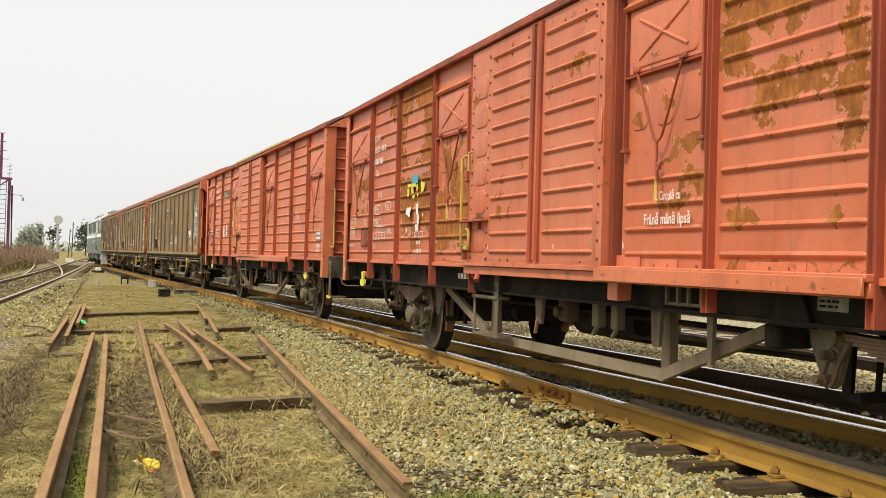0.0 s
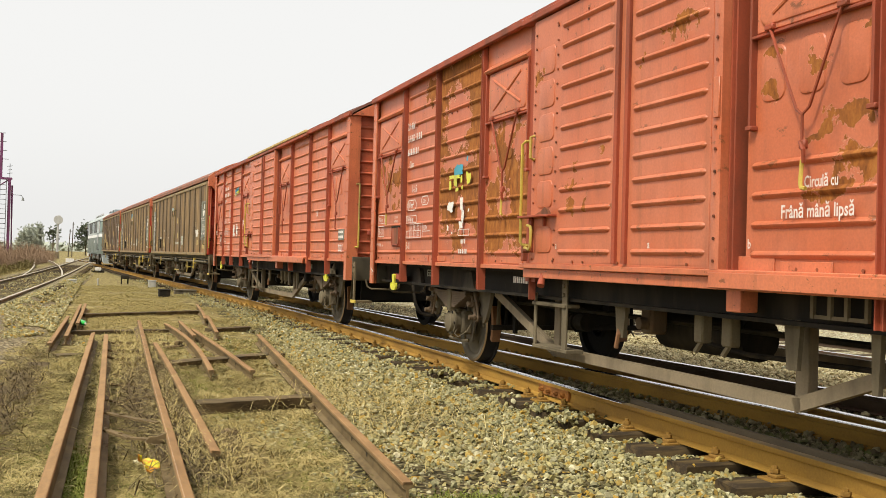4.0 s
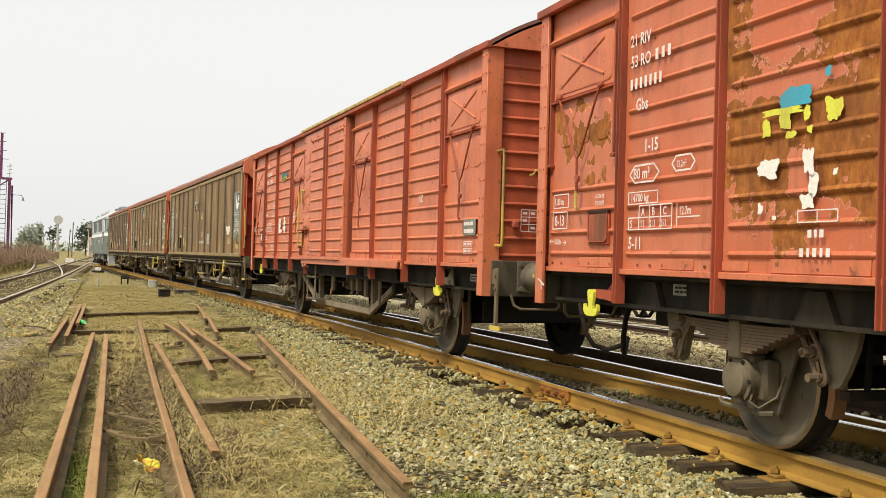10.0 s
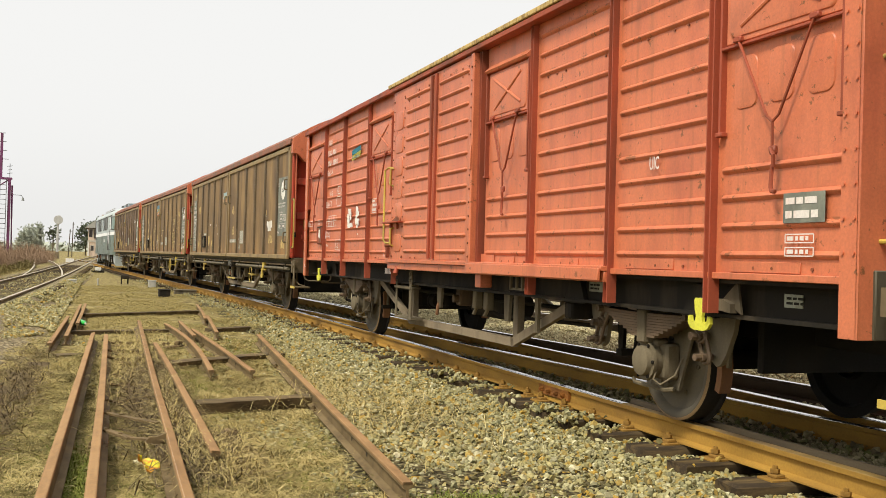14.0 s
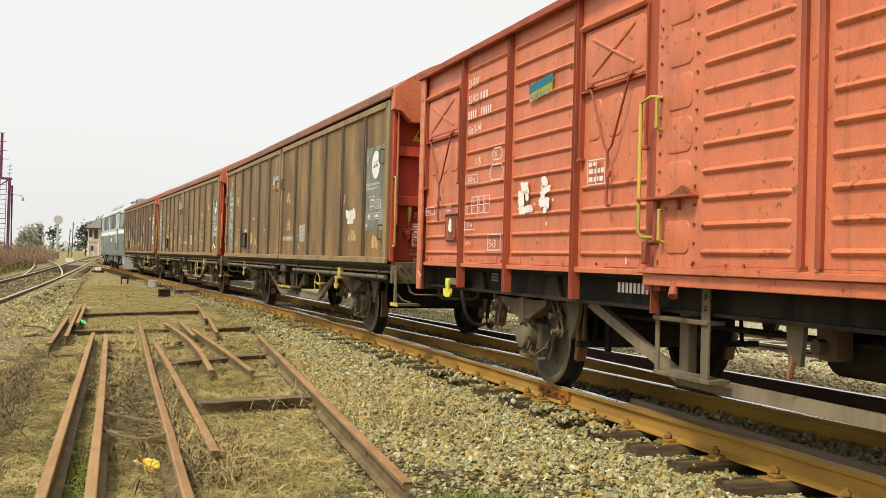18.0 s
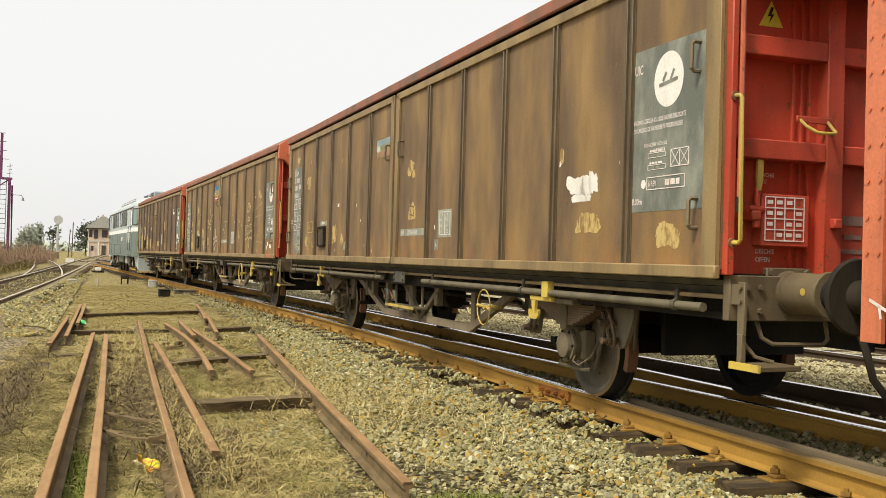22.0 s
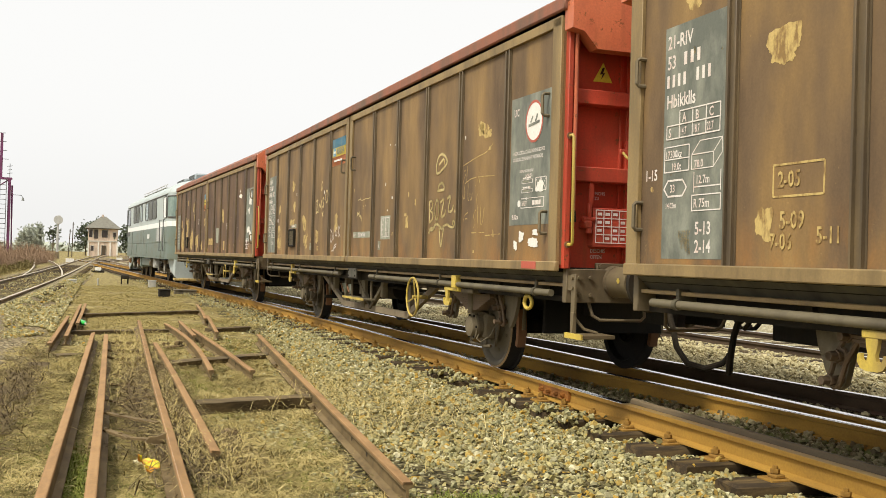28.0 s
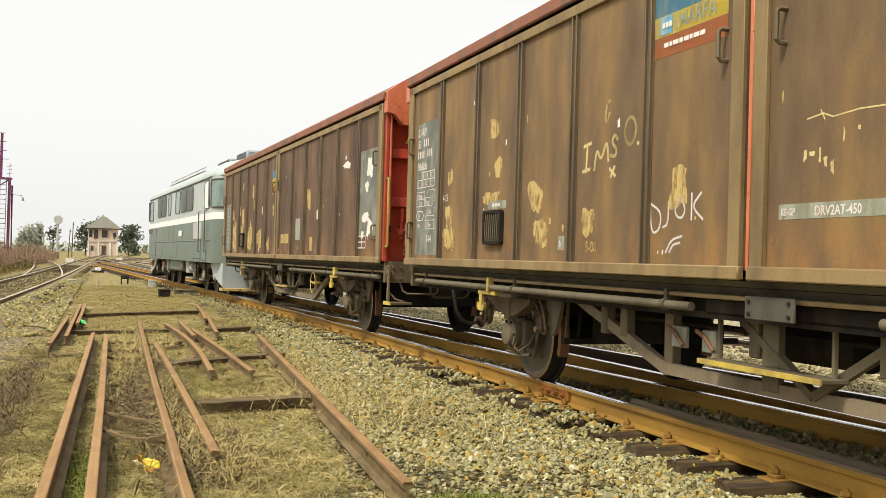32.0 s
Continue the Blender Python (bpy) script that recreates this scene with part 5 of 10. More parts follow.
    for yb, q in ((1.36, 0.05),):
        bm = B()
        box(bm, -1.445, -1.40, yb - q / 2, yb + q / 2, 1.12, 1.27, 0.006)
        part("door_latch", bm, "red_post", w)
    bm = B()
    box(bm, -1.445, -1.425, -3.92, -1.30, 0.995, 1.085, 0.004)
    part("door_sill", bm, "red", w)
    for yb in (-1.43,):
        bm = B()
        box(bm, -1.36, -1.24, yb - 0.07, yb + 0.07, 0.86, 1.035, 0.006)
        part("sill_bracket", bm, "red", w)
    # bottom rail of the side
    for y0, y1 in ((1.5, 6.30), (-6.30, -3.92)):
        bm = B()
        box(bm, -1.352, -1.30, y0, y1, 1.045, 1.085, 0.004)
        part("bottom_rail", bm, "red", w)
    # welded repair patches and solebar plates
    for y0, y1, z0, z1 in ((5.2, 5.7, 1.09, 1.165), (4.15, 4.55, 1.09, 1.16), (3.6, 3.85, 1.095, 1.15), (2.65, 3.4, 1.09, 1.17), (1.6, 2.1, 1.095, 1.15), (-1.75, -1.36, 1.09, 1.18), (-2.2, -1.8, 1.09, 1.155), (-3.4, -2.9, 1.09, 1.15), (-4.7, -4.1, 1.09, 1.16), (-5.9, -5.3, 1.09, 1.15)):
        bm = B()
        box(bm, -1.333, -1.325, y0, y1, z0, z1, 0.002)
        part("repair_patch", bm, "red", w)
    for y0, y1, z0 in ((-3.55, -3.32, 0.90), (4.45, 4.6, 0.92), (-5.75, -5.6, 0.90)):
        bm = B()
        box(bm, -1.186, -1.18, y0, y1, z0, z0 + 0.075)
        dp = part("data_plate", bm, "label_green", w)
        bars(dp, y1 - 0.02, z0 + 0.045, (0.04, 0.03, 0.05), 0.014, -1.188, "under", 0.012)
        bars(dp, y1 - 0.02, z0 + 0.018, (0.05, 0.04, 0.02), 0.014, -1.188, "under", 0.012)
    # far side
    part("side_panel", rib_panel(-6.3, 6.3, BOT, EAVE, 1.325, R_RIBS, 1.0), "red", w)
    for y in R_POSTS:
        bm = B()
        box(bm, 1.30, 1.39, y - 0.045, y + 0.045, 0.84, EAVE)
        part("side_post", bm, "red_post", w)
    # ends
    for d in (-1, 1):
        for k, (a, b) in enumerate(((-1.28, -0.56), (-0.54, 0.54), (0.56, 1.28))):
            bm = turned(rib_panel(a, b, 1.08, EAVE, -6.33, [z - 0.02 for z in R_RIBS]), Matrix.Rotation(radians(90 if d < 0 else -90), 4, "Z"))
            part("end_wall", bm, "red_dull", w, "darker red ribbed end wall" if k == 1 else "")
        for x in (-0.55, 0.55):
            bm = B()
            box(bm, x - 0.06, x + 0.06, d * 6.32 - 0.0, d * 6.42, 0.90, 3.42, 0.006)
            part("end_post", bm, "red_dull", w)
        bm = B()
        arc = [(x, EAVE - 0.02 + 0.43 * (1 - (x / 1.36) ** 2)) for x in np.linspace(1.36, -1.36, 18)]
        prism(bm, arc, "y", d * 6.40 - 0.025, d * 6.40 + 0.025)
        part("end_gable", bm, "red", w)
        for s in (-1, 1):
            if d < 0:
                xx = s * 1.26
                bm = B()
                tube(bm, [(xx, -6.38, 2.16), (xx, -6.52, 2.16), (xx, -6.53, 2.10), (xx, -6.53, 1.32), (xx, -6.52, 1.26), (xx, -6.38, 1.26)], 0.013, 8)
                part("handrail", bm, "yellow", w, "yellow tubular handrail")
                bm = B()
                tube(bm, [(s * 0.90, -6.36, 1.95), (s * 0.90, -6.44, 1.955), (s * 0.905, -6.47, 1.985), (s * 0.72, -6.47, 1.99), (s * 0.70, -6.44, 1.955), (s * 0.70, -6.36, 1.95)], 0.013, 8)
                part("grab_handle", bm, "yellow", w)
            if s * d < 0:
                continue
            bm = B()
            box(bm, min(s * 1.08, s * 1.325), max(s * 1.08, s * 1.325), min(d * 6.47, d * 6.69), max(d * 6.47, d * 6.69), 0.475, 0.505, 0.004)
            st = part("footstep", bm, "sleeper_old", w, "worn timber footstep with a yellow edge")
            bm = B()
            box(bm, min(s * 1.325, s * 1.340), max(s * 1.325, s * 1.340), min(d * 6.465, d * 6.695), max(d * 6.465, d * 6.695), 0.47, 0.512)
            part("step_edge", bm, "yellow", st)
            bm = B()
            box(bm, s * 1.30 - 0.010, s * 1.30 + 0.010, d * 6.525 - 0.028, d * 6.525 + 0.028, 0.80, 1.05, 0.003)
            box(bm, s * 1.30 - 0.014, s * 1.30 + 0.014, d * 6.525 - 0.022, d * 6.525 + 0.022, 0.505, 0.80, 0.003)
            box(bm, s * 1.30 - 0.008, s * 1.30 + 0.008, min(d * 6.44, d * 6.51), max(d * 6.44, d * 6.51), 0.90, 1.04)
            sh = part("step_hanger", bm, "olive", st)
            for z in (0.86, 0.98):
                bm = B()
                cyl(bm, (s * 1.308, d * 6.525, z), (s * 1.326, d * 6.525, z), 0.018, seg=6)
                part("hanger_bolt", bm, "olive", sh)
        buffers(w, d * 7.01, "guard")
    # roof
    bm = B()
    arc = [(x, EAVE + 0.02 + 0.45 * (1 - (x / 1.40) ** 2)) for x in np.linspace(1.40, -1.40, 22)]
    inner = [(x * 0.985, z - 0.03) for x, z in reversed(arc)]
    prism(bm, arc + inner, "y", -6.42, 6.42)
    roof = part("roof", bm, "roof_red", w, "arched dull red sheet roof")
    for y in np.linspace(-5.4, 5.4, 7):
        bm = B()
        prism(bm, [(x * 1.006, z + 0.012) for x, z in arc] + [(x, z - 0.004) for x, z in reversed(arc)], "y", y - 0.03, y + 0.03)
        part("roof_seam", bm, "roof_red", roof)
    for s in (-1, 1):
        bm = B()
        box(bm, s * 1.39 - 0.025, s * 1.39 + 0.025, -6.42, 6.42, EAVE - 0.035, EAVE + 0.03, 0.006)
        part("gutter", bm, "red_post", roof)
    # running gear
    for y in (-4, 4):
        for s in (-1, 1):
            suspension(w, y, s)
    for s in (-1, 1):
        truss(w, s, [(2.75, 0.80), (1.45, 0.36), (-1.66, 0.36), (-2.92, 0.80)])
        for d in (-1, 1):
            bm = B()
            yb = -4.98 if d < 0 else 5.52
            arm = "red_post" if peel and d > 0 else "under_light"
            prism(bm, [(yb + 0.03, 0.865), (yb + 0.03, 0.925), (yb - 0.20, 0.925), (yb - 0.28, 0.90), (yb - 0.28, 0.845), (yb - 0.20, 0.855)], "x", min(s * 1.23, s * 1.30), max(s * 1.23, s * 1.30))
            prism(bm, [(yb - 0.34, 0.84), (yb - 0.16, 0.925), (yb - 0.30, 1.03)], "x", min(s * 1.25, s * 1.265), max(s * 1.25, s * 1.265))
            part("hook_arm", bm, arm, w)
            bm = B()
            ol = [(yb + q * 0.86, h + 0.022) for q, h in HOOK_SHAPE]
            prism(bm, ol, "x", min(s * 1.30, s * 1.322), max(s * 1.30, s * 1.322))
            part("towing_hook", bm, "lime", w, "bright yellow towing hook")
    bm = B()
    cyl(bm, (-0.5, -0.55, 0.63), (-0.5, 0.55, 0.63), 0.16, seg=18)
    part("brake_reservoir", bm, "under", w, "black brake air reservoir")
    bm = B()
    tube(bm, [(-0.72, -2.2, 0.70), (-0.72, 3.2, 0.70)], 0.022, 6)
    tube(bm, [(-0.2, -6.3, 0.78), (-0.2, 6.3, 0.78)], 0.024, 6)
    part("brake_rigging", bm, "under", w)
    # black blocks added to fill the darkness under the floor
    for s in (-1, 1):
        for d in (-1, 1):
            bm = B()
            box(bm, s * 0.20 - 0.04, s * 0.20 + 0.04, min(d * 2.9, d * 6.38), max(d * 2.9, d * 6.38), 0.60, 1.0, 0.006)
            part("shade_sill", bm, "grease", w)
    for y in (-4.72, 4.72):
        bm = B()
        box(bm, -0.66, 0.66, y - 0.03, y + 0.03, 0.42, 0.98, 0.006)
        part("shade_bearer", bm, "grease", w)
    for y in (-3.3, 3.3):
        bm = B()
        box(bm, -0.9, 0.9, y - 0.04, y + 0.04, 0.40, 0.45)
        # upright plate added to stand for the darkness above the axle
        box(bm, -0.60, 0.60, y - 0.02, y + 0.02, 0.45, 0.96)
        for s in (-1, 1):
            tube(bm, [(s * 0.75, y, 0.40), (s * 0.72, y, 0.85)], 0.02, 6)
        part("brake_beam", bm, "under", w)
    for y in (-0.7, -1.0):
        bm = B()
        box(bm, -1.1, -1.02, y - 0.05, y + 0.05, 0.62, 0.84, 0.01)
        tube(bm, [(-1.06, y, 0.64), (-1.08, y + 0.05, 0.56)], 0.02, 6)
        part("brake_bracket", bm, "under_light", w)
    bm = B()
    box(bm, -0.90, -0.75, 0.20, 0.36, 0.60, 0.80, 0.02)
    cyl(bm, (-0.90, 0.28, 0.68), (-0.96, 0.28, 0.68), 0.045, seg=12)
    part("brake_valve", bm, "spring", w, "rusty brake distributor valve")
    bm = B()
    cyl(bm, (-0.6, 1.76, 0.58), (-0.6, 1.92, 0.58), 0.08, seg=16)
    cyl(bm, (-0.6, 1.92, 0.58), (-0.6, 1.94, 0.58), 0.10, seg=16)
    part("brake_slack_adjuster", bm, "under", w)
    bm = B()
    tube(bm, [(-1.12, 0.27, 0.66), (-1.16, 0.22, 0.60), (-1.16, 0.25, 0.50)], 0.018, 6)
    part("release_pull", bm, "shoe", w)
    bm = B()
    tube(bm, [(-0.85, -3.0, 0.60), (-0.85, -0.9, 0.56), (-0.85, -0.4, 0.60)], 0.018, 6)
    part("brake_rod", bm, "under", w)
    for y in (-3.05, 3.1):
        bm = B()
        prism(bm, [(y - 0.06, 0.84), (y + 0.06, 0.84), (y + 0.03, 0.38), (y - 0.03, 0.38)], "x", -0.74, -0.71)
        part("brake_lever", bm, "under", w)
    for y in (-2.9,):
        bm = B()
        box(bm, -1.15, -0.9, y - 0.07, y + 0.07, 0.66, 0.80, 0.015)
        part("frame_box", bm, "under", w)
    # iron ladder below the door
    bm = B()
    box(bm, -1.275, -1.12, 0.84, 1.48, 0.395, 0.425, 0.004)
    st = part("door_step", bm, "under_light", w, "grey iron ladder step below the door")
    for y, z1, q in ((0.90, 0.99, 0.043), (1.45, 0.86, 0.022)):
        bm = B()
        box(bm, -1.27, -1.255, y - q, y + q, 0.40, z1, 0.003)
        for zb in ((0.86, 0.93) if y < 1.2 else (0.84,)):
            cyl(bm, (-1.27, y, zb), (-1.285, y, zb), 0.016, seg=6)
        part("step_hanger", bm, "under_light", st)
    bm = B()
    box(bm, -1.285, -1.15, 0.86, 1.48, 0.755, 0.785, 0.004)
    part("step_tread", bm, "under_light", st)
    bm = B()
    cyl(bm, (-1.37, 1.09, 1.03), (-1.42, 1.03, 0.925), 0.022, 0.032, seg=12)
    part("drain_spout", bm, "red_post", w)
    bm = B()
    box(bm, -1.255, -1.245, -2.36, -1.96, 0.86, 0.88)
    for y in (-2.36, -2.22, -2.10, -1.97):
        box(bm, -1.262, -1.242, y - 0.012, y + 0.012, 0.86, 1.03)
    part("label_holder", bm, "under_light", w)
    for y, x0, z0, wd in ((-1.72, -1.18, 0.56, 0.14), (-2.32, -1.16, 0.50, 0.07), (0.22, -1.15, 0.58, 0.16)):
        bm = B()
        prism(bm, [(y - wd / 2, 0.84), (y + wd / 2, 0.84), (y + wd * 0.3, z0), (y - wd * 0.3, z0)], "x", x0, x0 + 0.03)
        part("frame_bracket", bm, "under_light", w)
    ws = [wheelset(w, y) for y in (-4, 4)]
    return w, ws


wagon_a, wheels_a = covered_wagon("covered_wagon", "orange-red ribbed steel covered goods wagon with large rust patches", {0: "peel_0", 1: "peel_1", 2: "peel_2", 3: "peel_3", 4: "peel_4", 5: "peel_5", 6: "peel_6", 7: "peel_7", "door": "peel_door"})
wagon_b, wheels_b = covered_wagon("covered_wagon", "orange-red ribbed steel covered goods wagon in sound paint")


# ---- brown sliding-wall wagon ----
def sliding_wagon(label, wall="brown", rear="brown_rear", seam="red", rim=0.155):
    w = thing("sliding_wall_wagon", label, "sliding-wall wagon", "coupled goods wagons")
    bm = B()
    box(bm, -1.30, 1.30, -6.4, 6.4, 1.00, 1.08)
    part("floor", bm, "under", w)
    for s in (-1, 1):
        bm = B()
        ol = [(s * 1.14, 0.80), (s * 1.24, 0.80), (s * 1.24, 0.84), (s * 1.19, 0.84), (s * 1.19, 0.98), (s * 1.30, 1.00), (s * 1.30, 1.03), (s * 1.14, 1.03)]
        prism(bm, ol, "y", -6.40, 6.40)
        part("solebar", bm, "under", w)
        for d in (-1, 1):
            # one sliding wall: sheet, ribs and frame
            y0, y1 = (0.078, 6.43) if d > 0 else (-6.43, -0.012)
            x = s * 1.372
            bm = B()
            box(bm, x - 0.012, x + 0.012, y0, y1, 1.10, 3.07)
            wl = part("sliding_wall", bm, wall if d > 0 else rear, w, "brown sheet sliding wall streaked with rust and chalk")
            ribs = [1.13, 2.21, 3.24, 4.25, 5.28] if d > 0 else [-1.185, -2.20, -3.23, -4.23, -5.37]
            for y in ribs:
                bm = B()
                xo = x + s * 0.012
                # a hat section: two flanges on a narrow sunk sole
                box(bm, min(xo, xo + s * 0.006), max(xo, xo + s * 0.006), y - 0.058, y + 0.058, 1.12, 3.05)
                for yy in (-0.046, 0.026):
                    box(bm, min(xo, xo + s * 0.026), max(xo, xo + s * 0.026), y + yy, y + yy + 0.020, 1.12, 3.05, 0.003)
                part("wall_rib", bm, "rib", wl)
            bm = B()
            xo = x + s * 0.012
            for a, b, c, e in ((y0, y0 + (0.115 if d > 0 else 0.15), 1.10, 3.07), (y1 - (0.15 if d > 0 else 0.115), y1, 1.10, 3.07)):
                box(bm, min(xo, xo + s * 0.03), max(xo, xo + s * 0.03), a, b, c, e, 0.004)
            box(bm, min(xo, xo + s * 0.03), max(xo, xo + s * 0.03), y0 + 0.002, y1 - 0.002, 3.0, 3.08, 0.004)
            box(bm, min(xo, xo + s * 0.045), max(xo, xo + s * 0.045), y0 - 0.01, y1 + 0.01, 1.045, 1.125, 0.008)
            part("wall_frame", bm, "frame_gold", wl)
            yh = 0.27 if d > 0 else -0.25
            for y in (yh, y1 - 0.16 if d > 0 else y0 + 0.24):
                for z in (2.31,) if abs(y) < 1 else (1.35, 2.31):
                    bm = B()
                    xo = x + s * 0.012
                    tube(bm, [(xo, y, z), (xo + s * 0.05, y, z), (xo + s * 0.065, y, z + 0.015), (xo + s * 0.065, y, z + 0.165), (xo + s * 0.05, y, z + 0.18), (xo, y, z + 0.18)], 0.014, 6)
                    part("wall_handle", bm, "under_light", wl)
        bm = B()
        box(bm, s * 1.385 - 0.012, s * 1.385 + 0.012, 0.014, 0.046, 1.10, 3.07, 0.003)
        part("centre_strip", bm, seam, w, "thin red seal between the two sliding walls")
        bm = B()
        box(bm, s * 1.36 - 0.012, s * 1.36 + 0.012, -0.012, 0.078, 1.10, 3.07)
        part("centre_post", bm, "under", w)
        # lower flared skirt and the two operating pipes
        bm = B()
        ol = [(s * 1.31, 1.04), (s * 1.34, 1.04), (s * 1.24, 0.95), (s * 1.21, 0.95)]
        prism(bm, ol, "y", -6.4, 6.4)
        part("skirt", bm, "beam", w)
        bm = B()
        box(bm, min(s * 1.20, s * 1.315), max(s * 1.20, s * 1.315), -6.38, 6.38, 0.925, 0.952, 0.004)
        part("ledge", bm, "frame_gold", w)
        for ya, yb, z in ((-6.2, -0.92, 0.868), (0.66, 6.2, 0.868)):
            bm = B()
            cyl(bm, (s * 1.33, ya, z), (s * 1.33, yb, z), 0.028, seg=14)
            pp = part("operating_rod", bm, "rod", w, "dusty grey operating rod along the frame")
            for y in np.linspace(ya + 0.3, yb - 0.3, 3):
                bm = B()
                cyl(bm, (s * 1.33, y - 0.022, z), (s * 1.33, y + 0.022, z), 0.037, seg=12)
                box(bm, min(s * 1.2, s * 1.33), max(s * 1.2, s * 1.33), y - 0.018, y + 0.018, z - 0.01, z + 0.10)
                part("rod_bracket", bm, "headstock", pp)
        bm = B()
        box(bm, min(s * 1.345, s * 1.36), max(s * 1.345, s * 1.36), -0.33, 0.09, 0.83, 0.96, 0.004)
        lk = part("lock_plate", bm, "beam", w, "grey steel cover plate over the wall lock")
        for yy, zz in ((-0.29, 0.86), (0.05, 0.86), (-0.29, 0.93), (0.05, 0.93)):
            bm = B()
            cyl(bm, (s * 1.36, yy, zz), (s * 1.37, yy, zz), 0.012, seg=6)
            part("plate_bolt", bm, "under", lk)
        bm = B()
        box(bm, min(s * 1.15, s * 1.24), max(s * 1.15, s * 1.24), -0.90, 0.64, 0.82, 0.92, 0.006)
        part("lock_beam", bm, "under", w)
        bm = B()
        box(bm, min(s * 1.05, s * 1.10), max(s * 1.05, s * 1.10), 0.12, 0.27, 0.40, 0.83, 0.006)
        part("frame_post", bm, "under_light", w)
        for ya, za in ((0.47, 0.80), (-0.82, 0.80)):
            bm = B()
            tube(bm, [(s * 1.08, ya, za), (s * 1.08, -0.17, 0.42)], 0.036, 4)
            part("frame_brace", bm, "under_light", w)
    for d in (-1, 1):
        bm = B()
        box(bm, -1.33, 1.33, d * 6.425 - 0.035, d * 6.425 + 0.035, 0.80, 1.07, 0.006)
        hs = part("headstock", bm, "olive", w, "grimy olive-brown headstock beam")
        for s in (-1, 1):
            for xx, zz in ((1.22, 0.86), (1.22, 1.0), (1.12, 0.86), (1.12, 1.0)):
                bm = B()
                cyl(bm, (s * xx, d * 6.46, zz), (s * xx, d * 6.485, zz), 0.017, seg=6)
                part("headstock_bolt", bm, "olive", hs)
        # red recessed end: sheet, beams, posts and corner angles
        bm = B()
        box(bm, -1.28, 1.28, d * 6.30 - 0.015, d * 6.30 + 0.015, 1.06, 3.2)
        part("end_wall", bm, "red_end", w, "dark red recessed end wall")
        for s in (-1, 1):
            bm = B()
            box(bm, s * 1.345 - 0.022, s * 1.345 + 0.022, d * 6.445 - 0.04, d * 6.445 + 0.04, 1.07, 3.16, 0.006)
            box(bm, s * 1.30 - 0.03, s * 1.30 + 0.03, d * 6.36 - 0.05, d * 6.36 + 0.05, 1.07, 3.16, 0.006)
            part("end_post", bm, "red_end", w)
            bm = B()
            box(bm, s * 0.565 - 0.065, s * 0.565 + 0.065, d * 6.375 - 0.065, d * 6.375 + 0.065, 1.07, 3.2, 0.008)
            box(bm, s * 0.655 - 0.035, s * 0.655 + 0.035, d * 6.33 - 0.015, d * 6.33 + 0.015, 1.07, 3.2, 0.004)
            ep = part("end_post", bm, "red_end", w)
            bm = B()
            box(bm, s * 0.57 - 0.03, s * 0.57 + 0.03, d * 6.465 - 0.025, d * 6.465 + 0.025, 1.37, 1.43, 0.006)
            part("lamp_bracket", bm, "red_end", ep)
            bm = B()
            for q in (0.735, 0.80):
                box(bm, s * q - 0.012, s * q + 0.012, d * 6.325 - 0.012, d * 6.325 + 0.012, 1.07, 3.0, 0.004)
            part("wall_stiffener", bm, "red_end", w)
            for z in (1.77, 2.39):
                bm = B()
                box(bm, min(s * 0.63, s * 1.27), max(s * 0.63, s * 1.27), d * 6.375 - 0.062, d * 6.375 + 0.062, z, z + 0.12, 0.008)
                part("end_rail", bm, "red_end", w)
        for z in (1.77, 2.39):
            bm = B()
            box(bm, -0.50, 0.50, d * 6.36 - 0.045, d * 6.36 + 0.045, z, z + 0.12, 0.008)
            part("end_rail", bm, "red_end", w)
        bm = B()
        arc = [(x, 3.21 + 0.50 * (1 - abs(x / 1.40) ** 2.2)) for x in np.linspace(1.40, -1.40, 18)]
        prism(bm, arc + [(-1.40, 2.95), (-1.30, 2.93), (-1.18, 2.80), (1.18, 2.80), (1.30, 2.93), (1.40, 2.95)], "y", d * 6.46, d * 6.60)
        part("end_gable", bm, "red", w, "orange-red arched gable over the end")
        for s in (-1, 1) if d < 0 else ():
            bm = B()
            tube(bm, [(s * 1.345, -6.47, 2.12), (s * 1.345, -6.535, 2.12), (s * 1.343, -6.55, 2.10), (s * 1.34, -6.56, 1.275), (s * 1.342, -6.545, 1.26), (s * 1.345, -6.47, 1.26)], 0.013, 8)
            hr = part("handrail", bm, "yellow", w, "yellow tubular handrail")
            for z in (1.26, 2.12):
                bm = B()
                cyl(bm, (s * 1.345, -6.484, z), (s * 1.345, -6.496, z), 0.028, seg=10)
                part("rail_foot", bm, "shoe", hr)
            bm = B()
            box(bm, min(s * 0.60, s * 0.87), max(s * 0.60, s * 0.87), -6.452, -6.437, 2.005, 2.045, 0.004)
            gm = part("handle_bar", bm, "red_end", w)
            bm = B()
            tube(bm, [(s * 0.84, -6.445, 2.02), (s * 0.835, -6.49, 1.98), (s * 0.80, -6.53, 1.945), (s * 0.78, -6.54, 1.935), (s * 0.665, -6.54, 1.935), (s * 0.645, -6.53, 1.945), (s * 0.635, -6.445, 2.02)], 0.011, 8)
            part("grab_handle", bm, "yellow", gm)
            bm = B()
            box(bm, min(s * 1.06, s * 1.345), max(s * 1.06, s * 1.345), -6.77, -6.51, 0.535, 0.565, 0.004)
            st = part("footstep", bm, "sleeper_old", w, "worn timber footstep with a yellow edge")
            bm = B()
            box(bm, min(s * 1.345, s * 1.360), max(s * 1.345, s * 1.360), -6.775, -6.505, 0.53, 0.572)
            part("step_edge", bm, "yellow", st)
            bm = B()
            box(bm, s * 1.31 - 0.010, s * 1.31 + 0.010, -6.585, -6.52, 0.72, 1.03, 0.003)
            box(bm, s * 1.31 - 0.016, s * 1.31 + 0.016, -6.575, -6.53, 0.565, 0.73, 0.003)
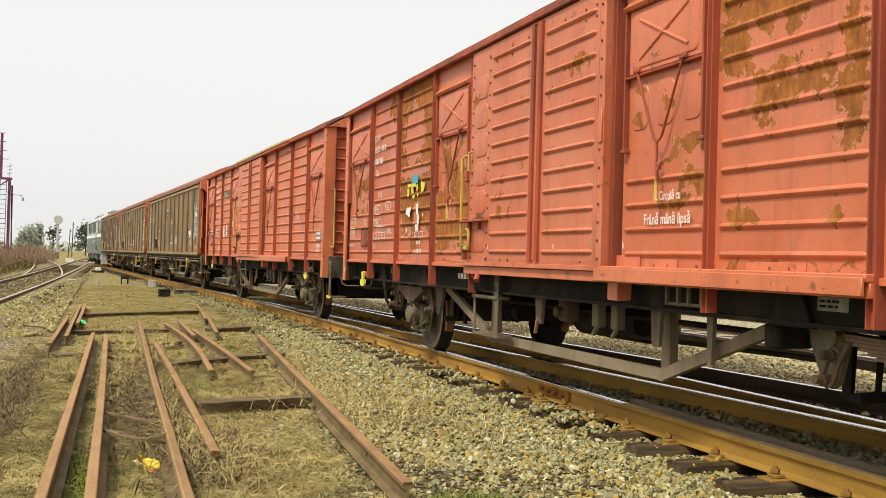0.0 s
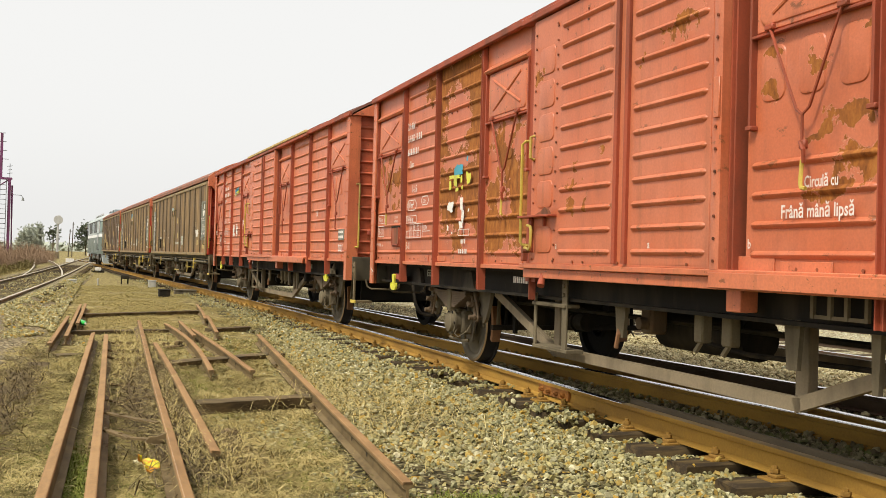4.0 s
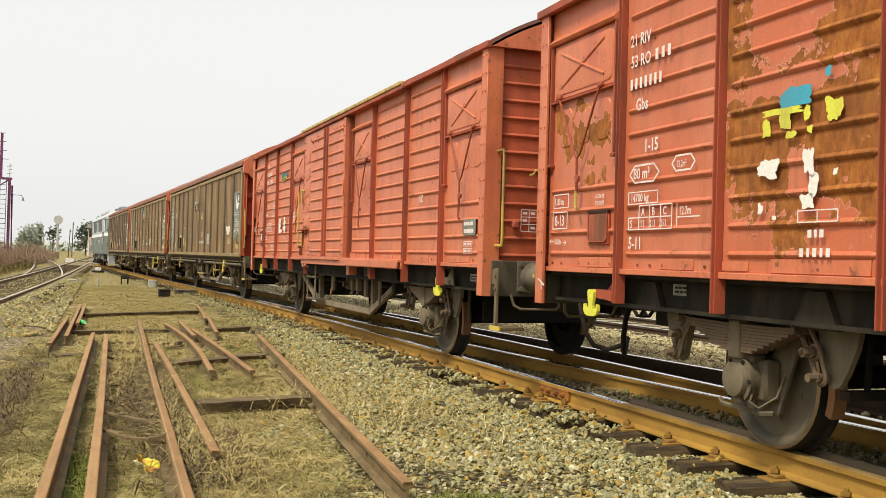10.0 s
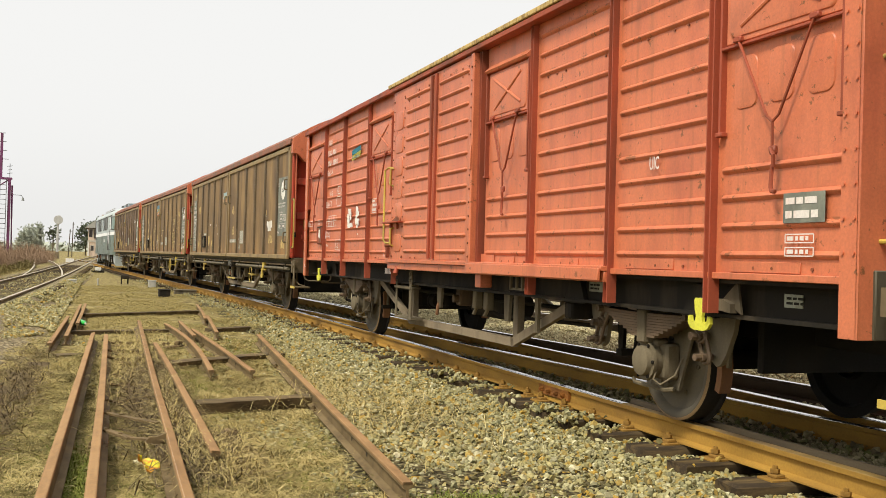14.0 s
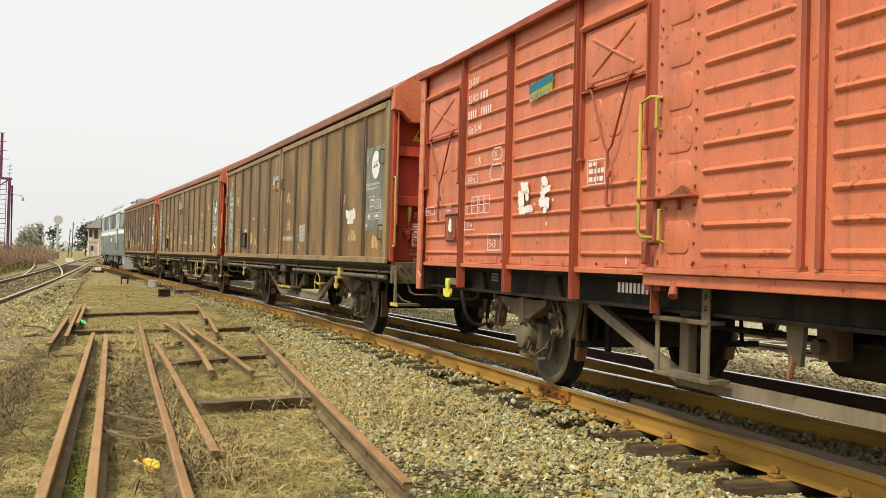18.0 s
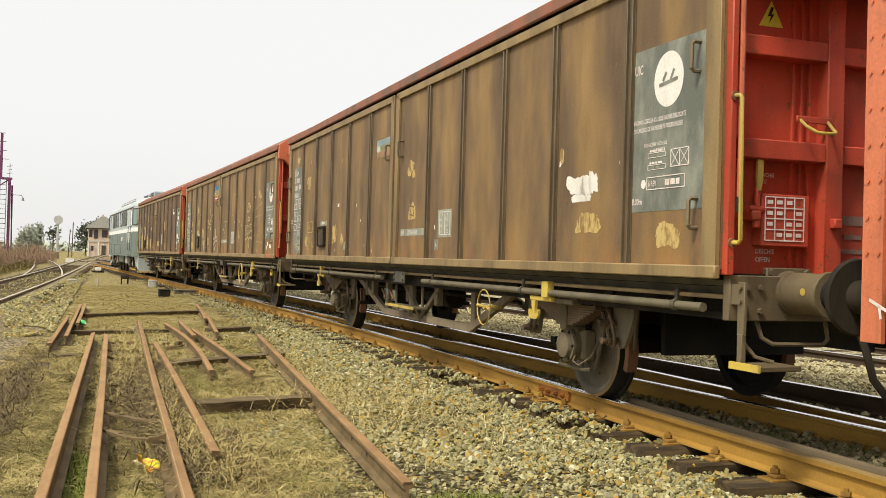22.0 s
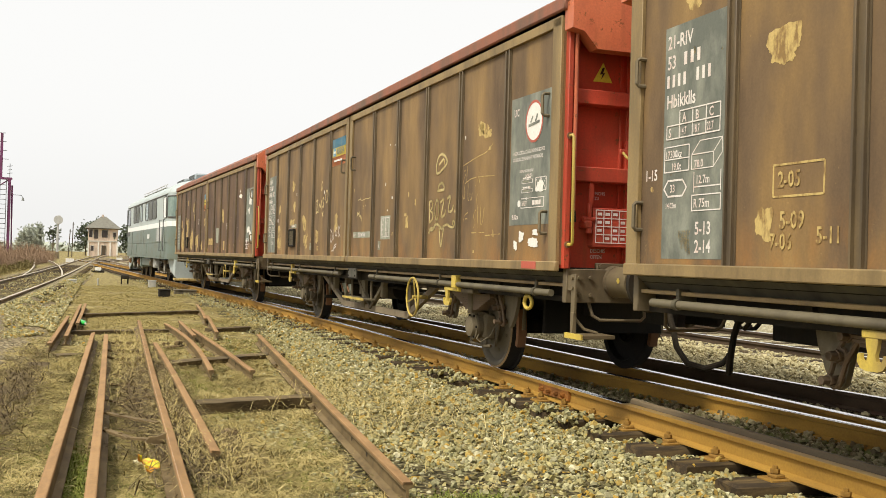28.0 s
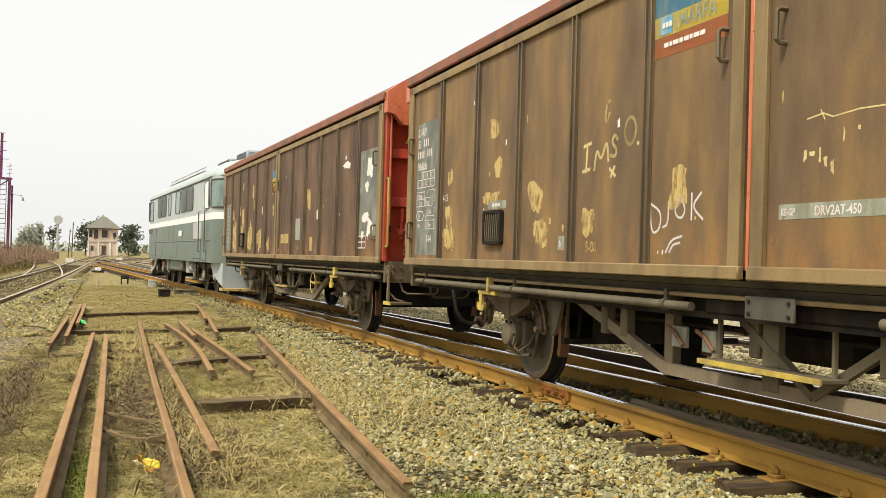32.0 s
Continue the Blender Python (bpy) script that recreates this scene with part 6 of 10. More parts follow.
            tube(bm, [(s * 1.30, -6.53, 0.70), (s * 1.22, -6.56, 0.60), (s * 1.12, -6.60, 0.57)], 0.012, 6)
            box(bm, s * 1.31 - 0.008, s * 1.31 + 0.008, -6.54, -6.455, 0.90, 1.02)
            sh = part("step_hanger", bm, "olive", st)
            for z in (0.92, 1.0):
                bm = B()
                cyl(bm, (s * 1.318, -6.553, z), (s * 1.336, -6.553, z), 0.016, seg=6)
                part("hanger_bolt", bm, "olive", sh)
        buffers(w, d * 7.01, "olive")
    # roof
    bm = B()
    arc = [(x, 3.19 + 0.46 * (1 - abs(x / 1.415) ** 2.6)) for x in np.linspace(1.415, -1.415, 24)]
    prism(bm, arc + [(x * 0.985, z - 0.03) for x, z in reversed(arc)], "y", -6.54, 6.54)
    roof = part("roof", bm, "roof_brown", w, "arched reddish-brown sheet roof")
    for s in (-1, 1):
        bm = B()
        box(bm, s * 1.41 - 0.02, s * 1.41 + 0.02, -6.5, 6.5, 3.11, 3.22, 0.012)
        part("roof_rail", bm, "roof_brown", roof)
    for y in (-3.95, 4.04):
        for s in (-1, 1):
            suspension(w, y, s)
    for s in (-1, 1):
        truss(w, s, [(2.66, 0.82), (1.34, 0.41), (-1.75, 0.41), (-2.80, 0.82)])
        for d in (-1, 1):
            bm = B()
            yb = -4.05 if d < 0 else 3.92
            ys, q = (yb, 0.055) if d < 0 else (yb + 0.06, 0.025)
            box(bm, min(s * 1.30, s * 1.362), max(s * 1.30, s * 1.362), ys - q, ys + q, 0.83, 0.96, 0.004)
            part("rod_sleeve", bm, "yellow", w, "yellow sleeve on the operating rod")
            bm = B()
            yh = yb + (0.26 if d < 0 else 0.29)
            box(bm, min(s * 1.24, s * 1.335), max(s * 1.24, s * 1.335), yb - 0.06, yh + 0.07, 0.795, 0.835, 0.006)
            hk = part("hook_arm", bm, "yellow", w, "yellow arm carrying the towing hook")
            bm = B()
            ol = [(yh + q * 0.72, 0.64 + (h - 0.702) * 0.9) for q, h in HOOK_SHAPE]
            prism(bm, ol, "x", min(s * 1.31, s * 1.332), max(s * 1.31, s * 1.332))
            part("towing_hook", bm, "yellow", hk, "yellow towing hook")
            bm = B()
            box(bm, min(s * 1.20, s * 1.30), max(s * 1.20, s * 1.30), yb - 0.37, yb - 0.06, 0.785, 0.83, 0.008)
            part("arm_root", bm, "under_light", w)
        if rim < 0.18:
            continue
        # towing eye behind the rear wheel
        bm = B()
        tube(bm, [(s * 1.28, -5.66 + 0.075 * math.cos(q), 0.765 + 0.055 * math.sin(q)) for q in np.linspace(0, math.tau, 15)], 0.017, 8)
        tube(bm, [(s * 1.28, -5.60, 0.80), (s * 1.22, -5.55, 0.86)], 0.018, 6)
        part("towing_eye", bm, "yellow", w, "chipped yellow towing eye")
    # brake wheel on the lit side
    bm = B()
    ring = [(-1.36, -2.77 + rim * math.cos(a), 0.68 + rim * 1.06 * math.sin(a)) for a in np.linspace(0, math.tau, 25)]
    tube(bm, ring, 0.0065 if rim < 0.18 else 0.013, 8)
    hw = part("brake_wheel", bm, "yellow", w, "bright yellow hand-brake wheel")
    for k in range(2 if rim < 0.18 else 3):
        a = k * math.pi + 0.1 if rim < 0.18 else k * math.tau / 3 + 1.75
        bm = B()
        tube(bm, [(-1.33, -2.77, 0.68), (-1.36, -2.77 + rim * math.cos(a), 0.68 + rim * 1.06 * math.sin(a))], 0.016 if rim < 0.18 else 0.010, 6)
        part("spoke", bm, "yellow", hw)
    bm = B()
    cyl(bm, (-1.36, -2.77, 0.68), (-1.18, -2.77, 0.68), 0.022, seg=10)
    part("wheel_shaft", bm, "yellow", hw)
    # step board with a yellow edge in the middle
    bm = B()
    box(bm, -1.27, -1.10, -0.45, 0.66, 0.525, 0.55, 0.004)
    st = part("step_board", bm, "under_light", w)
    bm = B()
    box(bm, -1.282, -1.27, -0.45, 0.66, 0.522, 0.553)
    part("step_edge", bm, "yellow", st)
    for y in (-0.40, 0.61):
        bm = B()
        tube(bm, [(-1.15, y, 0.55), (-1.15, y, 0.85)], 0.018, 6)
        part("step_hanger", bm, "under_light", st)
    for y, z, wd in ((1.06, 0.65, 0.17), (0.72, 0.645, 0.15)):
        bm = B()
        box(bm, -1.16, -1.13, y - wd / 2, y + wd / 2, z - 0.07, z + 0.07, 0.006)
        lv = part("changeover_plate", bm, "label_green", w, "chipped pale changeover plate with a lever")
        bm = B()
        tube(bm, [(-1.17, y + 0.12, z + 0.06), (-1.19, y, z + 0.03), (-1.19, y - 0.10, z - 0.05)], 0.014, 6)
        part("changeover_lever", bm, "shoe", lv)
    bm = B()
    cyl(bm, (-0.6, -0.06, 0.66), (-0.6, 0.78, 0.66), 0.135, seg=20)
    part("brake_reservoir", bm, "under", w)
    bm = B()
    tube(bm, [(-0.72, -2.2, 0.70), (-0.72, 3.2, 0.70)], 0.022, 6)
    tube(bm, [(-0.2, -6.3, 0.78), (-0.2, 6.3, 0.78)], 0.024, 6)
    part("brake_rigging", bm, "under", w)
    # black sills and plates added where only underfloor darkness shows
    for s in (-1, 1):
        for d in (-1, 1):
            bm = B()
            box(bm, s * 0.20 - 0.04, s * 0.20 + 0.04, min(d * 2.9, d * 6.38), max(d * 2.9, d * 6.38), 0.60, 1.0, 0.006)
            part("shade_sill", bm, "grease", w)
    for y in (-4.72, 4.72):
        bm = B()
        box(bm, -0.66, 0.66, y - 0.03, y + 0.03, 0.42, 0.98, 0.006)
        part("shade_bearer", bm, "grease", w)
    for y in (-3.3, 3.3):
        bm = B()
        box(bm, -0.9, 0.9, y - 0.04, y + 0.04, 0.40, 0.45)
        # the plate above is added, standing for darkness over the axle
        box(bm, -0.60, 0.60, y - 0.02, y + 0.02, 0.45, 0.96)
        for s in (-1, 1):
            tube(bm, [(s * 0.75, y, 0.40), (s * 0.72, y, 0.85)], 0.02, 6)
        part("brake_beam", bm, "under", w)
    for y in (-0.7, 0.35, 1.9, 2.2):
        bm = B()
        box(bm, -1.1, -1.02, y - 0.05, y + 0.05, 0.58, 0.84, 0.01)
        part("brake_bracket", bm, "under_light", w)
    ws = [wheelset(w, y) for y in (-3.95, 4.04)]
    return w, ws


wagon_c, wheels_c = sliding_wagon("brown sliding-wall goods wagon with a black data panel and white blots")
wagon_d, wheels_d = sliding_wagon("brown sliding-wall goods wagon with pale graffiti and a tricolour sticker", rim=0.205)
wagon_e, wheels_e = sliding_wagon("brown sliding-wall goods wagon with peeling pale stickers", "chocolate", "chocolate_rear", "roof_brown")


# ---- locomotive ----
def diesel_locomotive():
    w = thing("diesel_locomotive", "grey-green and pale grey diesel locomotive with a white stripe", "locomotive")
    hw = 1.46
    quarter = [(-hw, 7.15), (-1.445, 7.35), (-1.40, 7.55), (-1.31, 7.74), (-1.17, 7.89), (-0.97, 8.0), (-0.4, 8.1)]
    front = quarter + [(-x, y) for x, y in reversed(quarter)]
    plan = front + [(x, -y) for x, y in reversed(front)]

    def slab(z0, z1, inset=0.0):
        bm = B()
        prism(bm, [(x * (1 - inset), y * (1 - inset * 0.25)) for x, y in plan], "z", z0, z1)
        return bm
    part("lower_body", slab(0.86, 2.00), "green", w, "grey-green lower body sides with access doors")
    part("stripe", slab(2.00, 2.18, -0.002), "stripe", w, "white waist stripe")
    part("upper_body", slab(2.18, 3.14), "grey", w, "pale grey upper body sides")
    bm = B()
    prof = [(-1.47, 3.14), (-1.47, 3.20), (-1.36, 3.36), (-1.10, 3.52), (-0.7, 3.62), (0, 3.66), (0.7, 3.62), (1.10, 3.52), (1.36, 3.36), (1.47, 3.20), (1.47, 3.14)]
    prism(bm, prof, "y", -7.3, 7.3)
    for d in (-1, 1):
        ring0 = [bm.verts.new((x, d * 7.3, z)) for x, z in prof]
        ring1 = [bm.verts.new((x * 0.86, d * 7.95, 3.14 + (z - 3.14) * 0.5)) for x, z in prof]
        for i in range(len(prof) - 1):
            bm.faces.new((ring0[i], ring0[i + 1], ring1[i + 1], ring1[i]))
        bm.faces.new(ring1)
    roof = part("roof", bm, "grey", w, "rounded pale grey roof")
    for y, l, z, wd in ((-3.9, 1.9, 3.86, 0.6), (-6.6, 1.4, 3.88, 0.6)):
        bm = B()
        box(bm, -wd, wd, y - l / 2, y + l / 2, 3.55, z, 0.05)
        rv = part("roof_vent", bm, "vent_grey", roof, "blue-grey roof ventilator box")
        for k in range(4):
            bm = B()
            box(bm, -wd - 0.015, -wd + 0.01, y - l / 2 + 0.08, y + l / 2 - 0.08, 3.66 + 0.05 * k, 3.68 + 0.05 * k)
            part("vent_slat", bm, "grille", rv)
    bm = B()
    box(bm, -1.06, -0.72, -3.2, 4.6, 3.575, 3.60, 0.006)
    tube(bm, [(-1.0, -3.3, 3.70), (-1.0, 4.7, 3.70)], 0.018, 6)
    for y in np.arange(-3.0, 4.7, 1.5):
        tube(bm, [(-1.0, y, 3.50), (-1.0, y, 3.70)], 0.014, 5)
    part("roof_walkway", bm, "pole_grey", roof, "grey roof walkway with a thin rail")

    def rounded(y0, y1, z0, z1, r):
        return [(y + r * math.cos(q), z + r * math.sin(q)) for y, z, k in ((y1 - r, z1 - r, 0), (y0 + r, z1 - r, 1), (y0 + r, z0 + r, 2), (y1 - r, z0 + r, 3)) for q in (k * math.pi / 2, (k + 0.33) * math.pi / 2, (k + 0.67) * math.pi / 2, (k + 1) * math.pi / 2)]

    def side_opening(name, y0, y1, z0, z1, material, lab=""):
        bm = B()
        prism(bm, rounded(y0, y1, z0, z1, 0.13), "x", -hw - 0.012, -hw + 0.02)
        p = part(name, bm, material, w, lab)
        bm = B()
        outer, inner = rounded(y0 - 0.022, y1 + 0.022, z0 - 0.022, z1 + 0.022, 0.15), rounded(y0, y1, z0, z1, 0.13)
        ring = [[bm.verts.new((x, y, z)) for y, z in ol] for ol, x in ((outer, -hw + 0.01), (outer, -hw - 0.024), (inner, -hw - 0.024), (inner, -hw + 0.01))]
        for k in range(4):
            for i in range(16):
                bm.faces.new((ring[k][i], ring[k][(i + 1) % 16], ring[(k + 1) % 4][(i + 1) % 16], ring[(k + 1) % 4][i]))
        part("window_frame", bm, "grille", p, "dark rubber window seal")
        return p
    # white panel stands for daylight showing through the open door window
    side_opening("cab_door_window", -6.92, -6.12, 2.32, 3.04, "stripe", "cab door window filled white for the bright view through")
    bm = B()
    box(bm, -hw - 0.02, -hw - 0.005, -6.90, -6.72, 2.36, 3.0, 0.004)
    part("door_post", bm, "grille", w)
    side_opening("cab_window", 5.9, 7.0, 2.30, 3.02, "glass", "cab side window with rounded corners")
    # wrap-round corner panes of the cab
    for d in (-1, 1):
        bm = B()
        arc = [(x, d * y) for x, y in quarter[1:5]]
        arc = [(-hw + 0.002, d * 7.22)] + arc[1:]
        for k, o in ((0, 1.014), (1, 1.0)):
            ring = [bm.verts.new((x * o, y * (1 + (o - 1) * 0.3), z)) for x, y in arc for z in (2.33, 3.03)]
            if k:
                for i in range(len(arc) - 1):
                    bm.faces.new((last[2 * i], last[2 * i + 2], ring[2 * i + 2], ring[2 * i]))
                    bm.faces.new((last[2 * i + 1], ring[2 * i + 1], ring[2 * i + 3], last[2 * i + 3]))
                for i in (0, 2 * len(arc) - 2):
                    bm.faces.new((last[i], ring[i], ring[i + 1], last[i + 1]))
            else:
                for i in range(len(arc) - 1):
                    bm.faces.new((ring[2 * i], ring[2 * i + 1], ring[2 * i + 3], ring[2 * i + 2]))
            last = ring
        part("corner_window", bm, "glass_green", w, "greenish wrap-round cab corner pane")
        for x, y in (arc[0], arc[-1]):
            bm = B()
            tube(bm, [(x * 1.016, y * 1.004, 2.31), (x * 1.016, y * 1.004, 3.05)], 0.022, 6)
            part("window_seal", bm, "grille", w)
        for z in (2.32, 3.04):
            bm = B()
            tube(bm, [(x * 1.016, y * 1.004, z) for x, y in arc], 0.022, 6)
            part("window_seal", bm, "grille", w)
    for y0, y1 in ((3.36, 4.46), (2.10, 3.20), (-2.72, -1.60), (-4.02, -2.88)):
        p = side_opening("louvre", y0, y1, 2.37, 3.06, "louvre", "grey ventilation louvre")
        for k in range(10):
            bm = B()
            box(bm, -hw - 0.03, -hw - 0.005, y0 + 0.06, y1 - 0.06, 2.41 + k * 0.062, 2.43 + k * 0.062)
            part("slat", bm, "louvre", p)
    for y0, y1 in ((0.86, 1.48), (-1.30, -0.34)):
        side_opening("engine_window", y0, y1, 2.37, 3.06, "glass_green")
    # seams and beading of the body
    for y in (-5.55, -4.4, 0.2, 4.9):
        bm = B()
        box(bm, -hw - 0.008, -hw + 0.01, y - 0.012, y + 0.012, 0.90, 1.99)
        part("body_seam", bm, "grille", w)
    bm = B()
    tube(bm, [(-hw - 0.004, -7.1, 1.46), (-hw - 0.004, 7.1, 1.46)], 0.014, 6)
    part("body_bead", bm, "green", w)
    bm = B()
    tube(bm, [(-hw - 0.004, -7.1, 3.12), (-hw - 0.004, 7.1, 3.12)], 0.025, 6)
    part("rain_strip", bm, "grille", w)
    for y0, y1 in ((-5.6, -3.5), (-0.9, 1.5), (3.0, 4.2), (5.0, 6.6)):
        bm = B()
        box(bm, -hw - 0.014, -hw + 0.01, y0, y1, 0.95, 1.42, 0.01)
        part("access_door", bm, "green", w)
    for y0, y1 in ((-5.7, -4.2), (1.2, 1.8)):
        bm = B()
        box(bm, -hw - 0.012, -hw + 0.01, y0, y1, 1.50, 1.98, 0.01)
        part("body_vent", bm, "pole_grey" if y0 < 0 else "green", w)
    bm = B()
    box(bm, -hw - 0.016, -hw + 0.01, -6.50, -5.72, 0.90, 1.99, 0.01)
    part("cab_door", bm, "green", w)
    for y in (-6.62, -5.62):
        bm = B()
        tube(bm, [(-hw - 0.02, y, 1.15), (-hw - 0.08, y, 1.15), (-hw - 0.08, y, 2.25), (-hw - 0.02, y, 2.25)], 0.018, 6)
        part("door_rail", bm, "grille", w)
    bars(w, -1.2, 1.62, (0.20, 0.14, 0.2, 0.14), 0.17, -hw - 0.018, "stripe")
    bm = B()
    box(bm, -hw - 0.012, -hw + 0.01, 6.2, 7.3, 1.80, 1.98, 0.006)
    part("louvre", bm, "grille", w)
    for d in (-1, 1):
        bm = B()
        side = [(6.20, 0.86), (6.26, 0.76), (6.45, 0.64), (6.75, 0.53), (7.15, 0.43), (7.60, 0.34), (8.04, 0.26), (8.04, 0.86)]
        for s in (-1, 1):
            prism(bm, [(d * yy, zz) for yy, zz in side], "x", min(s * 1.24, s * 1.275), max(s * 1.24, s * 1.275))
        box(bm, -1.24, 1.24, min(d * 7.98, d * 8.04), max(d * 7.98, d * 8.04), 0.22, 0.86)
        part("plough", bm, "grey", w, "pale grey curved rail guard")
        bm = B()
        box(bm, -1.29, 1.29, min(d * 7.7, d * 8.08), max(d * 7.7, d * 8.08), 0.15, 0.23, 0.01)
        part("plough_edge", bm, "cream" if d < 0 else "under", w)
        buffers(w, d * 8.24, "under_light")
        for x in (-0.62, 0.62):
            bm = B()
            box(bm, x - 0.5, x + 0.5, min(d * 8.0, d * 8.11), max(d * 8.0, d * 8.11), 2.35, 3.0, 0.03)
            part("windscreen", bm, "glass", w)
    bm = B()
    box(bm, -0.9, 0.9, -7.2, 7.2, 0.55, 0.86, 0.01)
    part("underframe", bm, "under", w)
    bm = B()
    box(bm, -1.3, 1.3, -0.9, 2.95, 0.52, 0.86, 0.03)
    part("fuel_tank", bm, "green", w)
    for y, r, m in ((3.3, 0.15, "shoe"), (-1.35, 0.16, "under_light"), (-2.9, 0.12, "pole_grey"), (7.2, 0.14, "shoe")):
        bm = B()
        cyl(bm, (-1.22, y - 0.25, 0.66), (-1.22, y + 0.25, 0.66), r, seg=14)
        part("air_reservoir", bm, m, w)
    for c in (-4.7, 4.7):
        # dark bulk added between the wheels to close the see-through gap
        bm = B()
        box(bm, -0.62, 0.62, c - 2.2, c + 2.2, 0.30, 0.86, 0.04)
        part("bogie_dark_fill", bm, "under", w)
    bm = B()
    box(bm, -1.3, 1.3, -2.4, -1.8, 0.48, 0.86, 0.02)
    part("battery_box", bm, "pole_grey", w)
    bm = B()
    box(bm, -1.34, 1.34, 2.15, 2.6, 0.45, 0.86, 0.02)
    part("battery_box", bm, "green", w)
    ws = []
    for c in (-4.7, 4.7):
        for s in (-1, 1):
            bm = B()
            box(bm, s * 1.02 - 0.06, s * 1.02 + 0.06, c - 2.3, c + 2.3, 0.46, 0.80, 0.01)
            bg = part("bogie_frame", bm, "under_light", w)
            for y in (c - 1.75, c, c + 1.75):
                bm = B()
                box(bm, s * 1.12 - 0.08, s * 1.12 + 0.08, y - 0.2, y + 0.2, 0.36, 0.66, 0.02)
                part("axle_box", bm, "under_light", bg)
                bm = B()
                cyl(bm, (s * 1.14, y, 0.50), (s * 1.23, y, 0.50), 0.12, 0.10, seg=14)
                part("axle_cap", bm, "concrete", bg)
                bm = B()
                cyl(bm, (s * 1.12, y - 0.42, 0.62), (s * 1.12, y - 0.62, 0.55), 0.07, seg=10)
                tube(bm, [(s * 1.18, y - 0.7, 0.34), (s * 1.18, y + 0.6, 0.30)], 0.02, 5)
                tube(bm, [(s * 1.2, y - 0.3, 0.85), (s * 1.2, y - 0.34, 0.3)], 0.016, 5)
                part("brake_gear", bm, "under", bg)
                bm = B()
                cyl(bm, (s * 1.1, y + 0.45, 0.45), (s * 1.1, y + 0.45, 0.80), 0.09, seg=10)
                part("coil_spring", bm, "spring", bg)
        for y in (c - 1.75, c, c + 1.75):
            ws.append(wheelset(w, y, "wheel", 0.50))
    return w, ws


loco, wheels_loco = diesel_locomotive()


# ---- painted marks and stickers ----
def plate(parent, y0, y1, z0, z1, x, material, name="painted_panel", label=""):
    bm = B()
    box(bm, x, x + 0.003, min(y0, y1), max(y0, y1), z0, z1)
    return part(name, bm, material, parent, label)


def flag(parent, y0, y1, z0, z1, x, mats, skew=0.0, name="sticker", label="faded striped sticker"):
    """A sticker of horizontal stripes, top first; skew lifts its far edge."""
    n = len(mats)
    top = None
    for k, m in enumerate(mats):
        a, b = z1 - (z1 - z0) * (k + 1) / n, z1 - (z1 - z0) * k / n
        bm = B()
        vs = [bm.verts.new(q) for q in ((x, y0, a + 0.0), (x, y1, a + skew), (x, y1, b + skew), (x, y0, b))]
        bm.faces.new(vs)
        bmesh.ops.solidify(bm, geom=bm.faces[:], thickness=0.002)
        o = part(name if top is None else "stripe", bm, m, parent if top is None else top, label if top is None else "")
        top = top or o
    return top


def ring_mark(parent, y, z, ry, rz, x, material, name="painted_disc", inner=0.0):
    bm = B()
    n = 28
    outer = [bm.verts.new((x, y + ry * math.cos(k * math.tau / n), z + rz * math.sin(k * math.tau / n))) for k in range(n)]
    if inner:
        ins = [bm.verts.new((x, y + ry * inner * math.cos(k * math.tau / n), z + rz * inner * math.sin(k * math.tau / n))) for k in range(n)]
        for k in range(n):
            bm.faces.new((outer[k], outer[(k + 1) % n], ins[(k + 1) % n], ins[k]))
    else:
        bm.faces.new(outer)
    return part(name, bm, material, parent)


def hex_mark(parent, y0, y1, z0, z1, x, material="white"):
    zc = (z0 + z1) / 2
    d = (y0 - y1) * 0.18
    scribble(parent, [[(y0 - d, z0), (y1 + d, z0), (y1, zc), (y1 + d, z1), (y0 - d, z1), (y0, zc), (y0 - d, z0)]], x, material, 0.006, "painted_frame")


def holder(parent, y0, y1, z0, z1, x, material, label):
    """A small framed document holder with a mesh front."""
    deep = 0.03 if material == "under" else 0.012
    bm = B()
    box(bm, x - deep, x + 0.01, y0, y1, z0, z1, 0.005)
    h = part("document_holder", bm, material, parent, label)
    if material != "under":
        bm = B()
        tube(bm, [(x - deep - 0.006, *q) for q in ((y0 + 0.012, z1 - 0.01), (y0 + 0.012, z0 + 0.045), (y0 + 0.035, z0 + 0.022), (y1 - 0.035, z0 + 0.022), (y1 - 0.012, z0 + 0.045), (y1 - 0.012, z1 - 0.01))], 0.007, 6)
        part("holder_frame", bm, material, h)
        bm = B()
        box(bm, x - deep - 0.004, x - deep, y0 + 0.02, y1 - 0.02, z0 + 0.03, z1 - 0.02)
        part("holder_door", bm, "flap", h, "dull red flap with flaking paint")
        bm = B()
        box(bm, x - deep - 0.008, x + 0.004, y0 - 0.005, y1 + 0.005, z1 - 0.012, z1 + 0.006)
        part("holder_lid", bm, "under", h)
        return h
    for a, b, c, e in ((y0 - 0.015, y0 + 0.015, z0, z1), (y1 - 0.015, y1 + 0.015, z0, z1), (y0, y1, z0 - 0.015, z0 + 0.015), (y0, y1, z1 - 0.015, z1 + 0.015)):
        bm = B()
        box(bm, x - 0.045, x, a, b, c, e, 0.004)
        part("holder_frame", bm, material, h)
    bm = B()
    for k in range(8):
        yy = y0 + (y1 - y0) * (k + 0.5) / 8
        tube(bm, [(x - 0.035, yy - 0.03, z0), (x - 0.035, yy + 0.03, z1)], 0.004, 4)
    tagged(part("wire_mesh", bm, "under_light", h), kind="stuff")
    return h


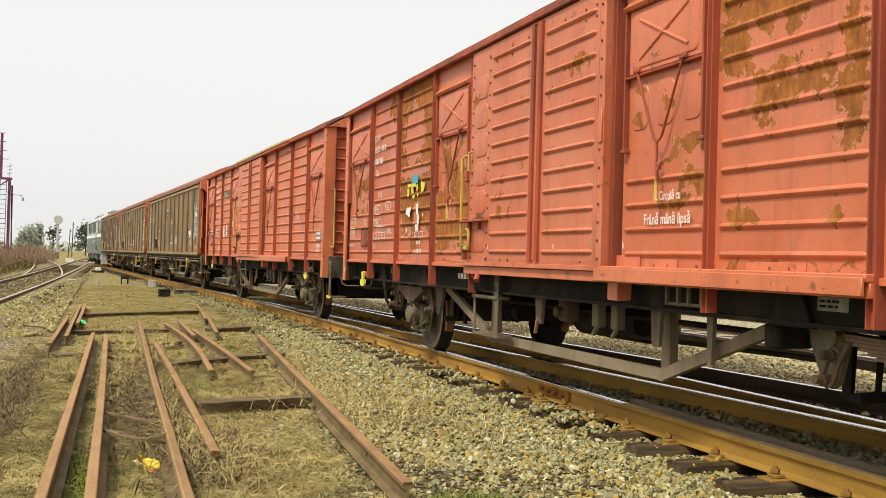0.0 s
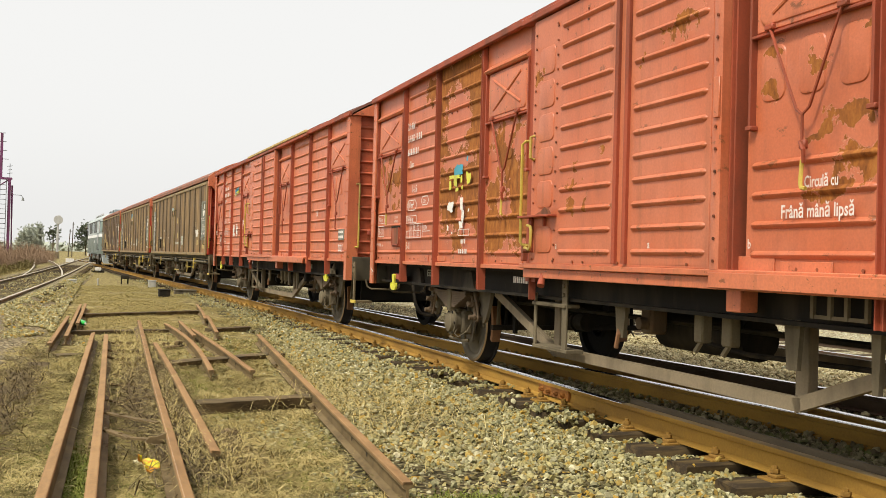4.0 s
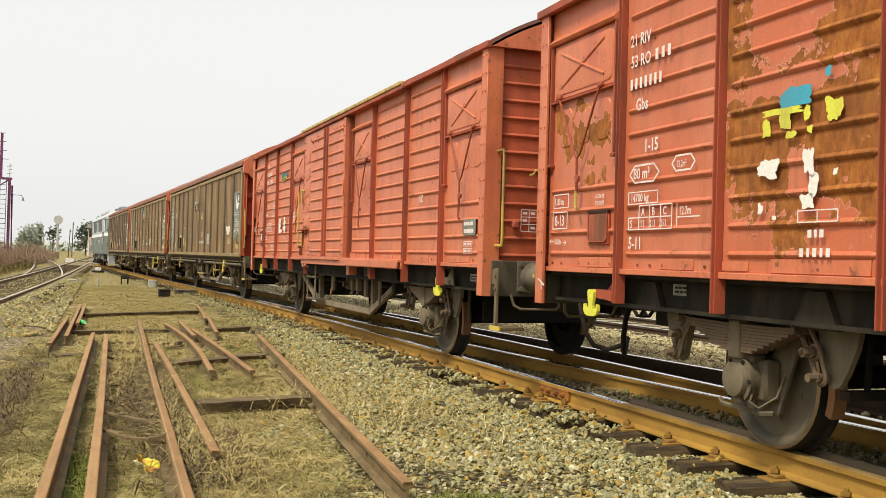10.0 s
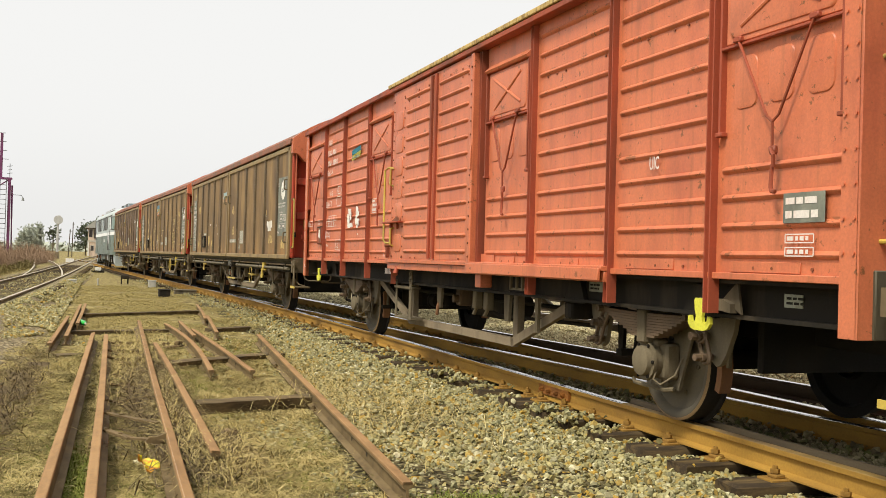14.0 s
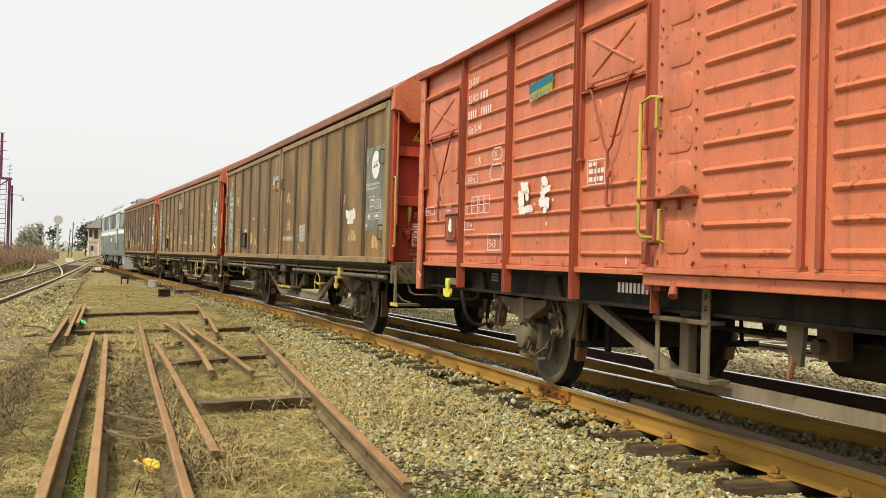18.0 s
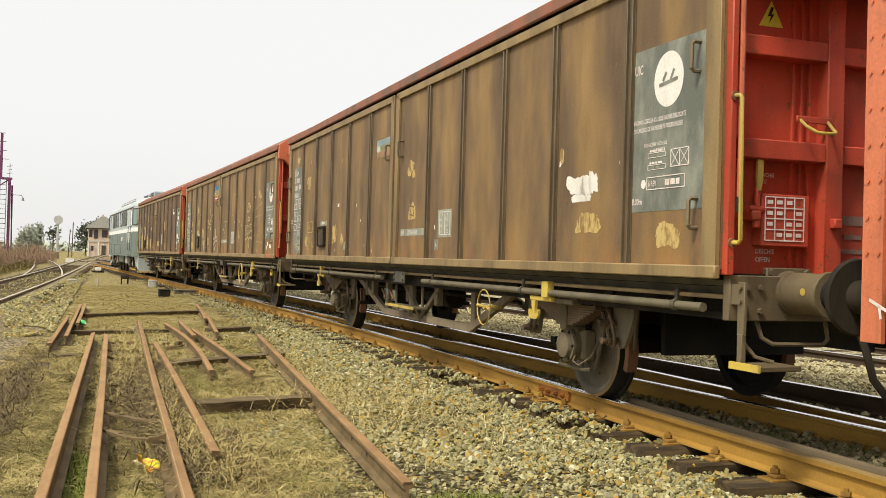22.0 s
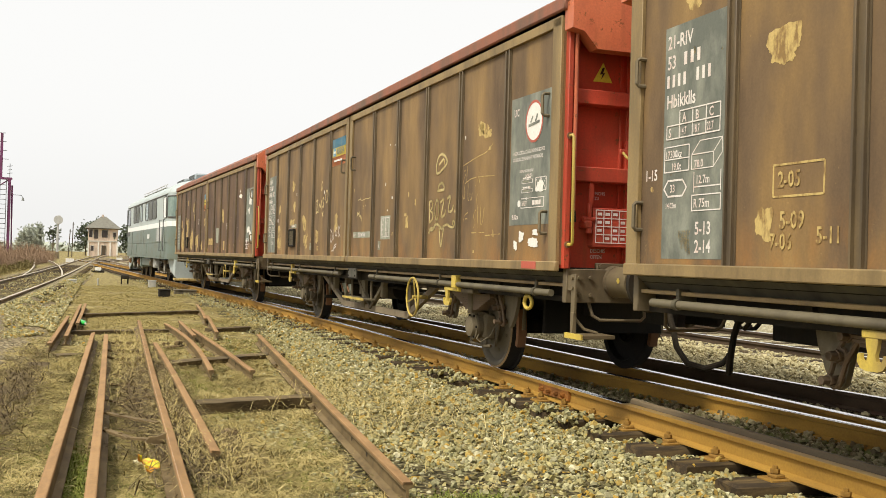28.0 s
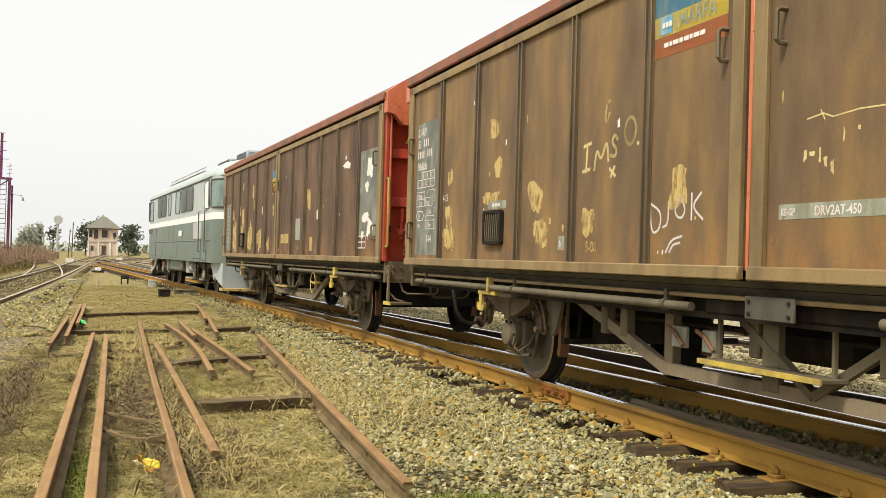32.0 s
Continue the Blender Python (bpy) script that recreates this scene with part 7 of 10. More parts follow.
def abc_table(w, y0, y1, z0, z1, x, low):
    d = (y0 - y1) / 4
    outline(w, y0 - d, y1, (z0 + z1) / 2, z1, x, cols=3, t=0.008)
    outline(w, y0, y1, z0, (z0 + z1) / 2, x - 0.001, cols=4, t=0.008)
    h = (z1 - z0) / 2
    for k, c in enumerate("ABC"):
        letters(w, c, y0 - d * (k + 1) - 0.03, (z0 + z1) / 2 + h * 0.15, h * 0.95, x)
    letters(w, "S", y0 - 0.02, z0 + h * 0.15, h * 0.95, x)
    for k, c in enumerate(low):
        letters(w, c, y0 - d * (k + 1) - 0.008, z0 + h * 0.2, h * 0.8, x, squash=0.6)


def marks_red_a(w):
    x = -1.353
    letters(w, "21 RIV", 4.95, 2.62, 0.115, x)
    letters(w, "53 RO", 4.94, 2.475, 0.115, x)
    bars(w, 4.62, 2.48, (0.035, 0.035, 0.035), 0.075, x, gap=0.04)
    bars(w, 4.94, 2.32, (0.028,) * 7, 0.075, x, gap=0.034)
    letters(w, "Gbs", 4.86, 2.17, 0.115, x)
    letters(w, "1-15", 4.74, 1.88, 0.118, x)
    letters(w, "80 m\u00b3", 4.87, 1.70, 0.105, x)
    hex_mark(w, 4.92, 4.54, 1.675, 1.79, x)
    letters(w, "33.2m\u00b2", 4.33, 1.742, 0.060, x, squash=0.65)
    hex_mark(w, 4.385, 4.125, 1.72, 1.815, x)
    letters(w, "14700 kg", 4.90, 1.545, 0.075, x)
    outline(w, 4.93, 4.55, 1.53, 1.61, x, t=0.007)
    abc_table(w, 4.92, 4.375, 1.355, 1.515, x, ("17.3", "21.3", "25.3"))
    letters(w, "12.7m", 4.29, 1.44, 0.075, x, squash=0.72)
    scribble(w, [[(4.315, 1.365), (4.315, 1.51)], [(4.315, 1.425), (4.06, 1.425)]], x, "white", 0.004, "painted_frame")
    letters(w, "5-11", 4.92, 1.225, 0.115, x)
    letters(w, "R 80 m", 6.115, 1.572, 0.078, x, squash=0.72)
    outline(w, 6.13, 5.865, 1.55, 1.655, x, t=0.008)
    letters(w, "8-13", 6.10, 1.41, 0.115, x, squash=0.78)
    outline(w, 6.14, 5.885, 1.385, 1.515, x, t=0.009)
    letters(w, "14.02m", 6.12, 1.262, 0.062, x, squash=0.72)
    scribble(w, [[(6.185, 1.283), (6.135, 1.283)], [(6.165, 1.30), (6.185, 1.283), (6.165, 1.266)], [(5.945, 1.275), (5.895, 1.275)], [(5.915, 1.292), (5.895, 1.275), (5.915, 1.258)]], x, "white", 0.004, "painted_arrow")
    holder(w, 5.225, 5.535, 1.255, 1.50, -1.335, "red_post", "dark red empty label holder")
    blot(w, 3.20, 2.03, 0.30, 0.13, x, "blue", 3, "torn_sticker", "torn blue and yellow sticker")
    blot(w, 2.95, 2.12, 0.07, 0.07, x, "blue", 4)
    for k, (y, z, a, b) in enumerate(((3.30, 1.96, 0.42, 0.045), (3.43, 1.88, 0.09, 0.12), (3.28, 1.90, 0.12, 0.11), (3.10, 1.93, 0.07, 0.10), (2.90, 1.92, 0.15, 0.16), (3.22, 1.83, 0.10, 0.05), (3.08, 1.84, 0.05, 0.05))):
        blot(w, y, z, a, b, x - 0.001, "lime", 10 + k)
    for k, (y, z, a, b) in enumerate(((3.42, 1.66, 0.22, 0.13), (3.08, 1.68, 0.11, 0.20), (3.04, 1.56, 0.09, 0.15), (3.09, 1.47, 0.13, 0.10), (3.47, 1.44, 0.06, 0.08), (2.88, 1.61, 0.04, 0.04), (3.35, 1.39, 0.05, 0.03))):
        blot(w, y, z, a, b, x - 0.001, "whiteblot", 30 + k)
    outline(w, 3.16, 2.86, 1.36, 1.42, x, t=0.006, cols=2)
    bars(w, 3.08, 1.28, (0.03, 0.02, 0.03), 0.04, x, gap=0.02)
    bars(w, 3.14, 1.18, (0.03, 0.02, 0.03, 0.02, 0.03), 0.045, x, gap=0.025)
    letters(w, "Circul\u0103 cu", -2.0, 1.54, 0.085, x, squash=0.7)
    letters(w, "Fr\u00e2n\u0103 m\u00e2n\u0103 lips\u0103", -1.82, 1.385, 0.10, x, squash=0.78)
    bars(w, 1.98, 0.925, (0.024,) * 4 + (0.001,) + (0.024,) * 4 + (0.001,) + (0.024,) * 3, 0.056, -1.246, gap=0.014)
    for c, y, q in (("a", -0.61, -1.436), ("b", -1.54, x), ("a", 0.80, -1.412), ("b", 1.50, x)):
        letters(w, c, y, 1.225, 0.075, q)
    letters(w, "CUTIA DE", 5.42, 1.598, 0.040, x, squash=0.75)
    letters(w, "ETICHETE", 5.42, 1.548, 0.040, x, squash=0.75)
    scribble(w, [[(6.32, 0.98), (6.20, 0.93)], [(6.26, 0.955), (6.25, 0.90)]], -1.390, "white", 0.008, "painted_mark")


def end_letters(w, text, x, z, size, y, material="white"):
    """Writing on the end that faces -y."""
    o = letters(w, text, 0, 0, size, 0, material)
    o.matrix_basis = pose(x, y, z, 0, 0, 90)
    return o


def end_table(w, x0, x1, z0, z1, y, cols, rows):
    bm = B()
    t = 0.007
    for i in range(cols + 1):
        xx = x0 + (x1 - x0) * i / cols
        box(bm, xx - t / 2, xx + t / 2, y - 0.002, y, z0, z1)
    for i in range(rows + 1):
        zz = z0 + (z1 - z0) * i / rows
        box(bm, x0, x1, y - 0.003, y - 0.001, zz - t / 2, zz + t / 2)
    for i in range(rows):
        for j in range(cols):
            if (i * 3 + j) % 4:
                xx, zz = x0 + (x1 - x0) * (j + 0.2) / cols, z0 + (z1 - z0) * (i + 0.35) / rows
                box(bm, xx, xx + (x1 - x0) / cols * 0.55, y - 0.002, y, zz, zz + (z1 - z0) / rows * 0.35)
    return tagged(part("painted_table", bm, "white", w), kind="stuff")


def marks_red_b(w):
    x = -1.353
    letters(w, "21-RIV", 4.93, 2.82, 0.115, x)
    letters(w, "53 RO", 4.92, 2.66, 0.115, x)
    bars(w, 4.60, 2.665, (0.035, 0.035, 0.035), 0.075, x, gap=0.04)
    bars(w, 4.92, 2.505, (0.028,) * 4, 0.08, x, gap=0.034)
    bars(w, 4.58, 2.505, (0.028, 0.028, 0.028, 0.015, 0.028), 0.08, x, gap=0.034)
    letters(w, "Gbs 2-14", 4.92, 2.36, 0.11, x)
    letters(w, "1-15", 4.72, 2.03, 0.11, x, "white")
    letters(w, "33", 4.20, 2.075, 0.07, x)
    hex_mark(w, 4.255, 4.01, 2.05, 2.155, x)
    hex_mark(w, 4.315, 3.97, 1.865, 2.005, x)
    letters(w, "14300 kg", 4.92, 1.885, 0.07, x)
    outline(w, 4.95, 4.62, 1.87, 1.95, x, t=0.007)
    abc_table(w, 4.92, 4.30, 1.57, 1.73, x, ("17.7", "21.7", "25.7"))
    letters(w, "12.7 m", 4.92, 1.44, 0.075, x)
    scribble(w, [[(4.95, 1.38), (4.95, 1.50)], [(4.95, 1.415), (4.68, 1.415)], [(4.68, 1.38), (4.68, 1.50)]], x, "white", 0.005, "painted_frame")
    letters(w, "14.02 m", 4.93, 1.265, 0.055, x)
    letters(w, "5-13", 4.28, 1.24, 0.105, x)
    outline(w, 4.315, 4.01, 1.215, 1.36, x, t=0.009)
    letters(w, "R 80 m", 6.18, 1.62, 0.065, x)
    outline(w, 6.20, 5.90, 1.60, 1.68, x, t=0.007)
    letters(w, "ETICHETE", 5.52, 1.615, 0.04, x)
    h = holder(w, 5.18, 5.50, 1.30, 1.58, -1.345, "red_post", "red framed label holder with a torn white label")
    blot(h, 5.36, 1.47, 0.13, 0.14, -1.364, "whiteblot", 5)
    flag(w, 3.45, 2.99, 2.47, 2.615, x, ("blue", "lime"), 0.04, label="weathered blue and yellow sticker")
    bars(w, 3.42, 2.495, (0.05, 0.03, 0.05, 0.05, 0.04, 0.05), 0.04, x - 0.002, "black", 0.02)
    for k, (y, z, a, b) in enumerate(((3.50, 1.75, 0.20, 0.12), (3.56, 1.65, 0.15, 0.20), (3.44, 1.68, 0.10, 0.10), (3.48, 1.555, 0.33, 0.09), (3.36, 1.57, 0.10, 0.08), (3.10, 1.775, 0.14, 0.12), (3.07, 1.71, 0.26, 0.09), (3.13, 1.655, 0.12, 0.04), (3.10, 1.60, 0.22, 0.11), (3.08, 1.545, 0.10, 0.07), (3.28, 1.60, 0.025, 0.02), (2.93, 1.62, 0.03, 0.03), (3.04, 1.43, 0.03, 0.03))):
        blot(w, y, z, a, b, x, "whiteblot", 80 + k)
    outline(w, 2.34, 2.075, 1.70, 1.88, x, t=0.007, cols=2)
    bars(w, 2.32, 1.835, (0.05, 0.03), 0.03, x, gap=0.02)
    bars(w, 2.32, 1.78, (0.07, 0.03, 0.03, 0.04), 0.035, x, gap=0.02)
    bars(w, 2.32, 1.72, (0.06, 0.03, 0.02, 0.05), 0.035, x, gap=0.02)
    letters(w, "b", 1.75, 1.12, 0.075, x)
    letters(w, "CUTIA DE", 5.52, 1.66, 0.04, x)
    scribble(w, [[(6.32, 0.98), (6.20, 0.93)], [(6.26, 0.955), (6.25, 0.90)]], -1.390, "white", 0.008, "painted_mark")
    bars(w, 2.03, 0.915, (0.034,) * 9, 0.072, -1.246, gap=0.021)
    letters(w, "UIC", -4.42, 1.75, 0.12, x, squash=0.6)
    plate(w, -5.78, -6.10, 1.36, 1.52, x, "black", label="black data plate with white marks")
    bars(w, -5.80, 1.46, (0.07, 0.05, 0.09), 0.035, x - 0.002, gap=0.015)
    bars(w, -5.80, 1.385, (0.05, 0.12, 0.05), 0.04, x - 0.002, gap=0.015)
    for z in (1.255, 1.185):
        outline(w, -5.80, -6.02, z, z + 0.045, x, t=0.006)
        bars(w, -5.815, z + 0.012, (0.05, 0.02, 0.03, 0.02), 0.022, x, gap=0.015)
    end_table(w, -0.99, -0.735, 1.405, 1.615, -6.362, 3, 3)
    bm = B()
    box(bm, -1.08, -1.03, -6.40, -6.34, 1.44, 1.50, 0.006)
    part("lamp_bracket", bm, "flagred", w, "small bright red bracket")
    bm = B()
    box(bm, -1.45, -1.36, -3.9, 1.42, 3.165, 3.21, 0.006)
    part("door_track_cover", bm, "cream", w, "faded cream cover strip above the door")


def black_panel(w, y0, y1, z0, z1, x, number_lines):
    plate(w, y0, y1, z0, z1, x, "black", label="faded black data panel with white lettering")
    xx = x - 0.002
    letters(w, "21-RIV", y0 - 0.03, z1 - 0.14, 0.12, xx)
    letters(w, "53", y0 - 0.03, z1 - 0.27, 0.12, xx)
    bars(w, y0 - 0.22, z1 - 0.265, (0.032, 0.032, 0.032), 0.08, xx, gap=0.04)
    bars(w, y0 - 0.03, z1 - 0.39, (0.026,) * 4, 0.08, xx, gap=0.036)
    bars(w, y0 - 0.36, z1 - 0.385, (0.026,) * 3, 0.08, xx, gap=0.036)
    letters(w, "Hbikklls", y0 - 0.03, z1 - 0.52, 0.12, xx)
    abc_table(w, y0 - 0.04, y0 - 0.62, z1 - 0.72, z1 - 0.55, xx, ("14.7", "18.7", "22.7"))
    letters(w, "17300kg", y0 - 0.03, z1 - 0.84, 0.065, xx)
    letters(w, "19.0t", y0 - 0.10, z1 - 0.92, 0.065, xx)
    outline(w, y0 - 0.02, y0 - 0.30, z1 - 0.93, z1 - 0.77, xx, t=0.007, rows=2)
    letters(w, "78.0", y0 - 0.36, z1 - 0.92, 0.065, xx)
    outline(w, y0 - 0.33, y0 - 0.56, z1 - 0.93, z1 - 0.84, xx, t=0.006)
    scribble(w, [[(y0 - 0.33, z1 - 0.84), (y0 - 0.42, z1 - 0.76), (y0 - 0.65, z1 - 0.76), (y0 - 0.56, z1 - 0.84)], [(y0 - 0.65, z1 - 0.76), (y0 - 0.65, z1 - 0.85), (y0 - 0.56, z1 - 0.93)]], xx, "white", 0.003, "painted_frame")
    letters(w, "33", y0 - 0.09, z1 - 1.06, 0.07, xx)
    hex_mark(w, y0 - 0.02, y0 - 0.28, z1 - 1.085, z1 - 0.985, xx)
    letters(w, "12.7m", y0 - 0.38, z1 - 1.02, 0.07, xx)
    scribble(w, [[(y0 - 0.36, z1 - 1.07), (y0 - 0.36, z1 - 0.95)], [(y0 - 0.36, z1 - 1.04), (y0 - 0.64, z1 - 1.04)], [(y0 - 0.64, z1 - 1.07), (y0 - 0.64, z1 - 0.95)]], xx, "white", 0.004, "painted_frame")
    letters(w, "14.02m", y0 - 0.04, z1 - 1.16, 0.05, xx)
    letters(w, "R 75m", y0 - 0.36, z1 - 1.165, 0.075, xx)
    outline(w, y0 - 0.34, y0 - 0.64, z1 - 1.185, z1 - 1.09, xx, t=0.007)
    for k, tx in enumerate(number_lines):
        letters(w, tx, y0 - 0.38, z1 - 1.33 - 0.11 * k, 0.11, xx)


def sign_panel(w, y0, y1, z0, z1, x, struck=True):
    plate(w, y0, y1, z0, z1, x, "black", label="faded black notice panel with a white disc")
    xx = x - 0.002
    yc, zc = (y0 + y1) / 2 - 0.02, z1 - 0.24
    ring_mark(w, yc, zc, 0.17, 0.18, xx, "whiteblot")
    if struck:
        ring_mark(w, yc, zc, 0.17, 0.18, xx - 0.001, "flagred", "painted_ring", 0.88)
    scribble(w, [[(yc + 0.1, zc - 0.03), (yc - 0.1, zc - 0.01)], [(yc + 0.06, zc), (yc + 0.03, zc + 0.04)], [(yc - 0.03, zc), (yc - 0.06, zc + 0.05)]], xx - 0.002, "black", 0.012, "painted_mark")
    letters(w, "UIC", y0 - 0.06, z1 - 0.16, 0.09, xx, squash=0.7)
    letters(w, "VAGONUL CIRCULA CU USILE INCHISE SI BLOCATE", y0 - 0.06, z1 - 0.50, 0.043, xx, squash=0.62)
    letters(w, "CU CARLIGUL DE INCHIDERE PE POZITIA INCHIS", y0 - 0.06, z1 - 0.555, 0.043, xx, squash=0.62)
    letters(w, "DESCARCAREA VAGONULUI", y0 - 0.20, z1 - 0.66, 0.034, xx, squash=0.62)
    letters(w, "INTERZISA", y0 - 0.32, z1 - 0.705, 0.04, xx, squash=0.7)
    outline(w, y0 - 0.52, y0 - 0.72, z0 + 0.28, z0 + 0.39, xx, t=0.006, cols=2)
    scribble(w, [[(y0 - 0.52, z0 + 0.28), (y0 - 0.62, z0 + 0.39), (y0 - 0.72, z0 + 0.28)], [(y0 - 0.52, z0 + 0.39), (y0 - 0.62, z0 + 0.28), (y0 - 0.72, z0 + 0.39)]], xx, "white", 0.003, "painted_frame")
    for zz in (0.36, 0.28):
        bars(w, y0 - 0.27, z0 + zz + 0.032, (0.02, 0.03, 0.02, 0.05), 0.014, xx, gap=0.01)
        outline(w, y0 - 0.25, y0 - 0.46, z0 + zz - 0.005, z0 + zz + 0.025, xx, t=0.004)
        bars(w, y0 - 0.27, z0 + zz + 0.002, (0.06, 0.05), 0.014, xx, "label_green", gap=0.01)
    ring_mark(w, y0 - 0.20, z0 + 0.185, 0.03, 0.03, xx, "whiteblot")
    letters(w, "6 REV", y0 - 0.26, z0 + 0.165, 0.055, xx, squash=0.7)
    bars(w, y0 - 0.46, z0 + 0.165, (0.05, 0.05, 0.04), 0.038, xx, gap=0.012)
    outline(w, y0 - 0.24, y0 - 0.68, z0 + 0.145, z0 + 0.225, xx, t=0.006)
    letters(w, "8.00m", y0 - 0.06, z0 + 0.05, 0.06, xx)


def brown_common(w, x):
    plate(w, -0.22, -1.06, 1.375, 1.455, x, "label_green", "painted_strip")
    letters(w, "KE-GP", -0.24, 1.395, 0.055, x - 0.002, squash=0.75)
    letters(w, "DRV2AT-450", -0.50, 1.39, 0.07, x - 0.002)
    plate(w, -1.515, -1.92, 1.345, 1.635, x, "label_green", "painted_panel")
    outline(w, -1.57, -1.88, 1.375, 1.61, x - 0.002, t=0.007, cols=2, rows=1)
    for k, tx in enumerate(("a-a", "b-b", "c-c")):
        letters(w, tx, -1.58, 1.515 - 0.063 * k, 0.062, x - 0.002, squash=0.8)
    for k, tx in enumerate(("3 12", "6 16", "12 25")):
        letters(w, tx, -1.735, 1.515 - 0.063 * k, 0.062, x - 0.002, squash=0.68)
    letters(w, "m", -1.64, 1.572, 0.045, x - 0.002)
    letters(w, "t", -1.80, 1.572, 0.045, x - 0.002)
    holder(w, 3.57, 3.96, 1.28, 1.56, -1.384, "under", "black mesh-fronted document holder")
    plate(w, 3.94, 3.52, 1.59, 1.66, x, "label_green", "painted_strip")
    bars(w, 3.84, 1.61, (0.05, 0.05, 0.05), 0.03, x - 0.002, gap=0.015)
    for y in (-1.42, 2.45):
        plate(w, y, y - 0.11, 1.215, 1.325, x, "label_green", "painted_strip")
        letters(w, "b" if y > 0 else "A", y - 0.03, 1.24, 0.075, x - 0.002)


def end_marks(w, lime_grip=False):
    """Warning sign, tables and lever on the recessed end towards the camera."""
    y = -6.318
    bm = B()
    bm.faces.new([bm.verts.new(q) for q in ((-1.06, y, 2.60), (-0.88, y, 2.60), (-0.97, y, 2.76))])
    s = part("warning_sign", bm, "lime", w, "yellow triangular high-voltage warning sign")
    bm = B()
    ol = [(-0.975, 2.72), (-1.0, 2.66), (-0.975, 2.665), (-0.99, 2.615), (-0.95, 2.68), (-0.97, 2.675), (-0.955, 2.72)]
    bm.faces.new([bm.verts.new((a, y - 0.003, b)) for a, b in ol])
    part("flash_mark", bm, "under", s)
    bm = B()
    box(bm, -1.075, -0.725, -6.405, -6.318, 1.25, 1.565, 0.005)
    tp = part("table_plate", bm, "red_end", w, "red plate with a white painted table")
    end_table(tp, -1.05, -0.765, 1.285, 1.548, -6.407, 4, 4)
    end_letters(w, "INCHIS", -1.02, 1.675, 0.036, y - 0.002)
    end_letters(w, "ZU", -1.02, 1.635, 0.036, y - 0.002)
    end_letters(w, "DESCHIS", -1.05, 1.205, 0.042, y - 0.002)
    end_letters(w, "OFFEN", -1.05, 1.155, 0.042, y - 0.002)
    for k, (x0, wd, ht) in enumerate(((-0.40, 0.20, 0.06), (-0.38, 0.14, 0.03), (-0.40, 0.20, 0.03))):
        bm = B()
        box(bm, x0, x0 + wd, y - 0.002, y, 1.40 - 0.09 * k, 1.40 - 0.09 * k + ht)
        part("painted_mark", bm, "faded_mark", w)
    # change-over lever with its bearing
    bm = B()
    box(bm, -1.16, -1.09, -6.43, -6.31, 1.40, 1.46, 0.010)
    box(bm, -1.125, -1.095, -6.42, -6.39, 1.46, 1.60, 0.006)
    cyl(bm, (-1.17, -6.40, 1.47), (-1.06, -6.40, 1.47), 0.022, seg=10)
    cyl(bm, (-1.11, -6.40, 1.36), (-1.11, -6.40, 1.40), 0.025, seg=10)
    lv = part("coupling_lever", bm, "red_end", w, "red change-over lever in its bearing")
    bm = B()
    prism(bm, [(-1.118, 1.58), (-1.098, 1.58), (-1.084, 1.66), (-1.086, 1.765), (-1.124, 1.765), (-1.126, 1.66)], "y", -6.425, -6.405)
    part("lever_grip", bm, "yellow" if lime_grip else "red_end", lv, "lever grip")
    bm = B()
    tube(bm, [(-1.305, -6.495, 1.52), (-1.305, -6.495, 3.0)], 0.016, 8)
    pp = part("drain_pipe", bm, "red", w)
    bm = B()
    cyl(bm, (-1.305, -6.495, 1.44), (-1.305, -6.495, 1.53), 0.026, 0.020, seg=10)
    part("pipe_end", bm, "under", pp)


def mottle(w, x, seed, spots):
    """Small pale flecks and scrapes over a brown wall."""
    rnd = random.Random(seed)
    for k in range(spots):
        y, z = rnd.uniform(-6.2, 6.2), 1.2 + 1.5 * rnd.random() ** 1.7
        blot(w, y, z, rnd.uniform(0.015, 0.05), rnd.uniform(0.02, 0.09), x, "cream" if rnd.random() < 0.7 else "whiteblot", seed * 100 + k, "paint_fleck")


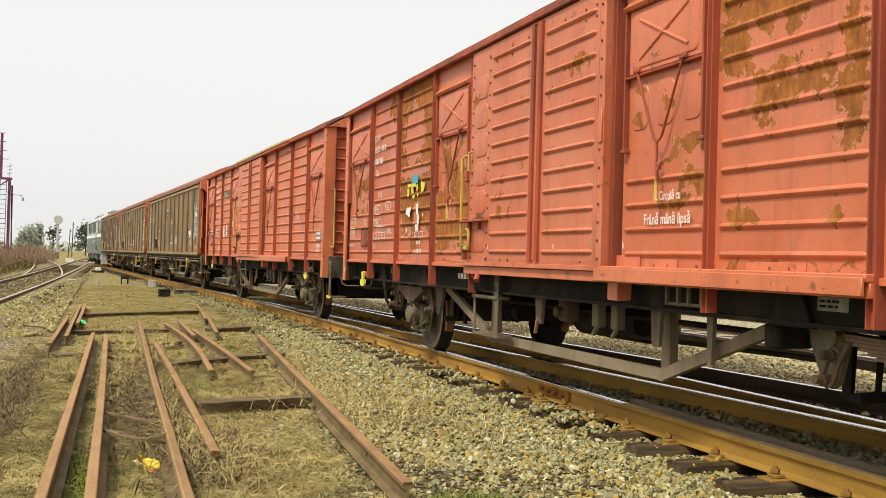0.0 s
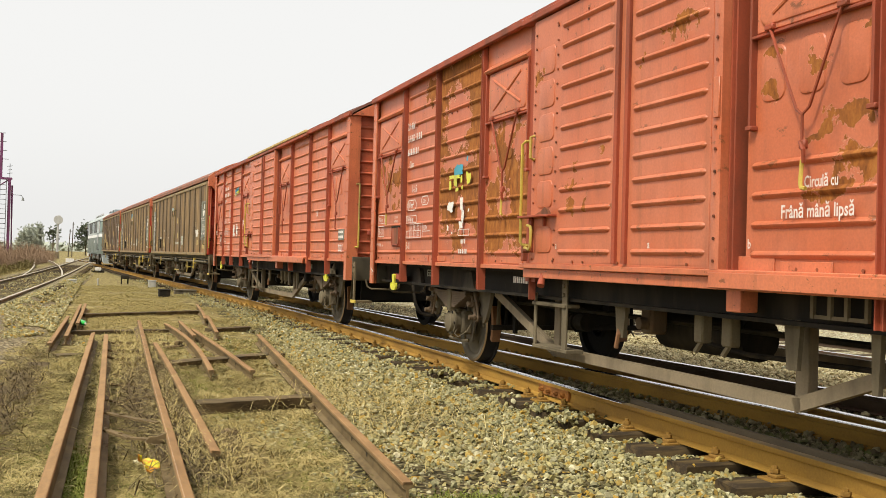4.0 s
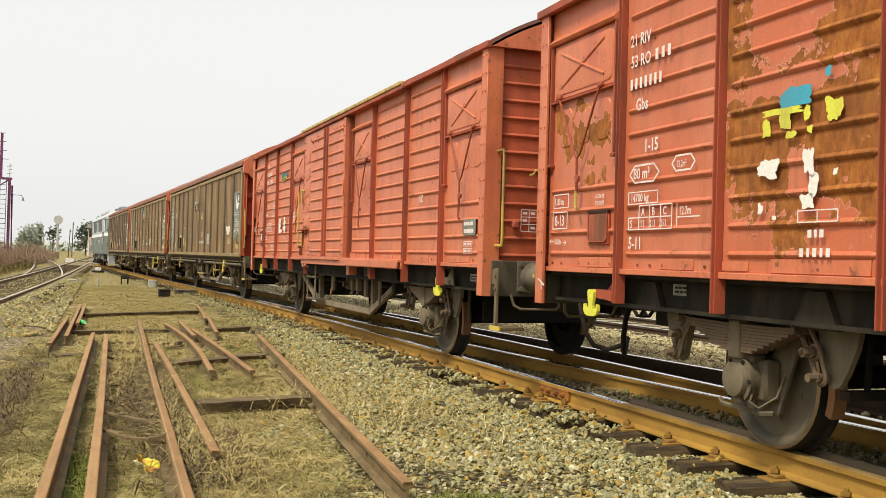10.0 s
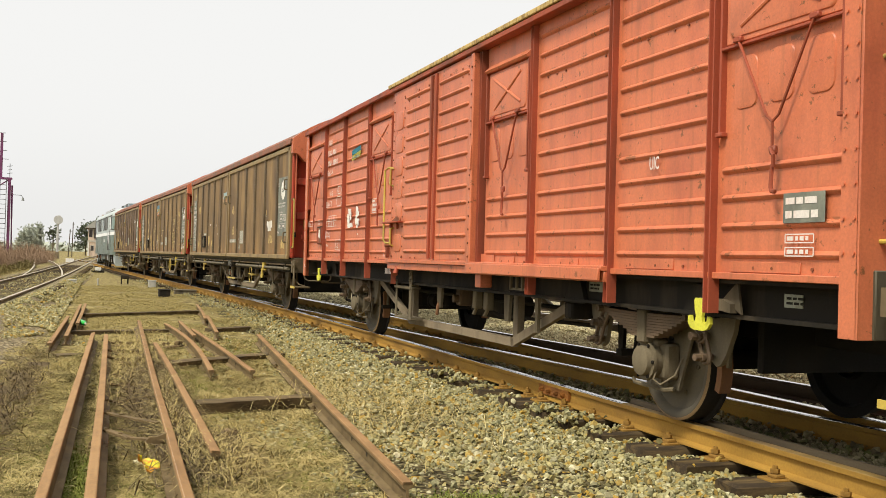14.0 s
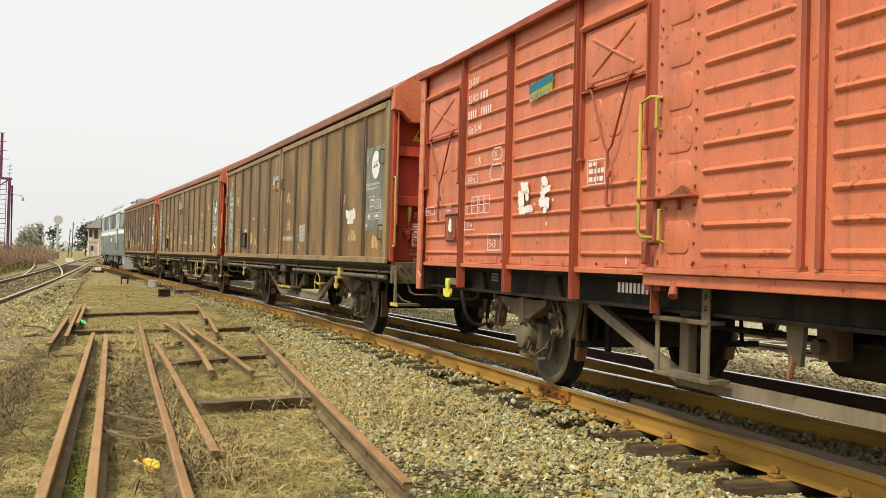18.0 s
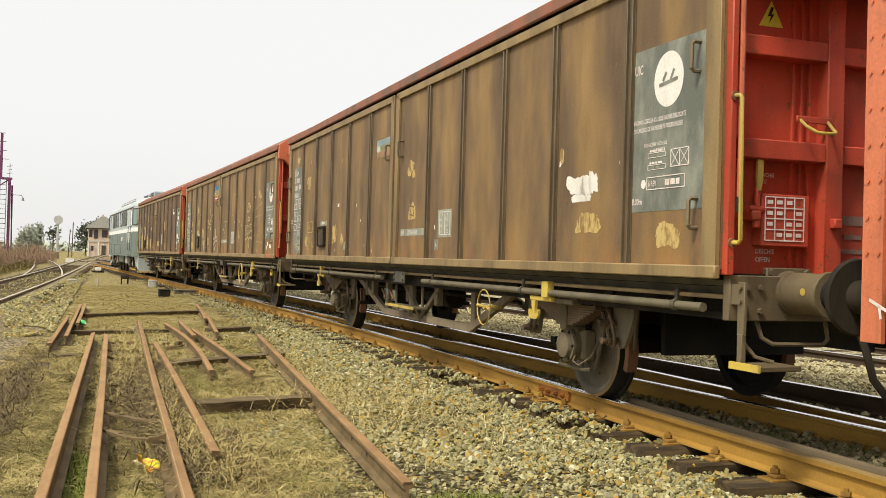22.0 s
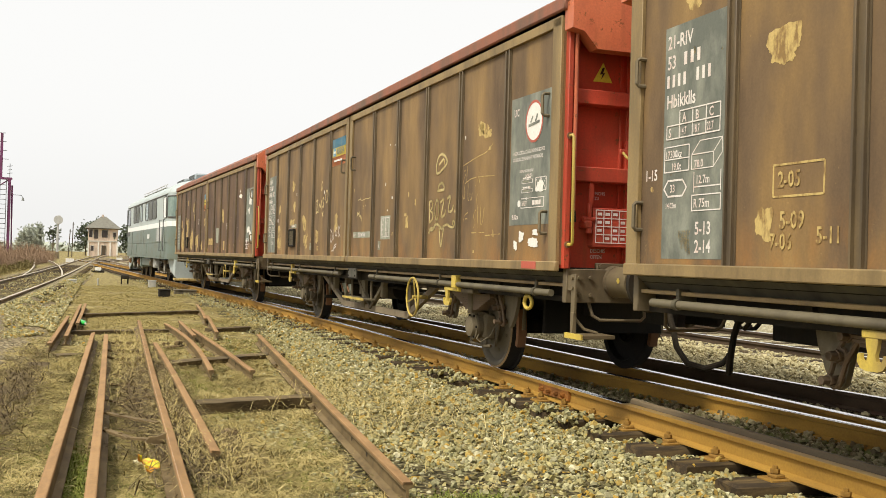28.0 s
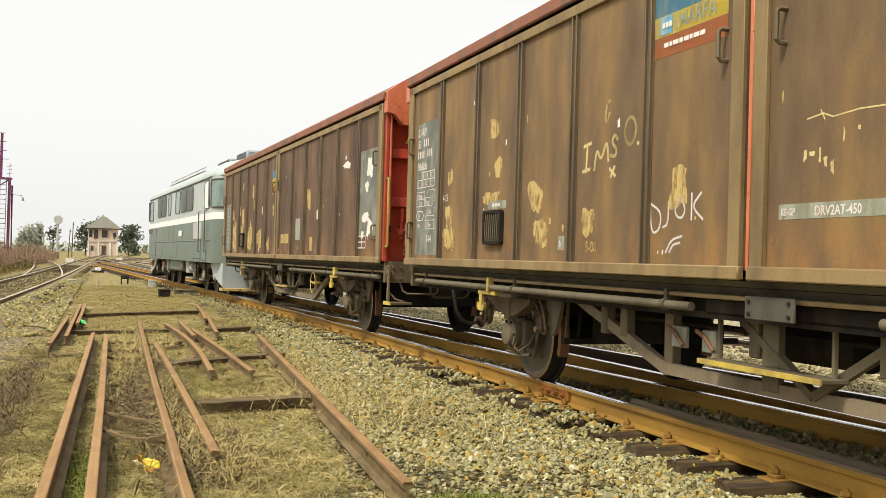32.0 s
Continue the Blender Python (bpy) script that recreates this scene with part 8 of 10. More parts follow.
def marks_brown_c(w):
    x = -1.3855
    black_panel(w, 6.02, 5.34, 1.16, 2.64, x, ("5-13", "2-14"))
    sign_panel(w, -5.37, -6.28, 1.47, 2.56, x, False)
    brown_common(w, x)
    letters(w, "1-15", 6.24, 1.67, 0.10, x)
    for k, (y, z, a, b) in enumerate(((-4.62, 1.71, 0.36, 0.19), (-4.87, 1.715, 0.18, 0.20), (-4.66, 1.612, 0.30, 0.08), (-4.80, 1.60, 0.14, 0.06), (-4.74, 1.70, 0.22, 0.15))):
        blot(w, y, z, a, b, x, "whiteblot", 1 + k, "paint_blot", "thick white paint blot")
    for k, (y, z, a, b) in enumerate(((-4.80, 1.42, 0.46, 0.20), (-5.87, 1.32, 0.30, 0.22), (-0.58, 2.145, 0.30, 0.22), (-0.63, 1.66, 0.30, 0.24), (4.84, 2.30, 0.34, 0.24), (-4.35, 1.95, 0.08, 0.14), (3.0, 1.45, 0.3, 0.35), (2.55, 1.36, 0.25, 0.2), (3.25, 2.1, 0.12, 0.18), (5.7, 2.76, 0.22, 0.14), (4.98, 1.36, 0.18, 0.22), (5.75, 1.28, 0.16, 0.2))):
        blot(w, y, z, a, b, x, "cream", 20 + k, "paint_smear")
    scribble(w, [[(-0.52, 2.16), (-0.60, 2.06), (-0.55, 2.04), (-0.66, 2.14)], [(-0.55, 1.72), (-0.70, 1.70), (-0.70, 1.60), (-0.56, 1.62), (-0.60, 1.68)]], x - 0.002, "brown", 0.008, "scratch")
    outline(w, 4.90, 4.50, 1.50, 1.67, x, "cream", 0.012)
    for tx, y, z, s in (("2-05", 4.86, 1.55, 0.12), ("5-09", 4.84, 1.33, 0.13), ("7-06", 4.92, 1.22, 0.12), ("5-11", 4.55, 1.25, 0.12)):
        letters(w, tx, y, z, s, x - 0.003, "cream")
    flag(w, 0.86, 0.30, 2.375, 2.605, x, ("pale_blue", "pale_yellow", "pale_pink"), 0.0)
    letters(w, "MARFA", 0.66, 2.462, 0.085, x - 0.004, "ink", 0.9)
    plate(w, 0.83, 0.72, 2.46, 2.525, x - 0.004, "pale_blue", "sticker_emblem")
    plate(w, 2.86, 2.76, 1.84, 1.89, x, "white", "paper_tag")
    end_marks(w, True)
    mottle(w, x, 3, 26)


def marks_brown_d(w):
    x = -1.3855
    black_panel(w, 6.14, 5.42, 1.16, 2.63, x, ("5-14",))
    sign_panel(w, -5.45, -6.34, 1.43, 2.54, x)
    brown_common(w, x)
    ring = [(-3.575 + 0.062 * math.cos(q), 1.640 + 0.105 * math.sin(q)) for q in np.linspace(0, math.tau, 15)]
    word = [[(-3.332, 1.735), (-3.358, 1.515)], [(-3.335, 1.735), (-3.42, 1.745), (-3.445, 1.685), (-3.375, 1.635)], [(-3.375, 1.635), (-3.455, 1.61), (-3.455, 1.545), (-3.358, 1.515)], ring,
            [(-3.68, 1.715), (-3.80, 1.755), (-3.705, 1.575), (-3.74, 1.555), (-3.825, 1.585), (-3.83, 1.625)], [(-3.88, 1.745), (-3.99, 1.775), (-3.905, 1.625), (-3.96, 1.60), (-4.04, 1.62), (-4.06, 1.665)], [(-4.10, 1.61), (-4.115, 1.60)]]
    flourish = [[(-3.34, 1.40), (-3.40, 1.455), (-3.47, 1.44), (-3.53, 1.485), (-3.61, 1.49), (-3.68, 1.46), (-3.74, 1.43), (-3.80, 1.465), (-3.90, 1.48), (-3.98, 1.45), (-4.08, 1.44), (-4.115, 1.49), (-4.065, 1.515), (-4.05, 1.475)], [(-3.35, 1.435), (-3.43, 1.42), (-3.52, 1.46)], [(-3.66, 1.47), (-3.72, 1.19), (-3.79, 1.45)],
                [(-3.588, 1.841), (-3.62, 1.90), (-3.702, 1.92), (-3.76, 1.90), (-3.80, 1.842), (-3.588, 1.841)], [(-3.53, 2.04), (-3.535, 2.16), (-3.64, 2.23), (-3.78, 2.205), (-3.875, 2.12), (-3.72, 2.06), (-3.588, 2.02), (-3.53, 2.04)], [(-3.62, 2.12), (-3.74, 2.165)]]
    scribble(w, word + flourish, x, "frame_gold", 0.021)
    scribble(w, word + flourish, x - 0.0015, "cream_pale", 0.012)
    scribble(w, [[(-4.43, 2.04), (-4.4, 1.88)], [(-4.38, 1.96), (-4.31, 1.89), (-4.37, 1.81), (-4.36, 1.7), (-4.3, 1.76)], [(-4.45, 1.87), (-4.45, 1.7), (-4.49, 1.7)], [(-4.5, 1.77), (-4.51, 1.7), (-4.55, 1.7), (-4.56, 1.77)], [(-4.37, 1.87), (-4.57, 1.92), (-5.09, 1.9)], [(-4.64, 1.83), (-4.73, 1.92), (-4.72, 1.97), (-4.74, 1.86)], [(-4.46, 1.58), (-4.37, 1.56), (-4.34, 1.49)], [(-4.39, 1.52), (-4.45, 1.52)], [(-4.66, 1.6), (-4.59, 1.54), (-4.66, 1.49), (-4.62, 1.43)], [(-4.71, 1.64), (-4.72, 1.43)], [(-4.79, 1.65), (-4.78, 1.45), (-4.84, 1.46), (-4.87, 1.62)], [(-4.56, 1.38), (-4.88, 1.38)], [(-4.91, 1.35), (-5.25, 1.36)], [(-4.31, 2.05), (-4.67, 2.11), (-4.91, 2.13), (-5.04, 2.2)], [(-4.69, 1.75), (-4.67, 1.66)]], x, "cream", 0.0045)
    for k, (y, z, a, b) in enumerate(((-4.76, 2.38, 0.14, 0.16), (-4.98, 2.16, 0.08, 0.05), (-4.92, 2.30, 0.18, 0.08))):
        blot(w, y, z, a, b, x, "cream", 140 + k, "paint_smear")
    flag(w, 1.085, 0.27, 2.455, 2.855, x, ("sky_blue", "gold", "flag_orange"), 0.0, label="blue, yellow and red sticker with lettering")
    letters(w, "MARFA", 0.79, 2.615, 0.135, x - 0.004, "ink", 0.95)
    plate(w, 1.00, 0.86, 2.60, 2.715, x - 0.004, "sky_blue", "sticker_emblem")
    bars(w, 0.97, 2.64, (0.03, 0.03, 0.03), 0.035, x - 0.008, "whiteblot", 0.008)
    bars(w, 0.95, 2.515, (0.05, 0.03, 0.06, 0.04, 0.05, 0.03, 0.06, 0.05), 0.028, x - 0.004, "whiteblot", 0.012)
    ring = [(1.36 + 0.075 * math.cos(q), 2.03 + 0.095 * math.sin(q)) for q in np.linspace(0, math.tau, 15)]
    scribble(w, [[(1.984, 1.985), (2.0, 1.795)], [(2.04, 1.985), (1.93, 2.0)], [(2.05, 1.80), (1.94, 1.81)], [(1.87, 1.80), (1.84, 1.96), (1.77, 1.85), (1.69, 2.01), (1.66, 1.85)], [(1.535, 1.99), (1.58, 2.03), (1.62, 1.975), (1.545, 1.925), (1.56, 1.87), (1.635, 1.885)], ring, [(1.262, 1.94), (1.25, 1.93)],
                 [(1.655, 2.275), (1.70, 2.255), (1.725, 2.15), (1.685, 2.13), (1.66, 2.19)], [(1.64, 1.79), (1.56, 1.735)], [(1.57, 1.80), (1.625, 1.73)]], x, "cream_pale", 0.013)
    scribble(w, [[(-0.43, 1.885), (-0.55, 1.90), (-0.62, 1.875), (-0.80, 1.89), (-0.97, 1.885), (-1.02, 1.90)], [(-0.53, 1.92), (-0.56, 1.87)]], x, "cream_pale", 0.004, "scratch")
    for k, (y, z, a, b) in enumerate(((-0.42, 1.70, 0.03, 0.07), (-0.47, 1.705, 0.05, 0.03), (-0.53, 1.69, 0.025, 0.10), (-0.57, 1.66, 0.03, 0.07), (-0.62, 1.63, 0.03, 0.08), (-0.70, 1.78, 0.015, 0.08), (-0.80, 1.80, 0.02, 0.03))):
        blot(w, y, z, a, b, x, "cream_pale", 180 + k, "paint_fleck")
    dj = [[(1.08, 1.52), (1.06, 1.32), (0.96, 1.34), (0.94, 1.46), (1.08, 1.52)], [(0.86, 1.52), (0.86, 1.38), (0.92, 1.36)], [(0.72, 1.54), (0.80, 1.46), (0.72, 1.40), (0.66, 1.46), (0.72, 1.54)], [(0.60, 1.56), (0.60, 1.40)], [(0.50, 1.56), (0.60, 1.48), (0.48, 1.40)], [(0.88, 1.20), (0.82, 1.28), (0.70, 1.30)], [(0.84, 1.20), (0.80, 1.25), (0.72, 1.26)]]
    scribble(w, dj, x, "white", 0.008)
    for k, (y, z, a, b) in enumerate(((5.02, 1.55, 0.28, 0.30), (5.0, 1.34, 0.4, 0.24), (5.0, 1.95, 0.2, 0.2), (3.80, 2.32, 0.28, 0.22), (3.72, 1.96, 0.26, 0.24), (3.85, 1.70, 0.5, 0.16), (2.86, 1.64, 0.36, 0.30), (2.78, 1.36, 0.34, 0.30), (1.95, 1.42, 0.22, 0.26), (0.75, 1.62, 0.25, 0.3), (-2.57, 1.54, 0.12, 0.16), (-2.61, 1.85, 0.05, 0.09), (-2.85, 1.755, 0.05, 0.09), (-2.50, 1.62, 0.14, 0.05), (-4.8, 2.35, 0.3, 0.14), (2.62, 1.45, 0.12, 0.08))):
        blot(w, y, z, a, b, x, "cream", 120 + k, "paint_smear")
    for k, (y, z, a, b) in enumerate(((-5.72, 1.33, 0.12, 0.10), (-5.98, 1.36, 0.14, 0.07), (-5.94, 1.28, 0.22, 0.09), (-5.6, 1.25, 0.1, 0.1), (-6.05, 1.75, 0.16, 0.12), (-2.05, 2.48, 0.03, 0.03), (-1.85, 2.5, 0.04, 0.02))):
        blot(w, y, z, a, b, x - 0.004, "whiteblot", 150 + k)
    letters(w, "5-08", 1.98, 1.20, 0.11, x - 0.002, "cream")
    letters(w, "3-12", 5.05, 1.21, 0.11, x - 0.002, "cream")
    letters(w, "4-15", 5.22, 1.72, 0.10, x - 0.002)
    plate(w, -5.82, -6.10, 1.06, 1.12, -1.432, "flagred", "paint_patch")
    end_marks(w)
    mottle(w, x, 5, 34)


def marks_brown_e(w):
    x = -1.3855
    plate(w, 6.1, 5.42, 1.2, 2.3, x, "black", label="faded black data panel")
    for k in range(9):
        bars(w, 6.04 - 0.05 * (k % 3), 2.18 - 0.1 * k, (0.1, 0.14, 0.07), 0.035, x - 0.002, "label_green")
    plate(w, -5.37, -6.28, 1.40, 2.55, x, "black", label="weathered grey-black notice panel with white patches")
    flag(w, 0.62, 0.16, 2.28, 2.72, x, ("sky_blue", "gold", "flag_orange"), 0.03, label="small blue, yellow and red sticker")
    for k, (y, z, a, b) in enumerate(((-5.90, 2.30, 0.34, 0.32), (-5.75, 2.05, 0.20, 0.16), (-5.72, 1.66, 0.34, 0.16), (-5.95, 1.52, 0.30, 0.26), (-5.60, 1.42, 0.16, 0.14), (-4.75, 2.42, 0.4, 0.12), (-4.68, 2.54, 0.08, 0.08), (1.55, 2.0, 0.10, 0.22))):
        blot(w, y, z, a, b, x - 0.004, "whiteblot", 200 + k)
    for k, (y, z, a, b) in enumerate(((-2.45, 2.05, 0.32, 0.42), (-2.15, 2.3, 0.15, 0.1), (3.1, 1.45, 0.45, 0.62), (3.9, 1.6, 0.35, 0.4), (5.0, 1.5, 0.4, 0.7), (2.0, 1.45, 0.35, 0.4), (2.2, 1.8, 0.1, 0.3), (4.2, 2.1, 0.2, 0.3), (4.3, 1.85, 0.25, 0.3), (5.1, 2.0, 0.3, 0.3), (1.0, 1.3, 0.25, 0.12), (2.5, 2.15, 0.14, 0.25), (0.45, 1.95, 0.2, 0.25))):
        blot(w, y, z, a, b, x, "cream", 220 + k, "paint_smear")
    plate(w, -0.30, -0.95, 1.33, 1.50, x, "cream", "painted_strip")
    plate(w, -1.50, -1.85, 1.38, 1.75, x, "label_green", "painted_panel")
    plate(w, -2.55, -2.75, 1.2, 1.42, x, "cream", "painted_strip")
    plate(w, -3.0, -3.12, 1.7, 1.85, x, "white", "paper_tag")
    outline(w, -5.4, -5.75, 1.24, 1.40, x - 0.004, cols=2, rows=2)
    holder(w, 3.57, 3.96, 1.28, 1.56, -1.384, "under", "black document holder")
    end_marks(w)
    mottle(w, x, 7, 40)


marks_red_a(wagon_a)
marks_red_b(wagon_b)
marks_brown_c(wagon_c)
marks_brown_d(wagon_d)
for k, (yb, zb, wy, wz) in enumerate(((4.75, 1.62, 0.30, 0.70), (4.72, 1.28, 0.34, 0.30), (3.75, 1.95, 0.32, 0.60), (2.78, 1.50, 0.42, 0.75), (1.72, 1.42, 0.36, 0.60), (0.86, 1.33, 0.22, 0.30), (2.6, 2.45, 0.22, 0.34), (3.82, 2.62, 0.16, 0.22))):
    blot(wagon_e, yb, zb, wy, wz, -1.3885, "cream", 300 + k, "paint_flake")
marks_brown_e(wagon_e)


# ---- old rails and timbers lying in the grass ----
def loose_rail(pts, label, lean=0.0, z=-0.085, name="loose_rail"):
    """A length of scrap rail through the points, with cut ends."""
    pts = [Vector((x, y, 0)) for x, y in pts]
    dense = []
    for a, b in zip(pts, pts[1:]):
        n = max(1, int((b - a).length / 0.5))
        dense += [a.lerp(b, k / n) for k in range(n)]
    dense.append(pts[-1])
    for _ in range(3):
        dense = [dense[0]] + [(p + 2 * q + r) / 4 for p, q, r in zip(dense, dense[1:], dense[2:])] + [dense[-1]]
    line = []
    for i, q in enumerate(dense):
        d = dense[min(i + 1, len(dense) - 1)] - dense[max(i - 1, 0)]
        line.append((q.x, q.y, z, math.atan2(-d.x, d.y)))
    c, s = 0.86 * math.cos(lean), 0.86 * math.sin(lean)
    prof = [(0.9 * x * c - (h + 0.16) * s, x * s + (h + 0.16) * c - 0.16) for x, h in RAIL_BODY[:6] + RAIL_HEAD[1:5] + RAIL_BODY[8:]]
    t = thing(name, label, "rail", "scrap rails in the grass")
    bar = sweep("rail_bar", prof, line, "rail_loose", t)
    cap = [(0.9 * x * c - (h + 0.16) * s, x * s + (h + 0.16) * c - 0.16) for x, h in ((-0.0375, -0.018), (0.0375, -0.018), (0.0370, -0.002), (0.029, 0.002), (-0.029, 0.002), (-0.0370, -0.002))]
    sweep("rail_crown", cap, line, "rail_crown", bar)["label"] = "tan rust on the worn rail head, its light painted in"
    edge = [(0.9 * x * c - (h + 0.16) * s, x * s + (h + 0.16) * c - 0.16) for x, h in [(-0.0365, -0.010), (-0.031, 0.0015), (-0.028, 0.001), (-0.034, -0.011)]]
    for i in (2, 3, max(3, len(dense) // 3), max(4, 2 * len(dense) // 3)):
        x, y, _, a = line[min(i, len(line) - 2)]
        m = Matrix.Translation((x, y, z)) @ Matrix.Rotation(a, 4, "Z")
        bm = B()
        if i < 4:
            cyl(bm, (-0.006, 0, -0.090), (-0.011, 0, -0.090), 0.014, seg=10)
            h = part("bolt_hole", bm, "under", t)
        else:
            cyl(bm, (-0.05, 0, -0.152), (-0.05, 0, -0.105), 0.014, seg=6)
            cyl(bm, (-0.05, 0, -0.135), (-0.05, 0, -0.118), 0.026, seg=6)
            box(bm, -0.075, -0.03, -0.035, 0.035, -0.15, -0.136, 0.004)
            h = part("rail_clip", bm, "rail_loose", t)
        h.matrix_basis = m
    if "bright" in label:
        sweep("bright_edge", edge, line, "rail_bright", t)
    return t


for pts, lab, lean, high in (
        ([(-0.260, 3.08), (-0.231, 5.01), (-0.087, 15.03)], "long rusty brown scrap rail lying in dry grass", 0.16, -0.04),
        ([(-0.035, 3.08), (-0.010, 4.91), (0.035, 8.5), (0.087, 14.74)], "long rusty scrap rail beside another in the grass", 0.14, -0.04),
        ([(0.392, 3.08), (0.390, 4.82), (0.412, 6.16), (0.443, 9.05), (0.578, 17.72)], "old switch blade rail with a bright edge", -0.22, -0.04),
        ([(0.655, 6.05), (0.663, 7.71), (0.672, 10.50), (0.655, 13.39)], "short rusty rail overgrown with dry stalks", -0.10, -0.04),
        ([(1.10, 10.6), (1.17, 12.3), (1.19, 14.3), (1.14, 16.2), (1.04, 17.6)], "bent rusty rail from an old turnout", 0.0, -0.085),
        ([(1.52, 10.55), (1.49, 13.0), (1.39, 16.4)], "rusty rail piece with a sawn end", 0.0, -0.085),
        ([(1.31, 15.1), (1.32, 18.3)], "short rusty rail end", 0.0, -0.085),
        ([(-0.47, 15.0), (-0.45, 23.7)], "rusty rail with old fittings", 0.0, -0.085),
        ([(-0.38, 17.6), (-0.365, 20.0), (-0.35, 24.0)], "thin bright-edged rail piece", 0.0, -0.085),
        ([(-0.63, 13.8), (-0.58, 19.4)], "short rusty rail at the gravel's edge", 0.0, -0.085),
        ([(1.70, 15.7), (1.96, 19.9)], "rusty rail end on a rotten timber", 0.0, -0.085),
        ([(1.84, 19.0), (1.97, 20.9), (2.14, 24.3)], "curved rail end with a bright edge", 0.0, -0.085),
        ([(1.551, 5.01), (1.869, 9.92), (2.196, 14.74)], "long rusty brown rail lying on the gravel's edge", 0.0, -0.04)):
    loose_rail(pts, lab, lean, high)


def timber(x0, y0, x1, y1, z, label, width=0.24, seed=0):
    """A rotten sleeper with split ends."""
    rnd = random.Random(seed)
    a, b = Vector((x0, y0, 0)), Vector((x1, y1, 0))
    d = (b - a).normalized()
    n = Vector((-d.y, d.x, 0))
    bm = B()
    k = 9
    rings = []
    for i in range(k):
        c = a.lerp(b, i / (k - 1))
        row = []
        for s, h in ((-0.38, -0.16), (-0.5, -0.012), (-0.2, 0.0), (0.15, -0.005), (0.5, -0.012), (0.5, -0.16)):
            e = rnd.uniform(-0.010, 0.010)
            row.append(bm.verts.new(c + n * (s * width + e) + Vector((0, 0, z + h + rnd.uniform(-0.005, 0.004))) + d * (rnd.uniform(-0.05, 0.05) if i in (0, k - 1) else 0)))
        rings.append(row)
    for p, q in zip(rings, rings[1:]):
        for j in range(6):
            bm.faces.new((p[j], p[(j + 1) % 6], q[(j + 1) % 6], q[j]))
    bm.faces.new(rings[0])
    bm.faces.new(rings[-1][::-1])
    o = part("old_sleeper", bm, "sleeper_old")
    return tagged(o, label, "sleeper", "old sleepers in the grass")


for i, (x0, y0, x1, y1, z) in enumerate(((-0.36, 21.2, 2.05, 22.7, -0.16), (-0.52, 16.9, 1.20, 17.25, -0.17), (1.75, 17.45, 2.45, 18.0, -0.17), (0.78, 8.55, 1.84, 8.80, -0.120), (0.70, 12.0, 2.25, 13.15, -0.16), (-0.95, 9.6, -0.68, 12.6, -0.215), (-0.55, 13.4, 0.2, 13.6, -0.20))):
    timber(x0, y0, x1, y1, z, "grey rotten wooden sleeper sunk in dry grass", seed=i)


def stretcher(pts, label):
    """A flat bar with bolts, once between two switch blades."""
    t = thing("stretcher_bar", label, "steel bar")
    bm = B()
    q = [Vector((x, y, -0.10)) for x, y in pts]
    up = Vector((0, 0, 0.007))
    for a, b in zip(q, q[1:]):
        d = (b - a).normalized()
        n = Vector((-d.y, d.x, 0)) * 0.024
        bm.faces.ensure_lookup_table()
        vs = [bm.verts.new(p) for p in (a + n + up, b + n + up, b - n + up, a - n + up, a + n - up, b + n - up, b - n - up, a - n - up)]
        for f in ((0, 1, 2, 3), (7, 6, 5, 4), (0, 4, 5, 1), (1, 5, 6, 2), (2, 6, 7, 3), (3, 7, 4, 0)):
            bm.faces.new([vs[k] for k in f])
    part("flat_bar", bm, "rail_loose", t)
    for f in (0.06, 0.34, 0.72):
        c = q[0].lerp(q[1], f)
        bm = B()
        cyl(bm, c, c + Vector((0, 0, 0.016)), 0.015, seg=6)
        part("bolt", bm, "rail_loose", t)
    return t


stretcher([(-0.01, 7.97), (0.22, 7.58), (0.40, 7.33)], "rusty flat stretcher bar with bolts between old rails")
st = stretcher([(-0.02, 7.26), (0.20, 6.76), (0.43, 6.66)], "rusty stretcher bar with a bent bracket end")
bm = B()
prism(bm, [(0.29, -0.10), (0.32, -0.080), (0.36, -0.078), (0.42, -0.055), (0.42, -0.125), (0.30, -0.12)], "y", 6.66, 6.685)
part("bracket_end", bm, "rail_loose", st)


def old_chair(x, y, turn, seed):
    """A cast rail chair with bolts and a broken tie bar, left beside a scrap rail."""
    rnd = random.Random(seed)
    t = thing("rail_chair", "rusted cast rail chair with bolts in the grass", "rail chair", "loose rail chairs")
    bm = B()
    box(bm, -0.15, 0.15, -0.07, 0.07, 0.0, 0.03, 0.008)
    box(bm, 0.04, 0.11, -0.05, 0.05, 0.03, 0.09, 0.012)
    part("sole_plate", bm, "rail_loose", t)
    for q in (-0.11, -0.05, 0.13):
        bm = B()
        cyl(bm, (q, rnd.uniform(-0.03, 0.03), 0.02), (q, 0, 0.085), 0.013, seg=6)
        cyl(bm, (q, 0, 0.055), (q, 0, 0.075), 0.026, seg=6)
        part("bolt", bm, "rail_loose", t)
    bm = B()
    tube(bm, [(-0.14, 0.02, 0.045), (-0.30, 0.10 * rnd.uniform(-1, 1), 0.06 + rnd.uniform(0, 0.04))], 0.013, 6)
    part("tie_bar", bm, "rail_loose", t)
    t.matrix_basis = pose(x, y, -0.225, rnd.uniform(-8, 8), rnd.uniform(-8, 8), turn)


for k, (cx, cy) in enumerate(((0.30, 14.4), (0.33, 13.3), (0.36, 12.3), (0.36, 10.9), (0.35, 9.9), (0.34, 9.0), (0.80, 7.2), (0.95, 14.4))):
    old_chair(cx, cy, (k * 37) % 50 - 25, k)

